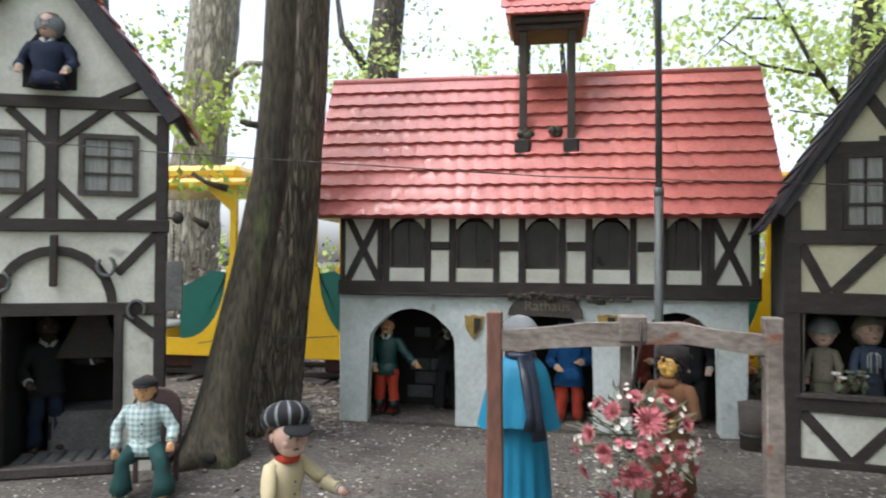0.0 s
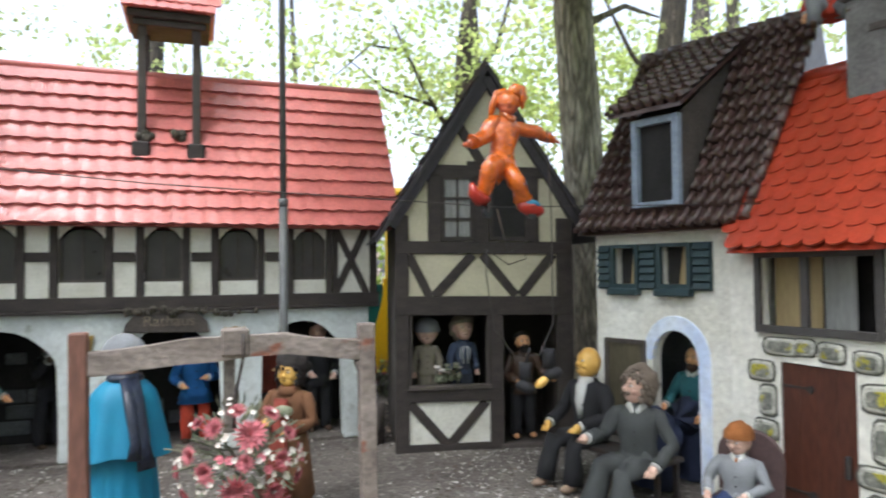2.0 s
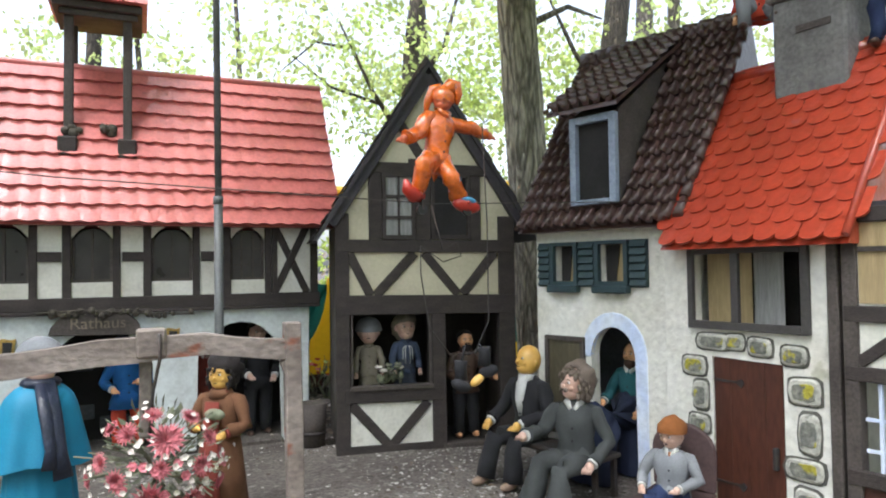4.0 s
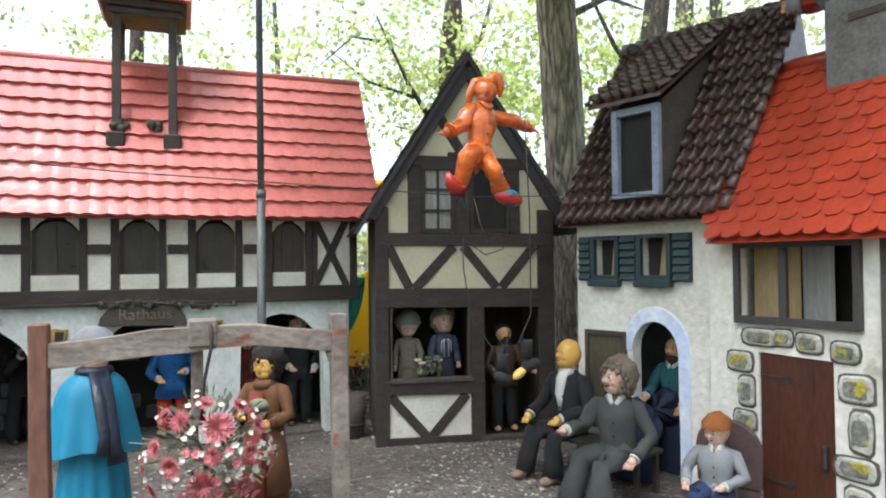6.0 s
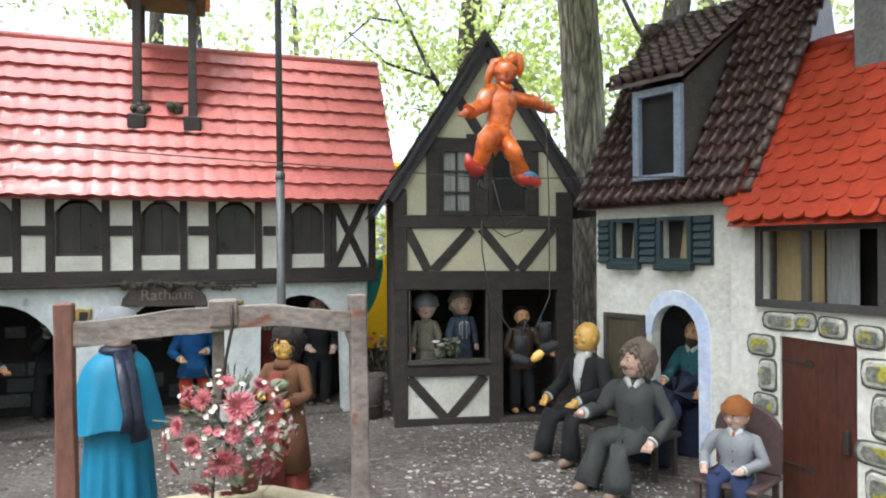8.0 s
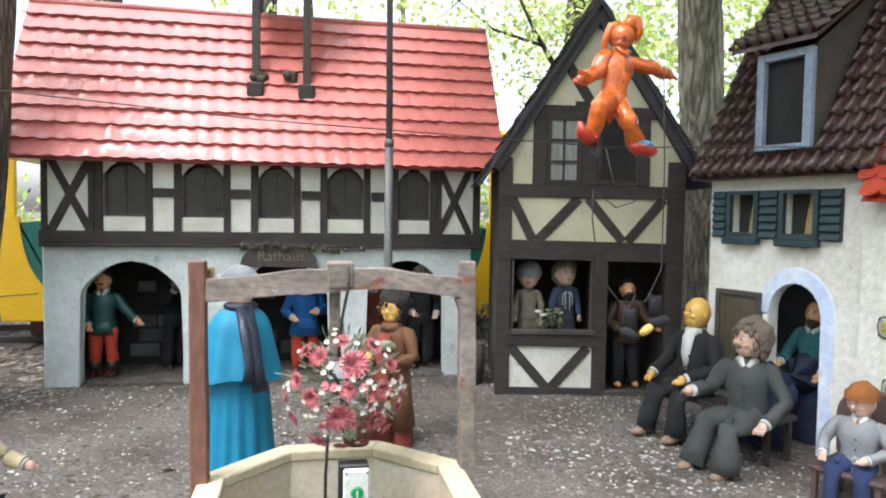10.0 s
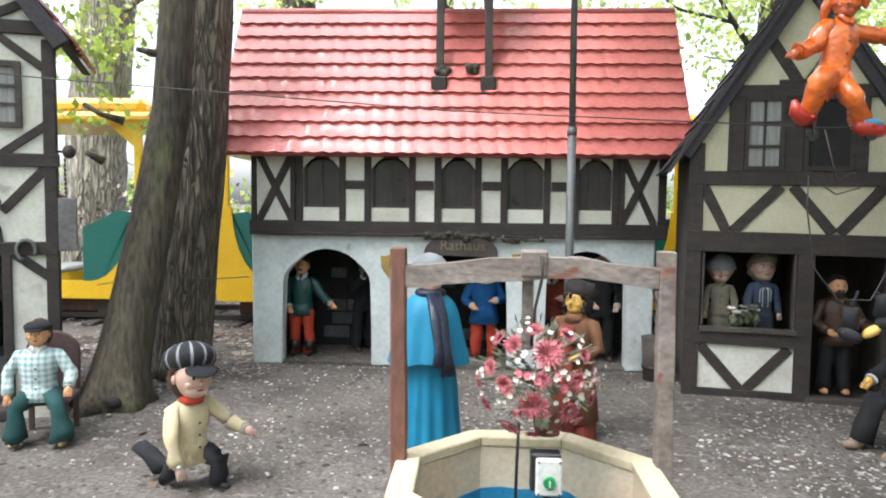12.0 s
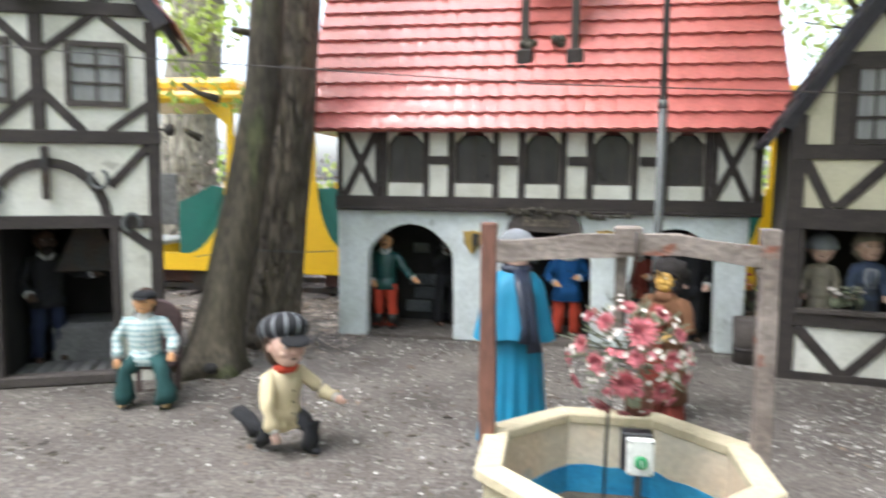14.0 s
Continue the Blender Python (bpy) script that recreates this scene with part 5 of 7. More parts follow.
# ---- dolls ----
def doll(label, m, H, skin=SKIN, hair=HAIR_BROWN, top=C_GREY, bottom=C_BLACK, shoe=C_LEATHER, hatm=C_GREY, arms=None, legs=None, hip=0.46, head=0.085, hat=None, do=None, build=1.0, turn=(0, 0), hairdo="short", long=0.0, limb=1.0, face=0.0, nod=0.0, legturn=0.0, wide=1.0, collar=6):
    """One carved and dressed figure, facing -y, in one mesh. Offsets are in shares of its height; face and nod turn the head, legturn the legs, in degrees."""
    bm = bmesh.new()
    SK, HA, TO, BO, SH, HT, WH, DK = range(8)
    hr = head * H
    hz, sz = hip * H, (hip + 0.31) * H
    hc = Vector((turn[0] * H * 0.3, turn[1] * H * 0.3, (hip + 0.355) * H + hr * 1.02))
    b = build
    seed = len(label) * 0.37
    rings = tube(bm, [(0, 0, hz - 0.03 * H), (0, 0, hz + 0.03 * H), (0, 0, hz + 0.12 * H), (0, -0.010 * H, hz + 0.21 * H), (0, -0.002 * H, sz - 0.03 * H), (0, 0.002 * H, sz + 0.005 * H), (0, 0, sz + 0.033 * H), (0, 0, sz + 0.055 * H)],
                 [(0.095 * H * b, 0.075 * H * b), (0.108 * H * b, 0.08 * H * b), (0.10 * H * b, 0.074 * H * b), (0.118 * H * b, 0.08 * H * b), (0.124 * H * b, 0.07 * H * b), (0.105 * H * b, 0.056 * H * b), (0.055 * H, 0.043 * H), (0.034 * H, 0.034 * H)], 18, TO)
    for ring in rings[1:6]:
        for v in ring:
            v.co += Vector((v.co.x, v.co.y, 0)) * 0.12 * noise.noise(Vector((v.co.x * 26 + seed, v.co.y * 26, v.co.z * 15)))
    hem = tube(bm, [(0, 0, hz + 0.09 * H), (0, 0, hz + 0.01 * H), (0, -0.004 * H, hz - 0.055 * H)], [(0.098 * H * b, 0.073 * H * b), (0.114 * H * b, 0.088 * H * b), (0.126 * H * b, 0.10 * H * b)], 18, TO)
    for k, v in enumerate(hem[2]):
        v.co += Vector((v.co.x, v.co.y, 0.2 * H * 0.1 * math.sin(k * 1.3 + seed))) * 0.10 * math.sin(k * 2.1 + seed)
    for k in range(3):
        ball(bm, (0.004 * H, -0.088 * H * b, hz + (0.05 + 0.075 * k) * H), (0.008 * H, 0.006 * H, 0.008 * H), DK, 6, 4)
    tube(bm, [(0, 0, sz + 0.03 * H), tuple(hc)], 0.034 * H, 8, SK)
    for s in (-1, 1):
        tube(bm, [(s * 0.045 * H, 0.01 * H, sz + 0.052 * H), (s * 0.045 * H, -0.03 * H, sz + 0.038 * H), (s * 0.012 * H, -0.066 * H, sz - 0.005 * H)], [(0.02 * H, 0.012 * H), (0.024 * H, 0.012 * H), (0.012 * H, 0.008 * H)], 7, collar)
    first = len(bm.verts)
    ball(bm, hc, (hr * 0.86, hr * 0.90, hr * 1.06), SK, 18, 14)
    ball(bm, hc + Vector((0, -hr * 0.25, -hr * 0.55)), (hr * 0.62, hr * 0.60, hr * 0.50), SK, 12, 8)
    ball(bm, hc + Vector((0, -hr * 0.93, -hr * 0.14)), (hr * 0.13, hr * 0.17, hr * 0.17), SK, 8, 6)
    for s in (-1, 1):
        ball(bm, hc + Vector((s * hr * 0.86, hr * 0.03, -hr * 0.12)), (hr * 0.10, hr * 0.17, hr * 0.24), SK, 8, 6)
        ball(bm, hc + Vector((s * hr * 0.40, -hr * 0.62, -hr * 0.24)), (hr * 0.22, hr * 0.17, hr * 0.20), SK, 10, 7)
        ball(bm, hc + Vector((s * hr * 0.32, -hr * 0.77, hr * 0.10)), (hr * 0.14, hr * 0.08, hr * 0.09), WH, 10, 6)
        ball(bm, hc + Vector((s * hr * 0.31, -hr * 0.835, hr * 0.10)), (hr * 0.075, hr * 0.03, hr * 0.075), DK, 8, 5)
        tube(bm, [tuple(hc + Vector((s * hr * 0.18, -hr * 0.86, hr * 0.26))), tuple(hc + Vector((s * hr * 0.34, -hr * 0.82, hr * 0.30))), tuple(hc + Vector((s * hr * 0.48, -hr * 0.74, hr * 0.25)))], [hr * 0.025, hr * 0.035, hr * 0.02], 5, HA)
    ball(bm, hc + Vector((0, -hr * 0.84, -hr * 0.50)), (hr * 0.17, hr * 0.05, hr * 0.04), DK, 8, 5)
    if hairdo != "bald":
        full = hairdo in ("bowl", "mop")
        lobes = ball(bm, hc + Vector((0, hr * (0.10 if full else 0.22), hr * 0.18)), (hr * (1.02 if full else 0.98), hr * (1.08 if full else 0.96), hr * (1.08 if full else 1.02)), HA, 22, 12, 0.46, 1.0, Euler((radians({"bushy": -30, "bowl": -20, "mop": -24}.get(hairdo, -44)), 0, 0)))
        rough = {"bushy": 0.34, "mop": 0.20, "bowl": 0.14}.get(hairdo, 0.12)
        for ring in lobes:
            for v in ring:
                o = v.co - hc
                v.co += o * (rough * (0.35 + noise.noise(v.co * (4.2 / hr) * 0.5 + Vector((seed, 0, 0)))))
        if hairdo in ("long", "bushy", "mop"):
            lobes = ball(bm, hc + Vector((0, hr * 0.32, -hr * 0.22)), (hr * 1.0, hr * 0.78, hr * 1.05), HA, 18, 10)
            for ring in lobes:
                for v in ring:
                    v.co += (v.co - hc) * (rough * 0.7 * noise.noise(v.co * (2.4 / hr)))
    if hairdo == "bushy" or hat == "beret":
        for k in range(150):
            a, z = k * 2.39996, 1 - 2 * (k + 0.5) / 150
            q = math.sqrt(1 - z * z)
            d = Vector((math.cos(a) * q, math.sin(a) * q, z))
            if (d.y < -0.45 and d.z < 0.42) or d.z < -0.62 or (hat and d.z > 0.55):
                continue
            p = hc + Vector((d.x * hr * 0.86, d.y * hr * 0.92 + hr * 0.05, d.z * hr * 1.05))
            fall = Vector((d.x * 0.15, d.y * 0.15 - 0.04, -0.34 + 0.2 * d.z + 0.1 * math.sin(k * 1.7))) * hr
            tube(bm, [tuple(p), tuple(p + d * hr * 0.13 + fall * 0.45), tuple(p + d * hr * 0.06 + fall * 1.1)], [hr * 0.17, hr * 0.15, hr * 0.05], 6, HA)
    if "moustache" in (do or ()):
        for s in (-1, 1):
            ball(bm, hc + Vector((s * hr * 0.17, -hr * 0.90, -hr * 0.34)), (hr * 0.22, hr * 0.12, hr * 0.11), HA, 8, 5, tilt=Euler((0, radians(18 * s), 0)))
    if "beard" in (do or ()):
        ball(bm, hc + Vector((0, -hr * 0.48, -hr * 0.80)), (hr * 0.6, hr * 0.45, hr * 0.55), HA, 12, 8)
    if hat == "cap":
        ball(bm, hc + Vector((0, hr * 0.02, hr * 0.60)), (hr * 1.10, hr * 1.12, hr * 0.50), HT, 18, 8)
        ball(bm, hc + Vector((0, -hr * 0.95, hr * 0.46)), (hr * 0.72, hr * 0.5, hr * 0.08), HT, 12, 5, tilt=Euler((radians(14), 0, 0)))
    if hat == "news":
        dome = ball(bm, hc + Vector((0, hr * 0.46, hr * 0.60)), (hr * 1.18, hr * 1.36, hr * 0.80), HT, 60, 12, tilt=Euler((radians(-26), radians(6), 0)))
        crown = {v for ring in dome for v in ring}
        for f in bm.faces:
            if len(f.verts) == 4 and all(v in crown for v in f.verts):
                k = min(dome[r].index(v) for r in range(len(dome)) for v in f.verts if v in dome[r])
                f.material_index = 9 if k % 5 == 1 else HT
        ball(bm, hc + Vector((0, -hr * 0.92, hr * 0.46)), (hr * 0.74, hr * 0.56, hr * 0.10), 7, 16, 6, tilt=Euler((radians(20), 0, 0)))
        ball(bm, hc + Vector((0, hr * 0.62, hr * 1.32)), (hr * 0.10, hr * 0.10, hr * 0.07), HT, 8, 5)
    if hat == "knit":
        ball(bm, hc + Vector((0, hr * 0.05, hr * 0.25)), (hr * 1.10, hr * 1.14, hr * 1.02), HT, 20, 9, 0.42, 1.0)
        tube(bm, [tuple(hc + Vector((0, hr * 0.05, hr * 0.02))), tuple(hc + Vector((0, hr * 0.05, hr * 0.26)))], hr * 1.15, 20, HT, caps=False)
    if hat == "scarf":
        ball(bm, hc + Vector((0, hr * 0.15, hr * 0.05)), (hr * 1.08, hr * 1.02, hr * 1.2), HT, 18, 10, 0.22, 1.0, Euler((radians(-35), 0, 0)))
    if hat == "beret":
        puff = ball(bm, hc + Vector((hr * 0.06, hr * 0.42, hr * 0.52)), (hr * 1.30, hr * 1.16, hr * 0.90), HT, 20, 10, tilt=Euler((radians(-14), radians(8), 0)))
        for ring in puff:
            for v in ring:
                v.co += (v.co - hc) * 0.22 * noise.noise(v.co * (3.4 / hr))
        ball(bm, hc + Vector((0, hr * 0.45, -hr * 0.25)), (hr * 1.1, hr * 0.8, hr * 1.0), HA, 16, 8)
    if hat == "jester":
        ball(bm, hc + Vector((0, hr * 0.1, hr * 0.15)), (hr * 1.05, hr * 1.05, hr * 1.1), HT, 16, 8, 0.4, 1.0)
        tube(bm, [tuple(hc + Vector((hr * 0.3, 0, hr * 0.7))), tuple(hc + Vector((hr * 0.55, 0.1 * hr, hr * 1.55))), tuple(hc + Vector((hr * 1.0, 0.1 * hr, hr * 1.5))), tuple(hc + Vector((hr * 1.25, 0.1 * hr, hr * 0.6))), tuple(hc + Vector((hr * 1.25, 0.1 * hr, -hr * 0.2)))], [hr * 0.75, hr * 0.52, hr * 0.45, hr * 0.36, hr * 0.14], 12, HT)
        tube(bm, [tuple(hc + Vector((-hr * 0.3, 0, hr * 0.8))), tuple(hc + Vector((-hr * 1.0, 0.1 * hr, hr * 0.75))), tuple(hc + Vector((-hr * 1.3, 0.1 * hr, -hr * 0.3))), tuple(hc + Vector((-hr * 1.35, 0.1 * hr, -hr * 1.5)))], [hr * 0.6, hr * 0.45, hr * 0.35, hr * 0.15], 12, HT)
    bm.verts.ensure_lookup_table()
    bmesh.ops.rotate(bm, verts=bm.verts[first:], cent=hc, matrix=(Euler((radians(nod), 0, 0)).to_matrix() if not face else Matrix.Rotation(radians(face), 3, "Z") @ Matrix.Rotation(radians(nod), 3, "X")))
    arms = arms or (((0.05, 0.0, -0.15), (0.05, -0.06, -0.28)),) * 2
    for s, (e, w) in zip((-1, 1), arms):
        p0 = Vector((s * 0.112 * H * b, 0, sz - 0.022 * H))
        p1 = p0 + Vector((s * e[0], e[1], e[2])) * H
        p2 = p0 + Vector((s * w[0], w[1], w[2])) * H
        ar = tube(bm, [tuple(p0 - Vector((s * 0.035 * H, 0, -0.012 * H))), tuple(p0), tuple(p0.lerp(p1, 0.35)), tuple(p0.lerp(p1, 0.75)), tuple(p1), tuple(p1.lerp(p2, 0.3)), tuple(p1.lerp(p2, 0.7)), tuple(p2)], [q * H * limb for q in (0.034, 0.044, 0.046, 0.042, 0.043, 0.040, 0.038, 0.043)], 12, TO)
        for ring in ar[2:]:
            c = sum((v.co for v in ring), Vector()) / len(ring)
            for v in ring:
                v.co += (v.co - c) * 0.5 * noise.noise(v.co * (18 / H) + Vector((seed, 0, 0)))
        d = (p2 - p1).normalized()
        tube(bm, [tuple(p2 - d * 0.004 * H), tuple(p2 + d * 0.014 * H)], 0.034 * H, 9, collar)
        ball(bm, p2 + d * 0.036 * H, (0.026 * H, 0.026 * H, 0.03 * H), SK, 9, 7)
        for k in range(4):
            o = Vector((s * (k - 1.5) * 0.012 * H, 0.004 * H * (k % 2), 0))
            tube(bm, [tuple(p2 + d * 0.035 * H + o), tuple(p2 + d * 0.062 * H + o * 1.2), tuple(p2 + d * 0.078 * H + o * 1.2 + Vector((0, 0, -0.012 * H)))], [0.009 * H, 0.0085 * H, 0.006 * H], 6, SK)
    legs = legs or (((0.02, 0.0, -0.22), (0.025, 0.01, -0.43)),) * 2
    spin = Matrix.Rotation(radians(legturn), 3, "Z")
    for s, (k_, a_) in zip((-1, 1), legs):
        p0 = spin @ Vector((s * 0.052 * H * b, 0, 0)) + Vector((0, 0, hz))
        p1 = p0 + spin @ (Vector((s * k_[0], k_[1], k_[2])) * H)
        p2 = p0 + spin @ (Vector((s * a_[0], a_[1], a_[2])) * H)
        lr = tube(bm, [tuple(p0), tuple(p0.lerp(p1, 0.35)), tuple(p0.lerp(p1, 0.8)), tuple(p1), tuple(p1.lerp(p2, 0.25)), tuple(p1.lerp(p2, 0.65)), tuple(p2)], [q * H * limb for q in (0.070, 0.064, 0.057, 0.056, 0.052, 0.051 * wide, 0.055 * wide)], 12, BO)
        for ring in lr[1:]:
            c = sum((v.co for v in ring), Vector()) / len(ring)
            for v in ring:
                v.co += (v.co - c) * 0.5 * noise.noise(v.co * (15 / H) + Vector((0, seed, 0)))
        toe = spin @ Vector((s * 0.006 * H, -0.036 * H, -0.012 * H))
        ball(bm, p2 + toe, (0.031 * H, 0.066 * H, 0.027 * H), SH, 12, 8, tilt=Euler((0, 0, radians(legturn))))
    if long:
        n = 24
        lo_, hi_ = 0.012 * H, hz + 0.12 * H
        prev = None
        for i in range(9):
            f = i / 8
            z = hi_ + (lo_ - hi_) * f
            ring = [bm.verts.new((math.cos(2 * math.pi * k / n) * H * (0.10 + long * f) * (1 + 0.09 * f * math.sin(k * 2.4 + seed)), math.sin(2 * math.pi * k / n) * H * (0.08 + long * 0.8 * f) * (1 + 0.09 * f * math.sin(k * 2.4 + 1)), z)) for k in range(n)]
            if prev:
                for k in range(n):
                    fc = bm.faces.new((prev[k], prev[(k + 1) % n], ring[(k + 1) % n], ring[k]))
                    fc.material_index, fc.smooth = BO, True
            prev = ring
    extra = do.get("extra") if isinstance(do, dict) else None
    if extra:
        extra(bm, H, hc, hr, sz, hz)
    me = shaped("doll", bm, [skin, hair, top, bottom, shoe, hatm, C_WHITE, C_BLACK])
    ob = new("doll", me)
    ob.matrix_world = m
    return tagged(ob, label, "doll")


SIT = (((0.03, -0.22, -0.01), (0.04, -0.30, -0.245)), ((0.03, -0.23, -0.01), (0.04, -0.26, -0.245)))


def cape(bm, H, hc, hr, sz, hz):
    """Shoulder cape, pleated gown and a hanging scarf."""
    n = 66
    outer = ((0.0, 0.045), (0.06, 0.085), (0.16, 0.118), (0.30, 0.136), (0.65, 0.160), (1.0, 0.184))
    gown = ((0.0, 0.115), (0.3, 0.128), (0.7, 0.142), (1.0, 0.158))
    for z0, z1, prof, fold, waves in ((sz + 0.045 * H, hz + 0.045 * H, outer, 0.045, 7), (hz + 0.10 * H, 0.012 * H, gown, 0.075, 13)):
        prev = None
        for i in range(17):
            f = i / 16
            r = next(a[1] + (b[1] - a[1]) * (f - a[0]) / (b[0] - a[0]) for a, b in zip(prof, prof[1:]) if f <= b[0])
            ring = []
            for k in range(n):
                a = 2 * math.pi * k / n
                w = 1 + fold * min(1.0, f * 1.6) * (math.sin(a * waves + 0.8 * math.sin(a * 3)) + 0.4 * noise.noise((a * 3, f * 2, 1.0)))
                ring.append(bm.verts.new((math.cos(a) * H * r * w, math.sin(a) * H * r * 0.8 * w, z0 + (z1 - z0) * f + 0.012 * H * f * math.sin(a * 3 + 1))))
            if prev:
                for k in range(n):
                    fc = bm.faces.new((prev[k], prev[(k + 1) % n], ring[(k + 1) % n], ring[k]))
                    fc.material_index, fc.smooth = 3, True
            prev = ring
    tube(bm, [(0.01 * H, -0.06 * H, sz + 0.05 * H), (0.005 * H, -0.145 * H, sz - 0.06 * H), (0.02 * H, -0.172 * H, hz + 0.1 * H), (0.030 * H, -0.186 * H, hz + 0.01 * H)], [(0.03 * H, 0.012 * H), (0.032 * H, 0.012 * H), (0.028 * H, 0.012 * H), (0.036 * H, 0.012 * H)], 8, 4)
    tube(bm, [(-0.02 * H, -0.07 * H, sz + 0.045 * H), (-0.02 * H, -0.15 * H, sz - 0.06 * H), (-0.012 * H, -0.178 * H, hz + 0.12 * H), (-0.02 * H, -0.188 * H, hz + 0.05 * H)], [(0.02 * H, 0.012 * H), (0.026 * H, 0.012 * H), (0.02 * H, 0.012 * H), (0.028 * H, 0.010 * H)], 8, 4)
    ball(bm, (0, -0.01 * H, sz + 0.045 * H), (0.075 * H, 0.07 * H, 0.028 * H), 4, 14, 6)


def lap(bm, H, hc, hr, sz, hz):
    """A full skirt over bent knees, creased all round."""
    pts = [(0, 0.02 * H, hz + 0.06 * H), (-0.01 * H, -0.12 * H, hz + 0.02 * H), (-0.05 * H, -0.28 * H, hz - 0.03 * H), (-0.08 * H, -0.37 * H, hz - 0.14 * H), (-0.09 * H, -0.39 * H, hz - 0.27 * H), (-0.10 * H, -0.40 * H, 0.02 * H)]
    for p, ring in zip(pts, tube(bm, pts, [0.11 * H, 0.14 * H, 0.15 * H, 0.15 * H, 0.16 * H, 0.17 * H], 22, 3)):
        for v in ring:
            v.co += (v.co - Vector(p)) * 0.35 * noise.noise(v.co * 20)


def on(house, x, y, z, rz=0):
    return house.matrix_world @ pose(x, y, z, 0, 0, rz)


bpy.context.view_layer.update()
cape_gloss = mat("satin_slate", (0.020, 0.026, 0.048), (0.012, 0.016, 0.032), 0.36, 14, 0.9, 30, 0.2)
doll("tall figure in turquoise cape with grey knitted cap and dark scarf", pose(0.27, 3.72, 0, 0, 0, 22), 1.20, SKIN_PALE, HAIR_GREY, C_CYAN, C_CYAN, cape_gloss, C_GREYLIGHT, hat="knit", do={"extra": cape}, hip=0.445, head=0.078, build=0.7, limb=0.7, arms=(((-0.01, 0.0, -0.12), (-0.04, -0.02, -0.2)),) * 2)
woman = doll("woman in brown coat and maroon dress with black bonnet, holding leaves", pose(1.14, 4.22, 0, 0, 0, -40), 0.96, SKIN_YELLOW, HAIR_BLACK, C_BROWN, C_MAROON, C_NAVY, HAIR_BLACK, hat="beret", collar=3, long=0.05, nod=2, arms=(((0.06, -0.04, -0.14), (-0.02, -0.13, -0.14)), ((0.06, -0.02, -0.14), (0.0, -0.12, -0.17))), head=0.085, build=1.05, do={"extra": lambda bm, H, hc, hr, sz, hz: (tube(bm, [(0, -0.01 * H, hz + 0.1 * H), (0, -0.02 * H, hz - 0.1 * H), (0.0, 0.0, 0.14 * H)], [(0.12 * H, 0.09 * H), (0.15 * H, 0.115 * H), (0.165 * H, 0.13 * H)], 16, 2), tube(bm, [(0, -0.10 * H, sz - 0.02 * H), (0, -0.130 * H, hz), (0, -0.145 * H, 0.06 * H)], [(0.05 * H, 0.015 * H), (0.065 * H, 0.025 * H), (0.085 * H, 0.04 * H)], 10, 3), tube(bm, [(0, -0.005 * H, sz + 0.0 * H), (0, -0.01 * H, sz + 0.05 * H)], [(0.085 * H, 0.075 * H), (0.06 * H, 0.055 * H)], 14, 2), ball(bm, (0.06 * H, -0.16 * H, sz - 0.08 * H), (0.07 * H, 0.03 * H, 0.035 * H), 8, 9, 6)), })
woman.data.materials.append(STEM)
doll("moustached man in green jacket and red knee breeches under the arch", on(hall, -1.09, 0.31, 0.02, -4), 0.93, SKIN, HAIR_BROWN, mat("leather_green", (0.010, 0.062, 0.058), (0.008, 0.042, 0.04), 0.4, 8, 0.3, 40, 0.1), C_RED, mat("boot_black", (0.016, 0.013, 0.012), None, 0.4, 8, 0.2), do={"moustache": 1, "extra": lambda bm, H, hc, hr, sz, hz: [tube(bm, [(q * 0.078 * H, 0.008 * H, 0.02 * H), (q * 0.076 * H, 0.004 * H, 0.10 * H), (q * 0.075 * H, 0.0, 0.155 * H)], [0.05 * H, 0.056 * H, 0.062 * H], 10, 4) for q in (-1, 1)]}, arms=(((0.05, 0.0, -0.15), (0.0, -0.07, -0.24)), ((0.09, -0.02, -0.12), (0.20, -0.09, -0.20))), head=0.078)
doll("dark-clothed doll with a raised hand inside the arch", on(hall, -0.56, 0.60, 0.02, 40), 0.95, C_LEATHER, HAIR_BLACK, C_BLACK, C_BLACK, arms=(((0.05, -0.08, -0.1), (0.02, -0.2, 0.02)), ((0.05, 0.0, -0.15), (0.05, -0.06, -0.28))))
doll("doll in blue dress with white collar and red stockings", on(hall, 0.60, 0.34, 0.02, 5), 0.92, SKIN, HAIR_BLACK, C_BLUE, C_RED, C_LEATHER, C_NAVY, hat="beret", arms=(((0.07, -0.03, -0.15), (0.01, -0.14, -0.19)), ((0.07, -0.03, -0.15), (-0.03, -0.14, -0.14))), build=1.15, do={"extra": lambda bm, H, hc, hr, sz, hz: (ball(bm, (0, -0.015 * H, sz + 0.015 * H), (0.105 * H, 0.075 * H, 0.045 * H), 6, 14, 7), tube(bm, [(0, 0, hz + 0.1 * H), (0, 0, hz - 0.10 * H)], [(0.1 * H, 0.07 * H), (0.16 * H, 0.11 * H)], 14, 2))})
doll("doll in black suit standing in the dark arch", on(hall, 1.66, 0.36, 0.02, 10), 1.0, SKIN_PALE, HAIR_BLACK, C_BLACK, C_BLACK, arms=(((0.07, -0.02, -0.15), (0.02, -0.12, -0.2)), ((0.07, -0.02, -0.15), (0.0, -0.13, -0.22))))
doll("doll in dark red coat behind the pillar", on(hall, 1.22, 0.40, 0.02, -10), 0.92, SKIN, HAIR_GREY, C_MAROON, C_BLACK, arms=(((0.07, -0.02, -0.15), (0.02, -0.12, -0.2)), ((0.07, -0.02, -0.15), (0.0, -0.13, -0.12))))
doll("child doll in tan dress with slate cap at the shop window", on(gab, 0.27, 0.26, 0.42, -6), 0.66, SKIN_PALE, HAIR_BLACK, C_TAN, C_TAN, hatm=C_GREYLIGHT, hat="knit", collar=2, head=0.150, hip=0.30, long=0.05)
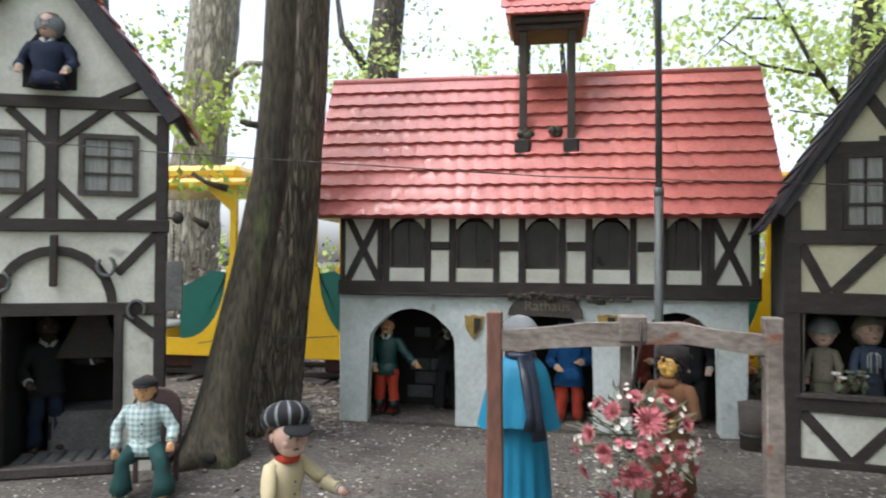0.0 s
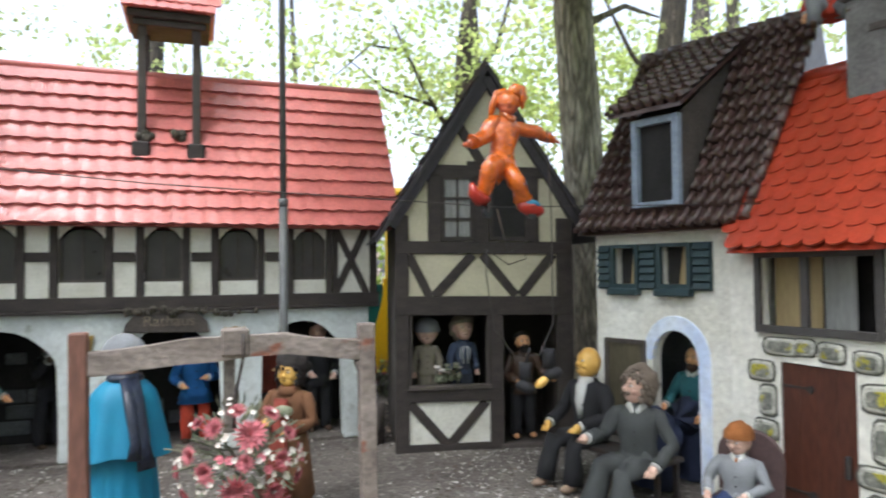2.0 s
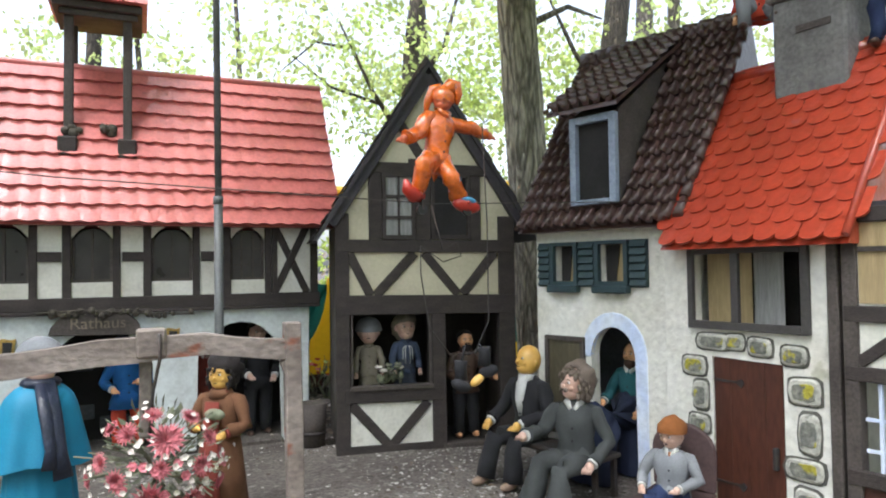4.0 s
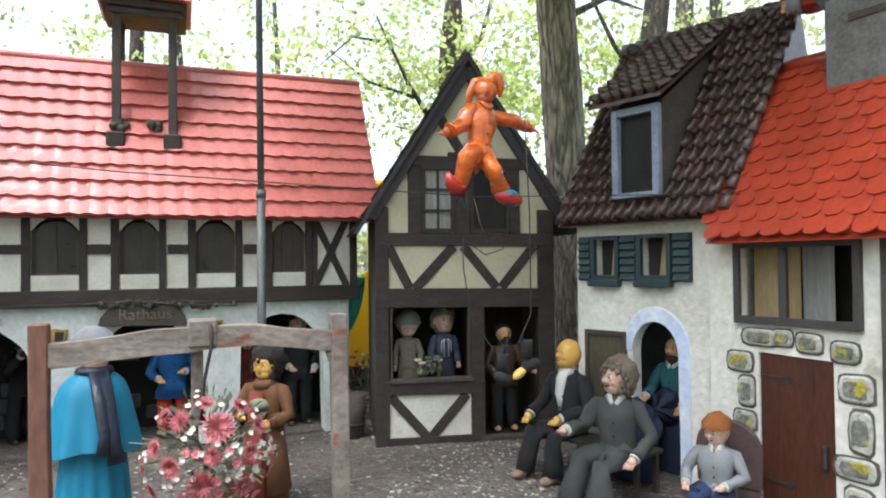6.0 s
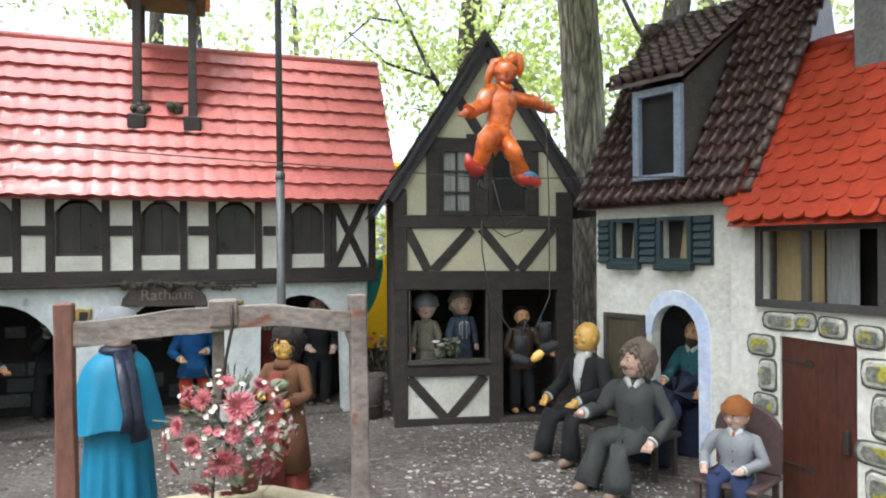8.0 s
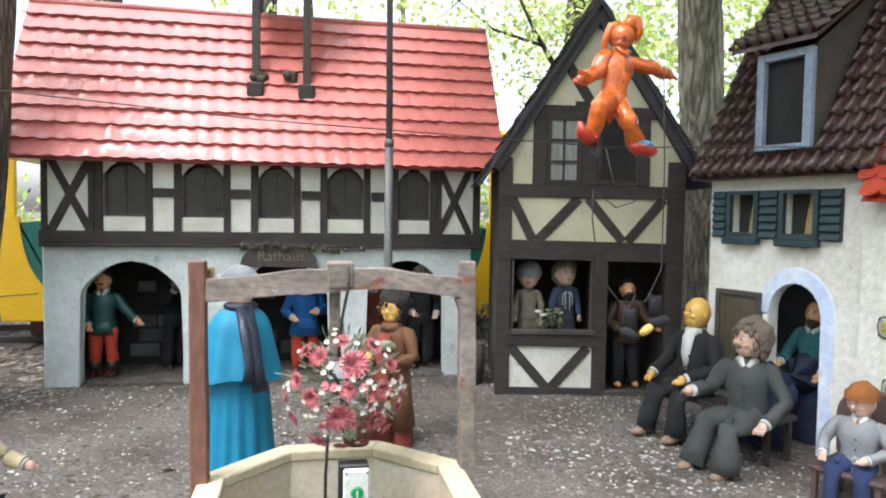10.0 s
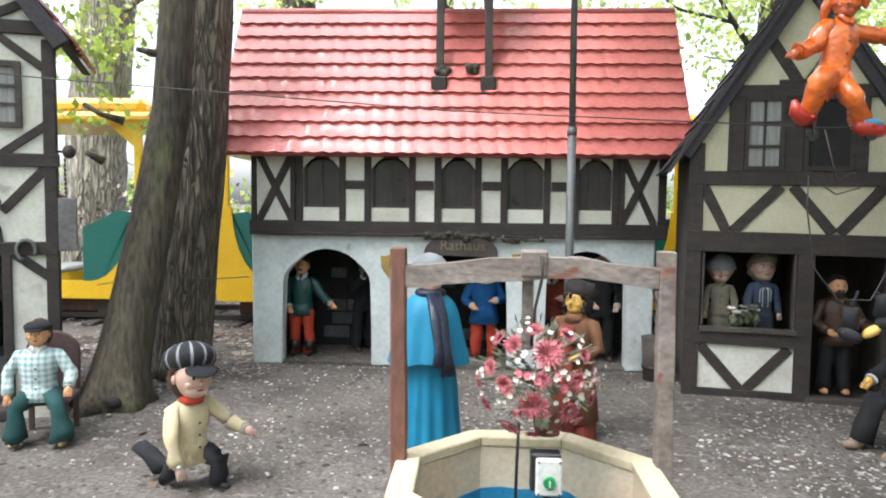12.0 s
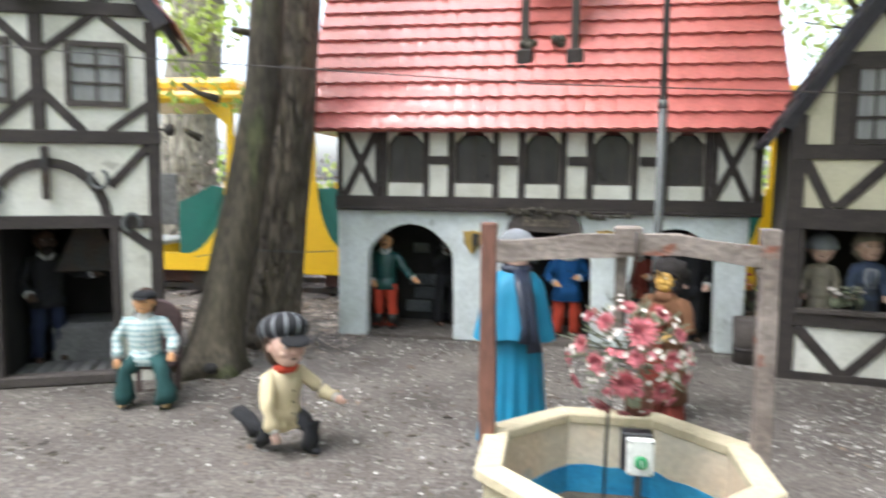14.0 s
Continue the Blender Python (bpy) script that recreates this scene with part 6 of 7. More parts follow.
doll("blond child doll in patterned blue-grey smock at the shop window", on(gab, 0.58, 0.27, 0.42, 10), 0.70, SKIN_PALE, C_TAN, cloth("smock_blue", (0.055, 0.075, 0.125)), C_DARKBLUE, hatm=C_TAN, hairdo="mop", collar=2, head=0.140, hip=0.30, long=0.05, do={"extra": lambda bm, H, hc, hr, sz, hz: [tube(bm, [(q * 0.03 * H, -0.097 * H, hz + (0.02 + 0.05 * abs(q)) * H), (q * 0.03 * H, -0.092 * H, sz - 0.06 * H), (q * 0.012 * H, -0.088 * H, sz - 0.03 * H)], 0.006 * H, 5, 6) for q in (-2, -1, 1, 2)]})
doll("bearded craftsman in dark leather with bare feet in the doorway", on(gab, 1.09, 0.20, 0.05, 4), 0.90, SKIN, HAIR_BLACK, C_LEATHER, C_BLACK, SKIN, do=("moustache", "beard"), collar=2, arms=(((0.07, -0.02, -0.15), (0.0, -0.12, -0.2)), ((0.08, -0.02, -0.15), (0.12, -0.12, -0.18))), head=0.08)
doll("bald laughing man in black suit seated on the bench", pose(3.20, 4.17, 0.0, 0, 0, -74), 1.12, SKIN_YELLOW, SKIN_YELLOW, C_BLACK, C_BLACK, SHOE_TAN, hairdo="bald", nod=-8, face=-12, hip=0.285, legs=SIT, arms=(((0.08, -0.03, -0.15), (0.07, -0.15, -0.22)), ((0.08, -0.04, -0.15), (0.0, -0.19, -0.2))), head=0.088, build=1.05, do={"extra": lambda bm, H, hc, hr, sz, hz: tube(bm, [(0, -0.084 * H, hz + 0.11 * H), (0, -0.092 * H, hz + 0.21 * H), (0, -0.070 * H, sz - 0.005 * H), (0, -0.035 * H, sz + 0.05 * H)], [(0.012 * H, 0.008 * H), (0.035 * H, 0.01 * H), (0.045 * H, 0.012 * H), (0.03 * H, 0.012 * H)], 8, 6)})
doll("bushy-haired moustached man in grey suit seated on the bench", pose(3.18, 3.58, 0.0, 0, 0, -52), 1.05, SKIN_PALE, HAIR_GREY, C_GREY, C_GREY, SHOE_TAN, hairdo="bushy", do=("moustache",), hip=0.26, legs=SIT, legturn=-26, face=-34, wide=1.3, arms=(((0.08, -0.05, -0.13), (0.12, -0.2, -0.13)), ((0.09, -0.03, -0.16), (0.03, -0.17, -0.25))), head=0.094, build=1.05)
doll("bearded doll in teal shirt and navy skirt inside the blue arch", on(whi, 0.635, 0.27, 0.0, -4), 0.94, SKIN, HAIR_BROWN, cloth("teal_shirt", (0.018, 0.10, 0.115)), C_NAVY, do={"beard": 1, "extra": lap}, long=0.05, arms=(((0.07, -0.03, -0.15), (0.06, -0.13, -0.2)), ((0.05, -0.02, -0.15), (0.0, -0.1, -0.24))), head=0.082)
doll("ginger boy in grey jacket and jeans seated on a small chair", pose(3.345, 2.92, -0.0, 0, 0, -60), 0.70, SKIN_PALE, HAIR_GINGER, C_GREYLIGHT, C_DENIM, C_WHITE, hairdo="bowl", face=-18, nod=16, hip=0.33, legs=(((0.03, -0.22, 0.01), (0.03, -0.25, -0.25)), ((0.03, -0.22, 0.01), (0.03, -0.2, -0.25))), arms=(((0.09, -0.04, -0.15), (0.05, -0.17, -0.21)), ((0.08, -0.04, -0.15), (-0.02, -0.18, -0.19))), head=0.105, build=1.2, do={"extra": lambda bm, H, hc, hr, sz, hz: tube(bm, [(0, -0.085 * H, hz + 0.2 * H), (0, -0.06 * H, sz + 0.02 * H)], 0.012 * H, 6, 1)})
doll("boy in plaid shirt and dark green trousers with black cap", pose(-2.07, 3.92, 0.0, 0, 0, 18), 0.80, SKIN, HAIR_BROWN, C_PLAID, C_GREEN, mat("shoe_straw", (0.5, 0.34, 0.16), None, 0.7, 9, 0.2), C_BLACK, hat="cap", hip=0.36, hairdo="long", legs=(((0.06, -0.15, -0.08), (0.07, -0.13, -0.31)), ((0.10, -0.16, -0.07), (0.13, -0.17, -0.31))), wide=1.6, limb=1.0, arms=(((0.08, 0.0, -0.14), (0.06, -0.08, -0.27)), ((0.10, -0.03, -0.13), (0.10, -0.12, -0.22))), head=0.088, build=1.15)
kneel = doll("kneeling boy in cream jacket and striped newsboy cap with red neckerchief", pose(-0.90, 3.32, 0.0, 0, 0, 60), 0.82, SKIN_PALE, HAIR_BROWN, C_CREAM, C_BLACK, C_BLACK, C_BLACK, hat="news", hairdo="long", face=-14, nod=6, hip=0.22, legs=(((0.02, 0.12, -0.15), (0.03, 0.37, -0.01)), ((0.05, -0.15, -0.04), (0.05, -0.12, -0.19))), arms=(((0.06, -0.06, -0.16), (0.04, -0.10, -0.30)), ((0.08, -0.10, -0.11), (0.10, -0.24, -0.15))), head=0.132, build=1.05, turn=(0, -0.12), do={"extra": lambda bm, H, hc, hr, sz, hz: (tube(bm, [(0, -0.02 * H, sz + 0.005 * H), (0, -0.02 * H, sz + 0.03 * H), (0, -0.01 * H, sz + 0.06 * H)], [0.07 * H, 0.082 * H, 0.06 * H], 14, 8), tube(bm, [(0, 0, hz + 0.12 * H), (0, 0, hz - 0.02 * H)], [(0.1 * H, 0.075 * H), (0.125 * H, 0.1 * H)], 14, 2))})
kneel.data.materials.append(C_RED)
kneel.data.materials.append(C_GREYLIGHT)
# leather brown as skin: the smithy's shade is put into his colour
doll("blacksmith doll in dark overalls holding a hammer", on(smi, -0.56, 0.52, 0.05, 25), 1.0, C_LEATHER, HAIR_BLACK, C_BLACK, C_NAVY, do=("beard",), arms=(((0.06, 0.0, -0.15), (0.03, -0.12, -0.22)), ((0.08, -0.05, -0.1), (0.16, -0.14, -0.1))))
doll("old woman doll in grey headscarf leaning from the gable", on(smi, -0.435, -0.05, 2.40, -5), 0.80, SKIN_PALE, HAIR_GREY, C_NAVY, C_NAVY, hatm=C_GREYLIGHT, hat="scarf", hip=0.30, legs=(((0.02, 0.0, -0.01), (0.02, 0.0, -0.02)),) * 2, head=0.105, arms=(((0.07, -0.03, -0.14), (0.05, -0.1, -0.2)),) * 2, build=1.2)
doll("chimney sweep doll in red jacket and grey trousers on the ridge", on(ora, 0.22, 0.66, 2.98, 20), 0.85, SKIN, HAIR_BLACK, C_RED, C_GREYLIGHT, hip=0.14, legs=(((0.04, -0.18, 0.1), (0.03, -0.16, -0.12)), ((0.02, -0.05, 0.0), (0.1, -0.2, -0.1))))
doll("doll in blue trousers standing behind the chimney", on(ora, 1.0, 0.62, 2.68, 10), 0.9, SKIN, HAIR_BLACK, C_BLUE, C_DENIM)

# jester on the wire
JX, JY, JZ = 2.06, 3.2, 1.765
jest = doll("glossy orange jester puppet riding the wire on little rollers", pose(JX, JY, JZ + 0.03, 0, 9, 12), 0.74, mat("vinyl_red_orange", (0.60, 0.13, 0.05), None, 0.35, 9, 0.1, coat=0.3), ORANGE_GLOSS, ORANGE_GLOSS, ORANGE_GLOSS, RED_GLOSS, ORANGE_GLOSS, hat="jester", collar=2, hip=0.315, head=0.082, build=0.92, limb=1.12, face=-30, nod=4,
     arms=(((0.06, 0.0, -0.13), (0.17, -0.03, -0.20)), ((0.13, -0.02, 0.005), (0.27, -0.04, -0.01))), legs=(((0.125, -0.12, -0.085), (0.075, 0.02, -0.265)), ((0.005, -0.14, -0.135), (0.165, -0.05, -0.255))),
     do={"extra": lambda bm, H, hc, hr, sz, hz: (tube(bm, [(-0.10 * H, -0.01 * H, 0.035 * H), (-0.17 * H, -0.03 * H, 0.028 * H), (-0.235 * H, -0.05 * H, 0.055 * H), (-0.262 * H, -0.055 * H, 0.115 * H)], [0.046 * H, 0.052 * H, 0.040 * H, 0.014 * H], 12, 4), ball(bm, (0.24 * H, -0.09 * H, 0.035 * H), (0.12 * H, 0.055 * H, 0.055 * H), 4, 12, 7), ball(bm, (0.235 * H, -0.10 * H, 0.062 * H), (0.08 * H, 0.045 * H, 0.035 * H), 8, 10, 6), [petal(bm, Vector((math.cos(a) * 0.11 * H, math.sin(a) * 0.085 * H, hz - 0.01 * H)), Vector((math.cos(a) * 0.3, math.sin(a) * 0.3, -1)).normalized(), Vector((math.cos(a), math.sin(a), 0)), 0.12 * H, 0.03 * H, 2) for a in [0.52 * q for q in range(12)]])})
jest.data.materials.append(BLUE_GLOSS)
for dx in (-0.065, 0.185):
    rol = thing("roller", pose(JX + dx, JY - 0.04, JZ), "small dark roller on the wire under the puppet's shoe", "roller", group="rollers under the jester")
    quick("wheel", rol, BLACK_PLASTIC, tube, [(0, -0.012, 0.0), (0, 0.012, 0.0)], 0.026, 10)
    quick("fork", rol, IRON, box, -0.006, 0.006, -0.02, 0.02, 0.0, 0.05)


def strand(name, pts, r, label, material=IRON):
    bm = bmesh.new()
    tube(bm, pts, r, 5)
    return tagged(part(name, bm, material), label, "cable")


strand("wire", [(-3.6, 3.16, 2.20), (-1.5, 3.16, 2.00), (0.4, 3.16, 1.86), (JX, 3.16, 1.795), (3.9, 3.16, 1.86)], 0.003, "thin dark steel wire stretched across the square")
loop = [(JX + 0.26, 3.12, 2.20), (JX + 0.27, 3.1, 1.7), (JX + 0.27, 3.1, 1.2), (JX + 0.19, 3.1, 1.04), (JX + 0.05, 3.1, 1.04), (JX - 0.06, 3.1, 1.18), (JX - 0.10, 3.1, 1.44), (JX - 0.10, 3.1, 1.58), (JX + 0.02, 3.1, 1.50), (JX + 0.12, 3.1, 1.53), (JX + 0.10, 3.1, 1.60), (JX + 0.02, 3.1, 1.56), (JX - 0.04, 3.1, 1.78)]
strand("cord", loop, 0.0035, "looped grey cord hanging from the puppet")
gl = thing("counterweight", pose(JX + 0.17, 3.1, 0.95), "dangling pair of dark boots with a yellow hand", "weight")
for dx, dz, rot in ((-0.06, -0.03, 25), (0.07, 0.03, -15)):
    bm = bmesh.new()
    ball(bm, (dx * 1.2, -0.02, dz - 0.035), (0.055, 0.038, 0.03), tilt=Euler((0, radians(rot), 0)))
    tube(bm, [(dx, 0, dz - 0.01), (dx * 1.05, 0, dz + 0.05), (dx * 1.0, 0, dz + 0.085)], [0.034, 0.03, 0.034], 10)
    tube(bm, [(dx, 0, dz + 0.07), (dx * 0.6, 0, 0.13)], 0.006, 5)
    part("boot", bm, C_BLACK, gl)
bm = bmesh.new()
ball(bm, (0.02, -0.02, -0.045), (0.045, 0.025, 0.022), tilt=Euler((0, radians(-35), 0)))
part("hand", bm, SKIN_YELLOW, gl)
strand("tree_wire", [(-2.06, 4.55, 0.86), (-1.9, 4.9, 0.88), (-1.5, 5.32, 0.83), (-1.42, 5.75, 0.80)], 0.004, "thin pale wire tied round the trunks", STEEL)


# ---- chairs and bench ----
def chair(label, m, w, seat, back, material):
    ob = thing("chair", m, label, "chair")
    quick("seat", ob, material, box, -w / 2, w / 2, -w / 2, w / 2, seat - 0.025, seat, bevel=0.008)
    bm = bmesh.new()
    prism(bm, [(-w * 0.5, seat + 0.001)] + [(w * 0.5, seat + 0.001)] + arch_pts(-w * 0.52, w * 0.52, back - w * 0.45, back, 10), w * 0.42, w * 0.52)
    part("backrest", bm, material, ob, bevel=0.01)
    for sx in (-1, 1):
        for sy in (-1, 1):
            quick("leg", ob, material, box, sx * w * 0.42 - 0.014, sx * w * 0.42 + 0.014, sy * w * 0.42 - 0.014, sy * w * 0.42 + 0.014, 0.0, seat - 0.025)
    return ob


MAUVE = mat("chair_mauve_brown", (0.085, 0.05, 0.048), (0.06, 0.036, 0.036), 0.7, 6, 0.3)
chair("small round-backed mauve-brown chair under the ginger boy", pose(3.36, 2.935, 0, 0, 0, -64), 0.35, 0.21, 0.58, MAUVE)
chair("small round-backed brown chair beside the smithy", pose(-2.08, 4.01, 0, 0, 0, 18), 0.30, 0.245, 0.62, MAUVE)
bench = thing("bench", pose(3.20, 3.95, 0, 0, 0, -70.4), "dark low bench along the white wall", "bench")
quick("seat", bench, IRON, box, -0.50, 0.47, -0.08, 0.16, 0.25, 0.28, bevel=0.006)
for x in (-0.45, 0.0, 0.43):
    for y in (-0.08, 0.13):
        quick("leg", bench, IRON, box, x - 0.015, x + 0.015, y - 0.015, y + 0.015, 0.0, 0.25)


# ---- train ----
def train_car(x0, x1, label):
    car = thing("train_car", pose(0, 7.7, 0), label, "train", group="cars of the park train")
    body = part("chassis", bmesh.new(), RUST, car, "rusty red-brown underframe")
    quick("underframe", body, RUST, box, x0 + 0.25, x1 - 0.25, 0.15, 1.05, 0.12, 0.29, bevel=0.02)
    for cx in (x0 + 0.6, x1 - 0.6):
        for y in (0.12, 1.02):
            quick("wheel", body, IRON, tube, [(cx, y, 0.16), (cx, y + 0.06, 0.16)], 0.13, 14)
    for y0, y1 in ((0.0, 0.06), (1.14, 1.20)):
        bm = bmesh.new()
        n = 8
        left = [(x0 + 0.22 + 0.50 * (1 - math.cos(math.pi / 2 * i / n)), 1.38 - 0.88 * math.sin(math.pi / 2 * i / n)) for i in range(n + 1)]
        right = [(x1 - 0.22 - 0.50 * (1 - math.cos(math.pi / 2 * i / n)), 1.38 - 0.88 * math.sin(math.pi / 2 * i / n)) for i in range(n, -1, -1)]
        prism(bm, [(x0 + 0.05, 0.29), (x1 - 0.05, 0.29), (x1, 0.5), (x1 - 0.06, 1.38)] + right[::-1][:1] + right[::-1][1:] + left[::-1] + [(x0 + 0.06, 1.38), (x0, 0.5)], y0, y1)
        part("side_panel", bm, YELLOW, car, "glossy yellow side with swept ends", bevel=0.008)
        for sgn, xe in ((1, x0 + 0.20), (-1, x1 - 0.20)):
            pts = [(xe, 1.30)] + [(xe + sgn * 0.50 * (1 - math.cos(math.pi / 2 * i / n)), 1.36 - 0.86 * math.sin(math.pi / 2 * i / n)) for i in range(n + 1)] + [(xe + sgn * 0.62, 0.50), (xe + sgn * 0.62, 1.12), (xe + sgn * 0.40, 1.22), (xe + sgn * 0.2, 1.33)]
            bm = bmesh.new()
            prism(bm, pts[::-1] if sgn > 0 else pts, y0 + 0.015, y1 - 0.012)
            part("seat_panel", bm, GREEN, car, "dark green seat side")
        for xp in (x0 + 0.10, x1 - 0.19):
            quick("pillar", car, YELLOW, box, xp, xp + 0.09, y0 - 0.002, y1 + 0.002, 1.30, 2.32, bevel=0.01)
            s = 1 if xp < (x0 + x1) / 2 else -1
            xa = xp + (0.09 if s > 0 else 0.0)
            quick("gusset", car, YELLOW, prism, [(xa, 2.05), (xa + s * 0.28, 2.30), (xa, 2.30)][::s], y0 + 0.01, y1 - 0.01)
    for cx in (x0 + 0.45, x1 - 0.45, (x0 + x1) / 2):
        quick("seat", car, WHITE_PLASTIC, box, cx - 0.2, cx + 0.2, 0.08, 1.12, 0.55, 0.62, bevel=0.02)
    quick("floor", car, IRON, box, x0 + 0.1, x1 - 0.1, 0.062, 1.138, 0.30, 0.34)
    bm = bmesh.new()
    box(bm, x0 - 0.12, x1 + 0.12, -0.10, 1.30, 2.30, 2.44)
    part("roof_edge", bm, YELLOW, car, bevel=0.05)
    bm = bmesh.new()
    box(bm, x0 + 0.1, x1 - 0.1, 0.06, 1.14, 2.42, 2.62)
    part("roof_top", bm, YELLOW, car, "raised yellow roof with fallen leaves", bevel=0.07)
    return car


train_car(-6.15, -3.22, "yellow and green open park train carriage")
train_car(-2.50, 0.05, "yellow and green open park train carriage behind the town hall")
train_car(0.40, 2.88, "yellow and green open park train carriage beside the gable")
train_car(3.25, 5.80, "yellow and green open park train carriage behind the trees")
for x in (-2.86, 0.225, 3.065):
    cp = thing("coupling", pose(x, 8.3, 0.42), "red coupling between two carriages", "coupling", group="train couplings")
    quick("rod", cp, RED_GLOSS, tube, [(-0.16, 0, 0), (0.16, 0, 0)], 0.035, 8)
    quick("buffer", cp, RED_GLOSS, tube, [(-0.08, 0, 0), (0.08, 0, 0)], 0.08, 10)
for y in (7.9, 8.7):
    rail = tagged(quick("rail", None, IRON, box, -16, 16, y - 0.03, y + 0.03, 0.04, 0.11, bevel=0.008), "dark steel rail of the park railway", "rail", group="rails")
for k in range(50):
    if k == 0:
        sl = thing("sleeper", pose(-14, 8.3, 0.0), "dark wooden railway sleeper", "sleeper", group="sleepers")
        quick("block", sl, TIMBER_GREY, box, -0.08, 0.08, -0.7, 0.7, -0.02, 0.04, bevel=0.01)
    else:
        copy_thing(sl, pose(-14 + 0.56 * k, 8.3, 0.0, 0, 0, rng.uniform(-2, 2)))


# small plants
def posy(name, m, label, n, r, petals, hgt):
    ob = thing(name, m, label, "plant")
    bm = bmesh.new()
    for k in range(n * 3):
        a = rng.uniform(0, 6.28)
        d = Vector((math.cos(a) * 0.5, math.sin(a) * 0.5, 1)).normalized()
        petal(bm, Vector((rng.uniform(-r, r), rng.uniform(-r, r) * 0.5, rng.uniform(0, hgt * 0.6))), d, Vector((math.sin(a), -math.cos(a), 0.3)).normalized(), hgt * 0.4, 0.02)
    part("foliage", bm, STEM, ob)
    for k in range(n):
        c = Vector((rng.uniform(-r, r), rng.uniform(-r, r) * 0.5, hgt * rng.uniform(0.5, 1.0)))
        bm = bmesh.new()
        for q in range(7):
            b = q * 0.9
            petal(bm, c, Vector((math.cos(b), math.sin(b) - 0.4, 0.7)).normalized(), Vector((0, -0.3, 1)).normalized(), 0.045, 0.018)
        part("blossom", bm, petals[k % len(petals)], ob)
    return ob


posy("dried_posy", on(gab, 0.42, 0.12, 0.52), "small posy of dried grey flowers on the shop sill", 12, 0.10, [WHITE_P, STEM], 0.16)
posy("flower_tub", pose(2.62, 7.45, 0.0), "red and yellow-green flowers beside the train", 16, 0.22, [RED_GLOSS, ROSE, LEAF_YELLOW], 0.55)
posy("flower_tub", pose(-2.75, 7.5, 0.0), "red flowers beside the railway", 8, 0.25, [RED_GLOSS, WHITE_P], 0.42)


# ---- trees ----
nrng = np.random.default_rng(11)


def leaf_mesh(name, centres, spread, per, size, material, flat=0.7):
    """Many small folded leaves scattered round the centres."""
    n = len(centres) * per
    c = np.repeat(np.asarray(centres, float), per, 0) + nrng.normal(0, 1, (n, 3)) * np.asarray(spread) * np.array([1, 1, flat])
    d = nrng.normal(0, 1, (n, 3)) + np.array([0, 0, -0.4])
    d /= np.linalg.norm(d, axis=1)[:, None]
    u = np.cross(d, nrng.normal(0, 1, (n, 3)))
    u /= np.linalg.norm(u, axis=1)[:, None]
    w = np.cross(u, d)
    s = size * nrng.uniform(0.6, 1.35, (n, 1))
    v = np.stack([c - d * s * 0.5, c + u * s * 0.33 + w * s * 0.08, c + d * s * 0.5, c - u * s * 0.33 + w * s * 0.08], 1).reshape(-1, 3)
    k = np.arange(n)[:, None] * 4
    f = np.concatenate([k + [0, 1, 2], k + [0, 2, 3]])
    m = bpy.data.meshes.new(name)
    m.from_pydata(v.tolist(), [], f.tolist())
    m.materials.append(material)
    return m


def bark_mesh(pts, rads, seg, material, ridges=0.06, flare=0.0):
    """A trunk with grooved bark, its foot flared."""
    bm = bmesh.new()
    pts = [Vector(p) for p in pts]
    path, rr = [], []
    for i in range(len(pts) - 1):
        k = max(2, int((pts[i + 1] - pts[i]).length / 0.12))
        for j in range(k):
            path.append(pts[i].lerp(pts[i + 1], j / k))
            rr.append(rads[i] + (rads[i + 1] - rads[i]) * j / k)
    path.append(pts[-1])
    rr.append(rads[-1])
    z0 = path[0].z
    rr = [r * (1 + flare * math.exp(-(p.z - z0) / 0.16)) for p, r in zip(path, rr)]
    rings = tube(bm, [tuple(p) for p in path], rr, seg)
    for p, r, ring in zip(path, rr, rings):
        for k, v in enumerate(ring):
            o = v.co - p
            a = k / seg * 2 * math.pi
            g = noise.noise(Vector((math.cos(a) * 6.5, math.sin(a) * 6.5, v.co.z * 1.1 + p.x))) + 0.5 * noise.noise(Vector((math.cos(a) * 15, math.sin(a) * 15, v.co.z * 2.5)))
            root = flare * 0.35 * math.exp(-(p.z - z0) / 0.12) * math.cos(5 * a + p.x)
            v.co = p + o * (1 + ridges * g + root)
    return bm


def tree(label, trunk, rads, material, limbs=(), clusters=(), seg=24, leaf=LEAF, per=40, size=0.12, spread=0.45, flare=0.0, ridges=0.06):
    ob = thing("tree", pose(*trunk[0]), label, "tree")
    base = Vector(trunk[0])
    part("trunk", bark_mesh([Vector(p) - base for p in trunk], rads, seg, material, ridges, flare), material, ob)
    for pts, r in limbs:
        bm = bmesh.new()
        n = len(pts)
        tube(bm, [tuple(Vector(p) - base) for p in pts], [r * (1 - 0.75 * i / (n - 1)) for i in range(n)], 7)
        part("limb", bm, material, ob)
    if len(clusters):
        cr = new("crown", leaf_mesh("crown", [Vector(c) - base for c in clusters], spread, per, size, leaf))
        cr.parent = ob
    return ob


tree("dark mossy tree trunk with a flared foot and hollow", [(-2.02, 4.66, -0.05), (-1.99, 4.70, 0.25), (-1.82, 4.85, 1.3), (-1.71, 4.95, 2.1), (-1.67, 5.0, 3.0), (-1.60, 5.1, 7.0)], [0.20, 0.178, 0.148, 0.132, 0.122, 0.11], BARK_MOSS, flare=0.55, seg=40, ridges=0.045)
tree("grey deeply grooved trunk standing close behind another", [(-1.94, 5.52, -0.05), (-1.89, 5.55, 0.5), (-1.76, 5.6, 1.8), (-1.69, 5.65, 3.0), (-1.60, 5.7, 7.0)], [0.235, 0.225, 0.195, 0.18, 0.15], BARK_BROWN, flare=0.15, seg=40, ridges=0.09)


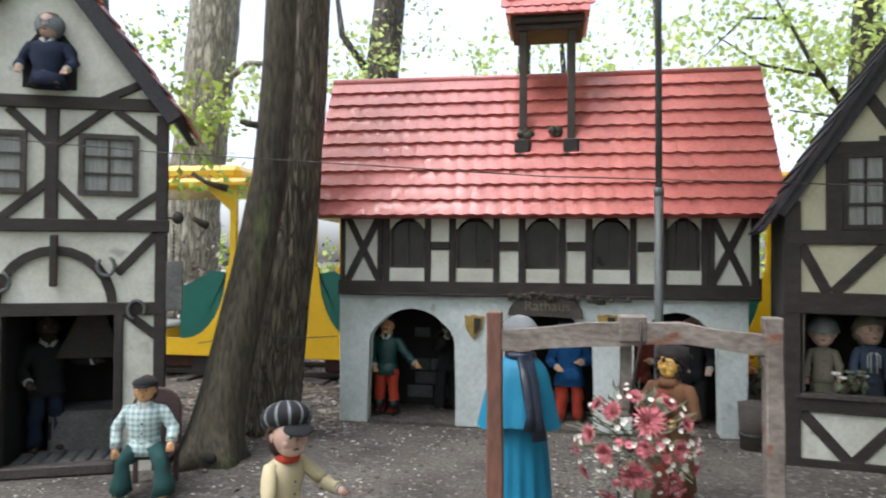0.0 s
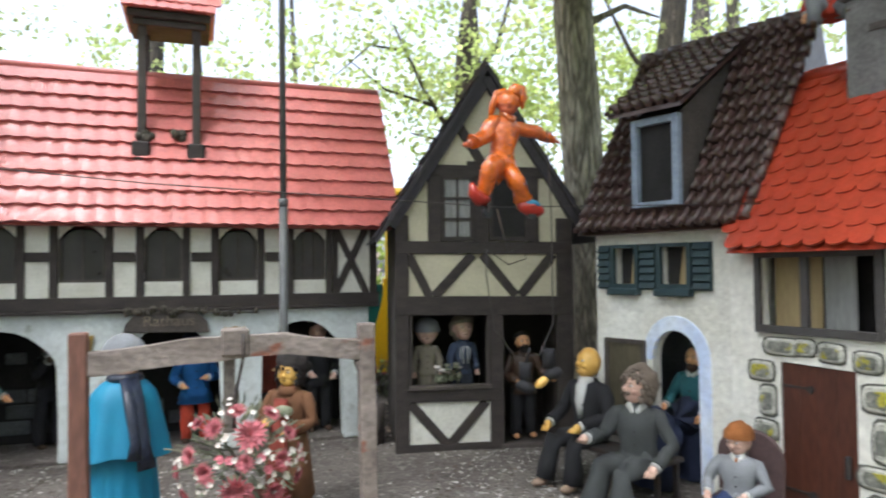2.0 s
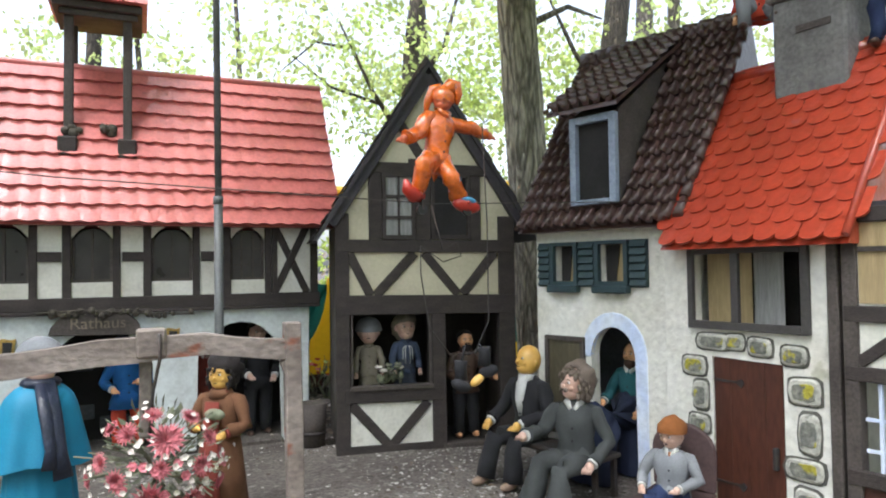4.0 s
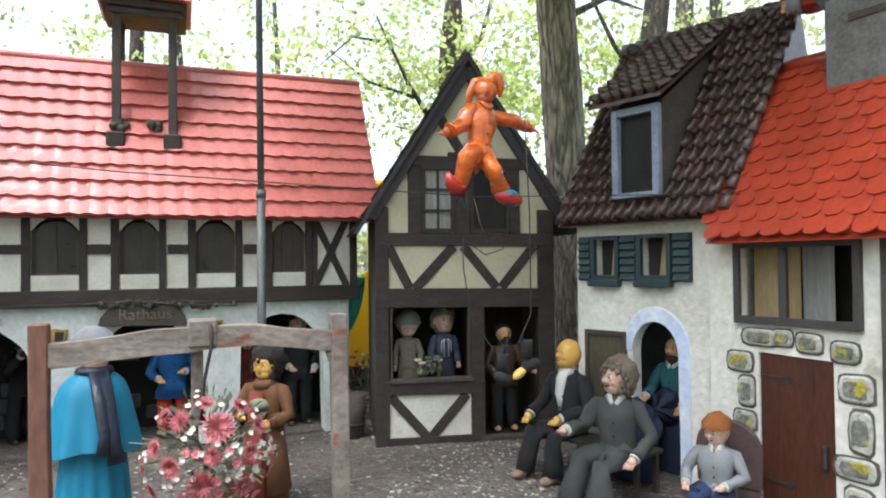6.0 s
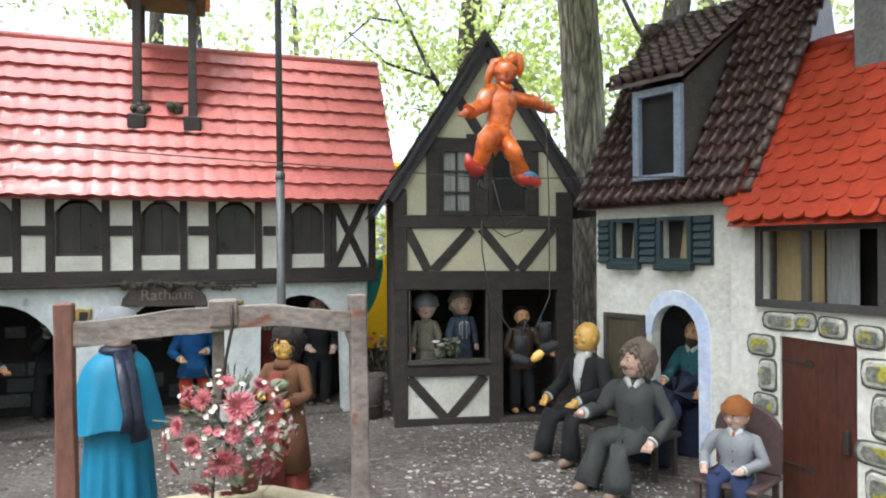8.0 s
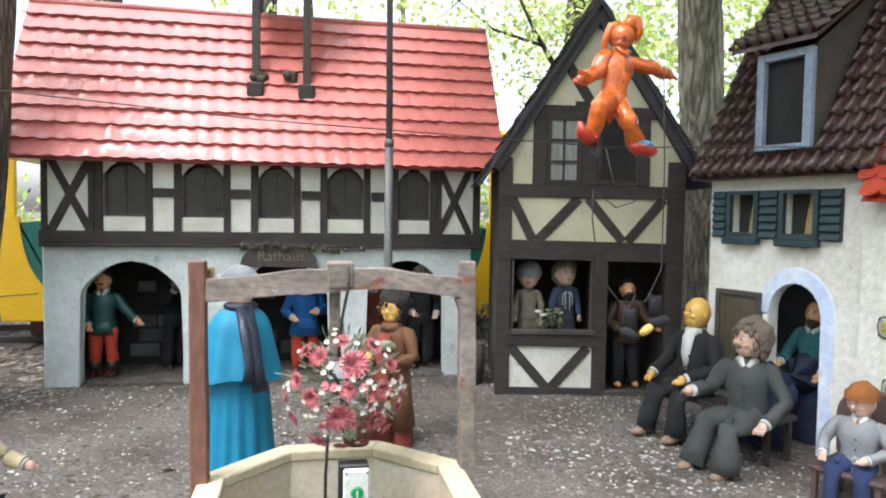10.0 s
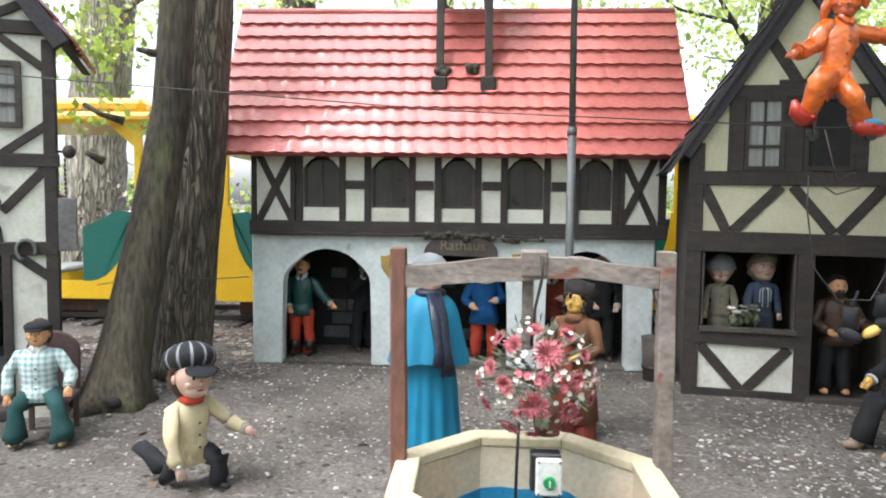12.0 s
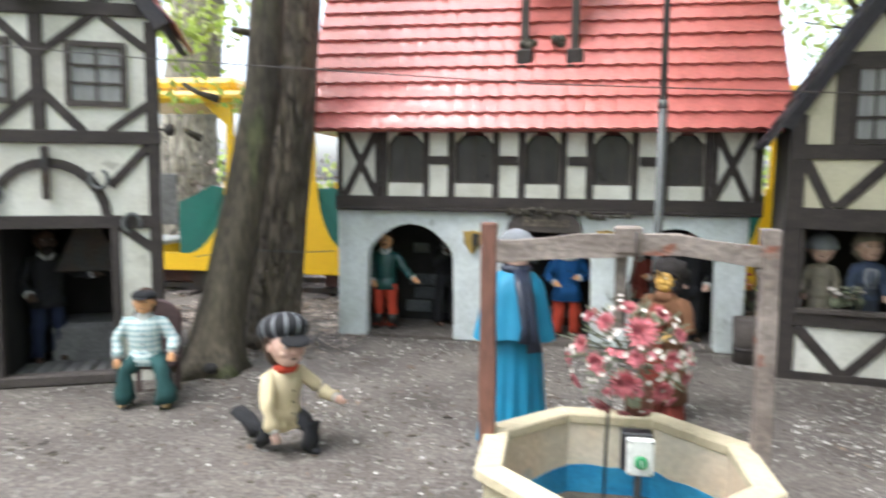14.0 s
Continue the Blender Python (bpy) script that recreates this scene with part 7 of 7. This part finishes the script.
for tr, bits in ((scene.objects["tree"], (((0.16, -0.10, 2.02), (0.03, -0.17, 2.06), (-0.06, -0.2, 2.12)), ((0.02, -0.12, 1.75), (-0.05, -0.2, 1.80)), ((0.32, 0.05, 2.5), (0.2, 0.0, 2.52)))),):
    for pts in bits:
        quick("branch_stub", tr, BARK_MOSS, tube, pts, [0.03] + [0.016] * (len(pts) - 1), 7)
    # the trunk is not cut; a near-black ball stands for the hollow's shade
    bm = bmesh.new()
    ball(bm, (0.115, -0.225, 0.13), (0.055, 0.035, 0.04))
    part("hollow", bm, SHADE_DARK, tr, "near-black ball for the shaded hollow at the foot of the trunk")


def cloud(cx, cy, cz, rx, ry, rz, n):
    return [(cx + nrng.normal() * rx, cy + nrng.normal() * ry, cz + nrng.normal() * rz) for _ in range(n)]


tree("tall pine-like trunk with grey-brown plated bark", [(4.93, 6.75, -0.05), (4.84, 6.72, 1.2), (4.75, 6.66, 2.2), (4.57, 6.60, 4.4), (4.42, 6.55, 8.0)], [0.27, 0.245, 0.225, 0.205, 0.18], BARK_LIGHT, flare=0.2, seg=40, ridges=0.10,
     limbs=[([(4.68, 6.6, 4.2), (5.4, 6.8, 4.6), (6.2, 7.2, 4.7)], 0.05)])
tree("broad pale trunk behind the train", [(-6.4, 12.0, -0.1), (-6.3, 12, 2.5), (-6.0, 12, 5.0), (-5.6, 12, 10)], [0.55, 0.5, 0.45, 0.4], BARK_LIGHT, ridges=0.10,
     limbs=[([(-6.1, 12, 4.5), (-5.0, 11.5, 5.0), (-3.9, 11, 4.8)], 0.09)], clusters=cloud(-5.2, 11, 4.3, 0.8, 0.6, 0.4, 9), leaf=LEAF_YELLOW, spread=0.22)
tree("forked trunk behind the town hall roof", [(-3.0, 12.2, -0.1), (-2.9, 12.2, 3.0), (-2.75, 12.2, 4.2), (-2.35, 12.2, 8.5)], [0.42, 0.36, 0.32, 0.24], BARK_PALE,
     limbs=[([(-2.8, 12.2, 3.9), (-1.6, 12.0, 4.35), (-0.6, 12, 4.15), (0.9, 11.9, 4.25)], 0.10), ([(-2.7, 12.2, 4.6), (-3.4, 12, 5.6), (-3.6, 12, 7)], 0.1), ([(-1.6, 12, 4.35), (-0.8, 12, 4.7)], 0.04)],
     clusters=cloud(-2.6, 11.8, 5.4, 0.9, 0.6, 0.4, 14), per=55, leaf=LEAF_YELLOW, spread=0.24)
tree("slender dark trunk behind the gable", [(5.0, 11.2, -0.1), (5.0, 11.2, 3.5), (5.1, 11.2, 5.4), (5.6, 11.3, 9.0)], [0.2, 0.16, 0.14, 0.1], BARK,
     limbs=[([(5.02, 11.2, 3.6), (4.3, 11, 4.5), (3.7, 10.9, 5.6)], 0.06), ([(5.08, 11.2, 4.6), (5.7, 11.1, 5.5), (6.1, 11, 7)], 0.07), ([(4.5, 11.05, 4.3), (3.6, 11, 4.5), (2.9, 10.8, 4.9)], 0.035), ([(3.9, 11, 5.2), (3.3, 10.9, 5.2), (2.7, 10.7, 4.6)], 0.03)],
     clusters=cloud(5.0, 11.0, 5.0, 1.5, 0.7, 0.85, 80), per=44, size=0.115, leaf=LEAF_YELLOW, spread=0.26)
tree("leaning dark trunk behind the brown roof", [(7.3, 8.7, -0.1), (7.4, 8.7, 3.0), (7.6, 8.75, 5.0), (8.3, 8.9, 9.0)], [0.26, 0.22, 0.2, 0.15], BARK,
     limbs=[([(7.5, 8.7, 4.0), (6.9, 8.8, 4.8), (6.4, 9, 6.0)], 0.06)], clusters=cloud(7.0, 9.6, 4.9, 1.1, 0.7, 0.8, 56), per=48, leaf=LEAF_YELLOW, spread=0.23)
tree("thin trunk among far branches", [(9.2, 9.2, -0.1), (9.2, 9.2, 4.0), (9.4, 9.2, 9.0)], [0.14, 0.12, 0.08], BARK_PALE, clusters=cloud(9.0, 9.0, 5.0, 1.0, 0.8, 1.0, 30), leaf=LEAF_YELLOW, spread=0.35)
for k, (x, y, r) in enumerate(((-9.5, 14, 0.16), (0.8, 15.5, 0.07), (2.6, 14.5, 0.06), (6.9, 15, 0.24), (11.5, 13, 0.3), (-11, 9, 0.16), (10.5, 6.0, 0.22), (-0.5, 17.5, 0.22))):
    cl = cloud(x, y - 0.4, 5.6, 1.3, 0.8, 0.9, (30 if x > 5 else 14))
    br = [([(x, y, 3.6), (x + s * 0.8, y, 4.5), (x + s * 1.7, y - 0.2, 4.9 + 0.3 * s)], 0.06) for s in (-1, 1)]
    tree("slim woodland tree with yellow-green leaves", [(x, y, -0.1), (x + 0.1, y, 3.0), (x + 0.4 * nrng.normal(), y, 9.0)], [r * 1.2, r, r * 0.6], BARK if k % 2 else BARK_PALE, br, cl, seg=14, leaf=LEAF_YELLOW if k % 3 else LEAF, per=45, spread=0.27, size=0.14)

# leaves overhead and a woodland ring, both out of view, added to block light
over = cloud(4.4, 4.4, 6.0, 1.1, 1.5, 0.25, 70) + cloud(2.2, 3.0, 6.3, 0.75, 1.3, 0.25, 46) + cloud(-4.6, 4.2, 7.6, 1.0, 1.5, 0.5, 34) + cloud(1.0, 3.4, 6.1, 0.8, 0.7, 0.2, 30) + cloud(2.6, 4.9, 5.7, 0.6, 0.6, 0.15, 26)
tagged(new("canopy", leaf_mesh("canopy", over, 0.40, 50, 0.30, LEAF)), "unseen leaf canopy added to shade the houses", "canopy", kind="stuff")
# added leaf ring behind the camera, keeps low light off the walls
ring_ = []
for a in np.linspace(1.75, 4.75, 210):
    r = nrng.uniform(9, 15)
    ring_.append((0.6 + r * math.sin(a), 3.5 + r * math.cos(a), nrng.uniform(0.3, 9.0)))
tagged(new("woodland", leaf_mesh("woodland", ring_, 0.8, 50, 0.38, LEAF)), "unseen woodland ring added to cut low sky light", "woods", kind="stuff")
# trunks added to the same unseen ring
for a in np.linspace(1.8, 4.7, 11):
    r = nrng.uniform(9, 13)
    x, y = 0.6 + r * math.sin(a), 3.5 + r * math.cos(a)
    tree("unseen trunk added to the woodland ring", [(x, y, -0.1), (x + 0.1, y, 3.0), (x + 0.3 * nrng.normal(), y, 9.0)], [0.3, 0.25, 0.15], BARK, seg=14)

# leafy twigs hanging near the trunk and far undergrowth
tagged(new("hanging_leaves", leaf_mesh("hanging_leaves", cloud(-3.6, 7.2, 3.15, 0.45, 0.3, 0.42, 12), 0.13, 26, 0.10, LEAF)), "loose sprays of green leaves over the train", "foliage", kind="stuff")
brush = [(x, 10.2 + 0.8 * nrng.random() + 0.02 * x * x, 0.2 + 1.3 * nrng.random()) for x in np.linspace(-12, 14, 120)]
tagged(new("undergrowth", leaf_mesh("undergrowth", brush, 0.35, 30, 0.13, LITTER)), "dry brown undergrowth beyond the railway", "undergrowth", kind="stuff")
far_ = [(22 * math.sin(a) + 0.6, 22 * math.cos(a) + 4 * nrng.random(), 0.3 + (1.5 if a < -0.2 else 3.2) * nrng.random() ** 1.4) for a in np.linspace(-1.5, 1.7, 200)]
tagged(new("far_woods", leaf_mesh("far_woods", far_, 0.8, 60, 0.30, LEAF)), "far green woodland edge", "woods", kind="stuff")
bm = bmesh.new()
for k in range(46):
    x = nrng.uniform(-8, 8)
    y = nrng.uniform(9.9, 11)
    p = Vector((x, y, 0))
    pts = [tuple(p)]
    for j in range(4):
        p = p + Vector((nrng.normal() * 0.22, nrng.normal() * 0.1, 0.22 + 0.2 * nrng.random()))
        pts.append(tuple(p))
    tube(bm, pts, [0.016, 0.013, 0.01, 0.007, 0.004], 5)
tagged(part("dry_twigs", bm, BARK_PALE), "bare pale twigs beyond the railway", "undergrowth", kind="stuff")

# ---- litter and grit on the ground ----


def clear(x, y):
    if (x - WX) ** 2 + (y - WY) ** 2 < 0.36:
        return False
    return True


def scatter(name, n, x0, x1, y0, y1, s0, s1, material, label, pebble=False, thick=0.5):
    v, f = [], []
    for _ in range(n):
        x, y = nrng.uniform(x0, x1), nrng.uniform(y0, y1)
        if not clear(x, y) or noise.noise((x * 0.9, y * 0.9, 5)) < nrng.uniform(-0.6, 0.5):
            continue
        s, a, z = nrng.uniform(s0, s1) * nrng.uniform(0.5, 1.3), nrng.uniform(0, 6.28), ground_height(x, y)
        k = len(v)
        if pebble:
            m_ = 6
            for j in range(m_):
                b = a + 6.283 * j / m_
                r = s * nrng.uniform(0.7, 1.2)
                v.append((x + r * math.cos(b), y + r * 0.8 * math.sin(b), z - 0.002))
            for j in range(m_):
                b = a + 6.283 * j / m_
                v.append((x + s * 0.62 * math.cos(b), y + s * 0.5 * math.sin(b), z + s * thick * nrng.uniform(0.7, 1.2)))
            f += [(k + j, k + (j + 1) % m_, k + m_ + (j + 1) % m_, k + m_ + j) for j in range(m_)] + [tuple(k + m_ + j for j in range(m_))]
        else:
            c, q = math.cos(a), math.sin(a)
            for px, py, pz in ((-1, 0, 0.1), (0, 0.45, 0.5 * nrng.random()), (1, 0, 0.25 * nrng.random()), (0, -0.45, 0.5 * nrng.random())):
                v.append((x + s * (px * c - py * q), y + s * (px * q + py * c), z + 0.004 + s * pz))
            f += [(k, k + 1, k + 2), (k, k + 2, k + 3)]
    m = bpy.data.meshes.new(name)
    m.from_pydata(v, [], f)
    m.materials.append(material)
    return tagged(new(name, m), label, name.replace("_", " "), kind="stuff")


scatter("pale_grit", 9000, -4, 4.6, 1.5, 6.5, 0.003, 0.014, PEBBLE, "scattered pale grit and pebbles on the earth", True)
scatter("white_petals", 1700, 0.6, 3.4, 3.2, 5.6, 0.008, 0.022, PEBBLE, "pale fallen petals and chips in front of the houses", True, 0.2)
scatter("dead_leaves", 2200, -4.5, 4.5, 1.2, 6.8, 0.012, 0.034, LEAF_DEAD, "scattered dead leaves on the trodden ground")
scatter("leaf_carpet", 15000, -9, 8, 6.0, 10.5, 0.03, 0.06, LITTER, "thick carpet of dead brown leaves round the railway")
scatter("leaf_drift", 5200, -3.6, -1.2, 4.9, 7.6, 0.014, 0.04, LITTER, "drift of dead leaves behind the trunk")
scatter("pale_chips", 420, -4, 4.4, 1.5, 5.6, 0.010, 0.022, PEBBLE, "larger pale stone chips pressed into the earth", True, 0.22)
scatter("dark_bark_bits", 5200, -3.6, 3.6, 1.8, 5.9, 0.006, 0.024, DEBRIS, "dark bits of bark and twig on the earth", True, 0.3)
bm = bmesh.new()
for k in range(60):
    x, y = nrng.uniform(-5.4, -3.6), 7.7 + nrng.uniform(0.0, 0.05)
    petal(bm, Vector((x, y - 0.05 * nrng.random(), 2.45)), Vector((nrng.normal(), nrng.normal() * 0.3, 0.3)).normalized(), Vector((0, 0, 1)), 0.06, 0.02)
tagged(part("roof_leaves", bm, LITTER), "dead leaves lying on the carriage roof", "dead leaves", kind="stuff")

# a part that only gathers pieces takes over its main piece
for ob in [o for o in scene.objects if o.type == "MESH" and not len(o.data.vertices) and len(o.children)]:
    if len(ob.children):
        names = ("frame", "roof_deck", "slope", "panel", "side", "underframe", "hearth_base", "bar")
        for want in names:
            found = [c for c in ob.children if c.name.split(".")[0] == want and not len(c.children)]
            if found:
                ob.data = found[0].data
                bpy.data.objects.remove(found[0])
                break
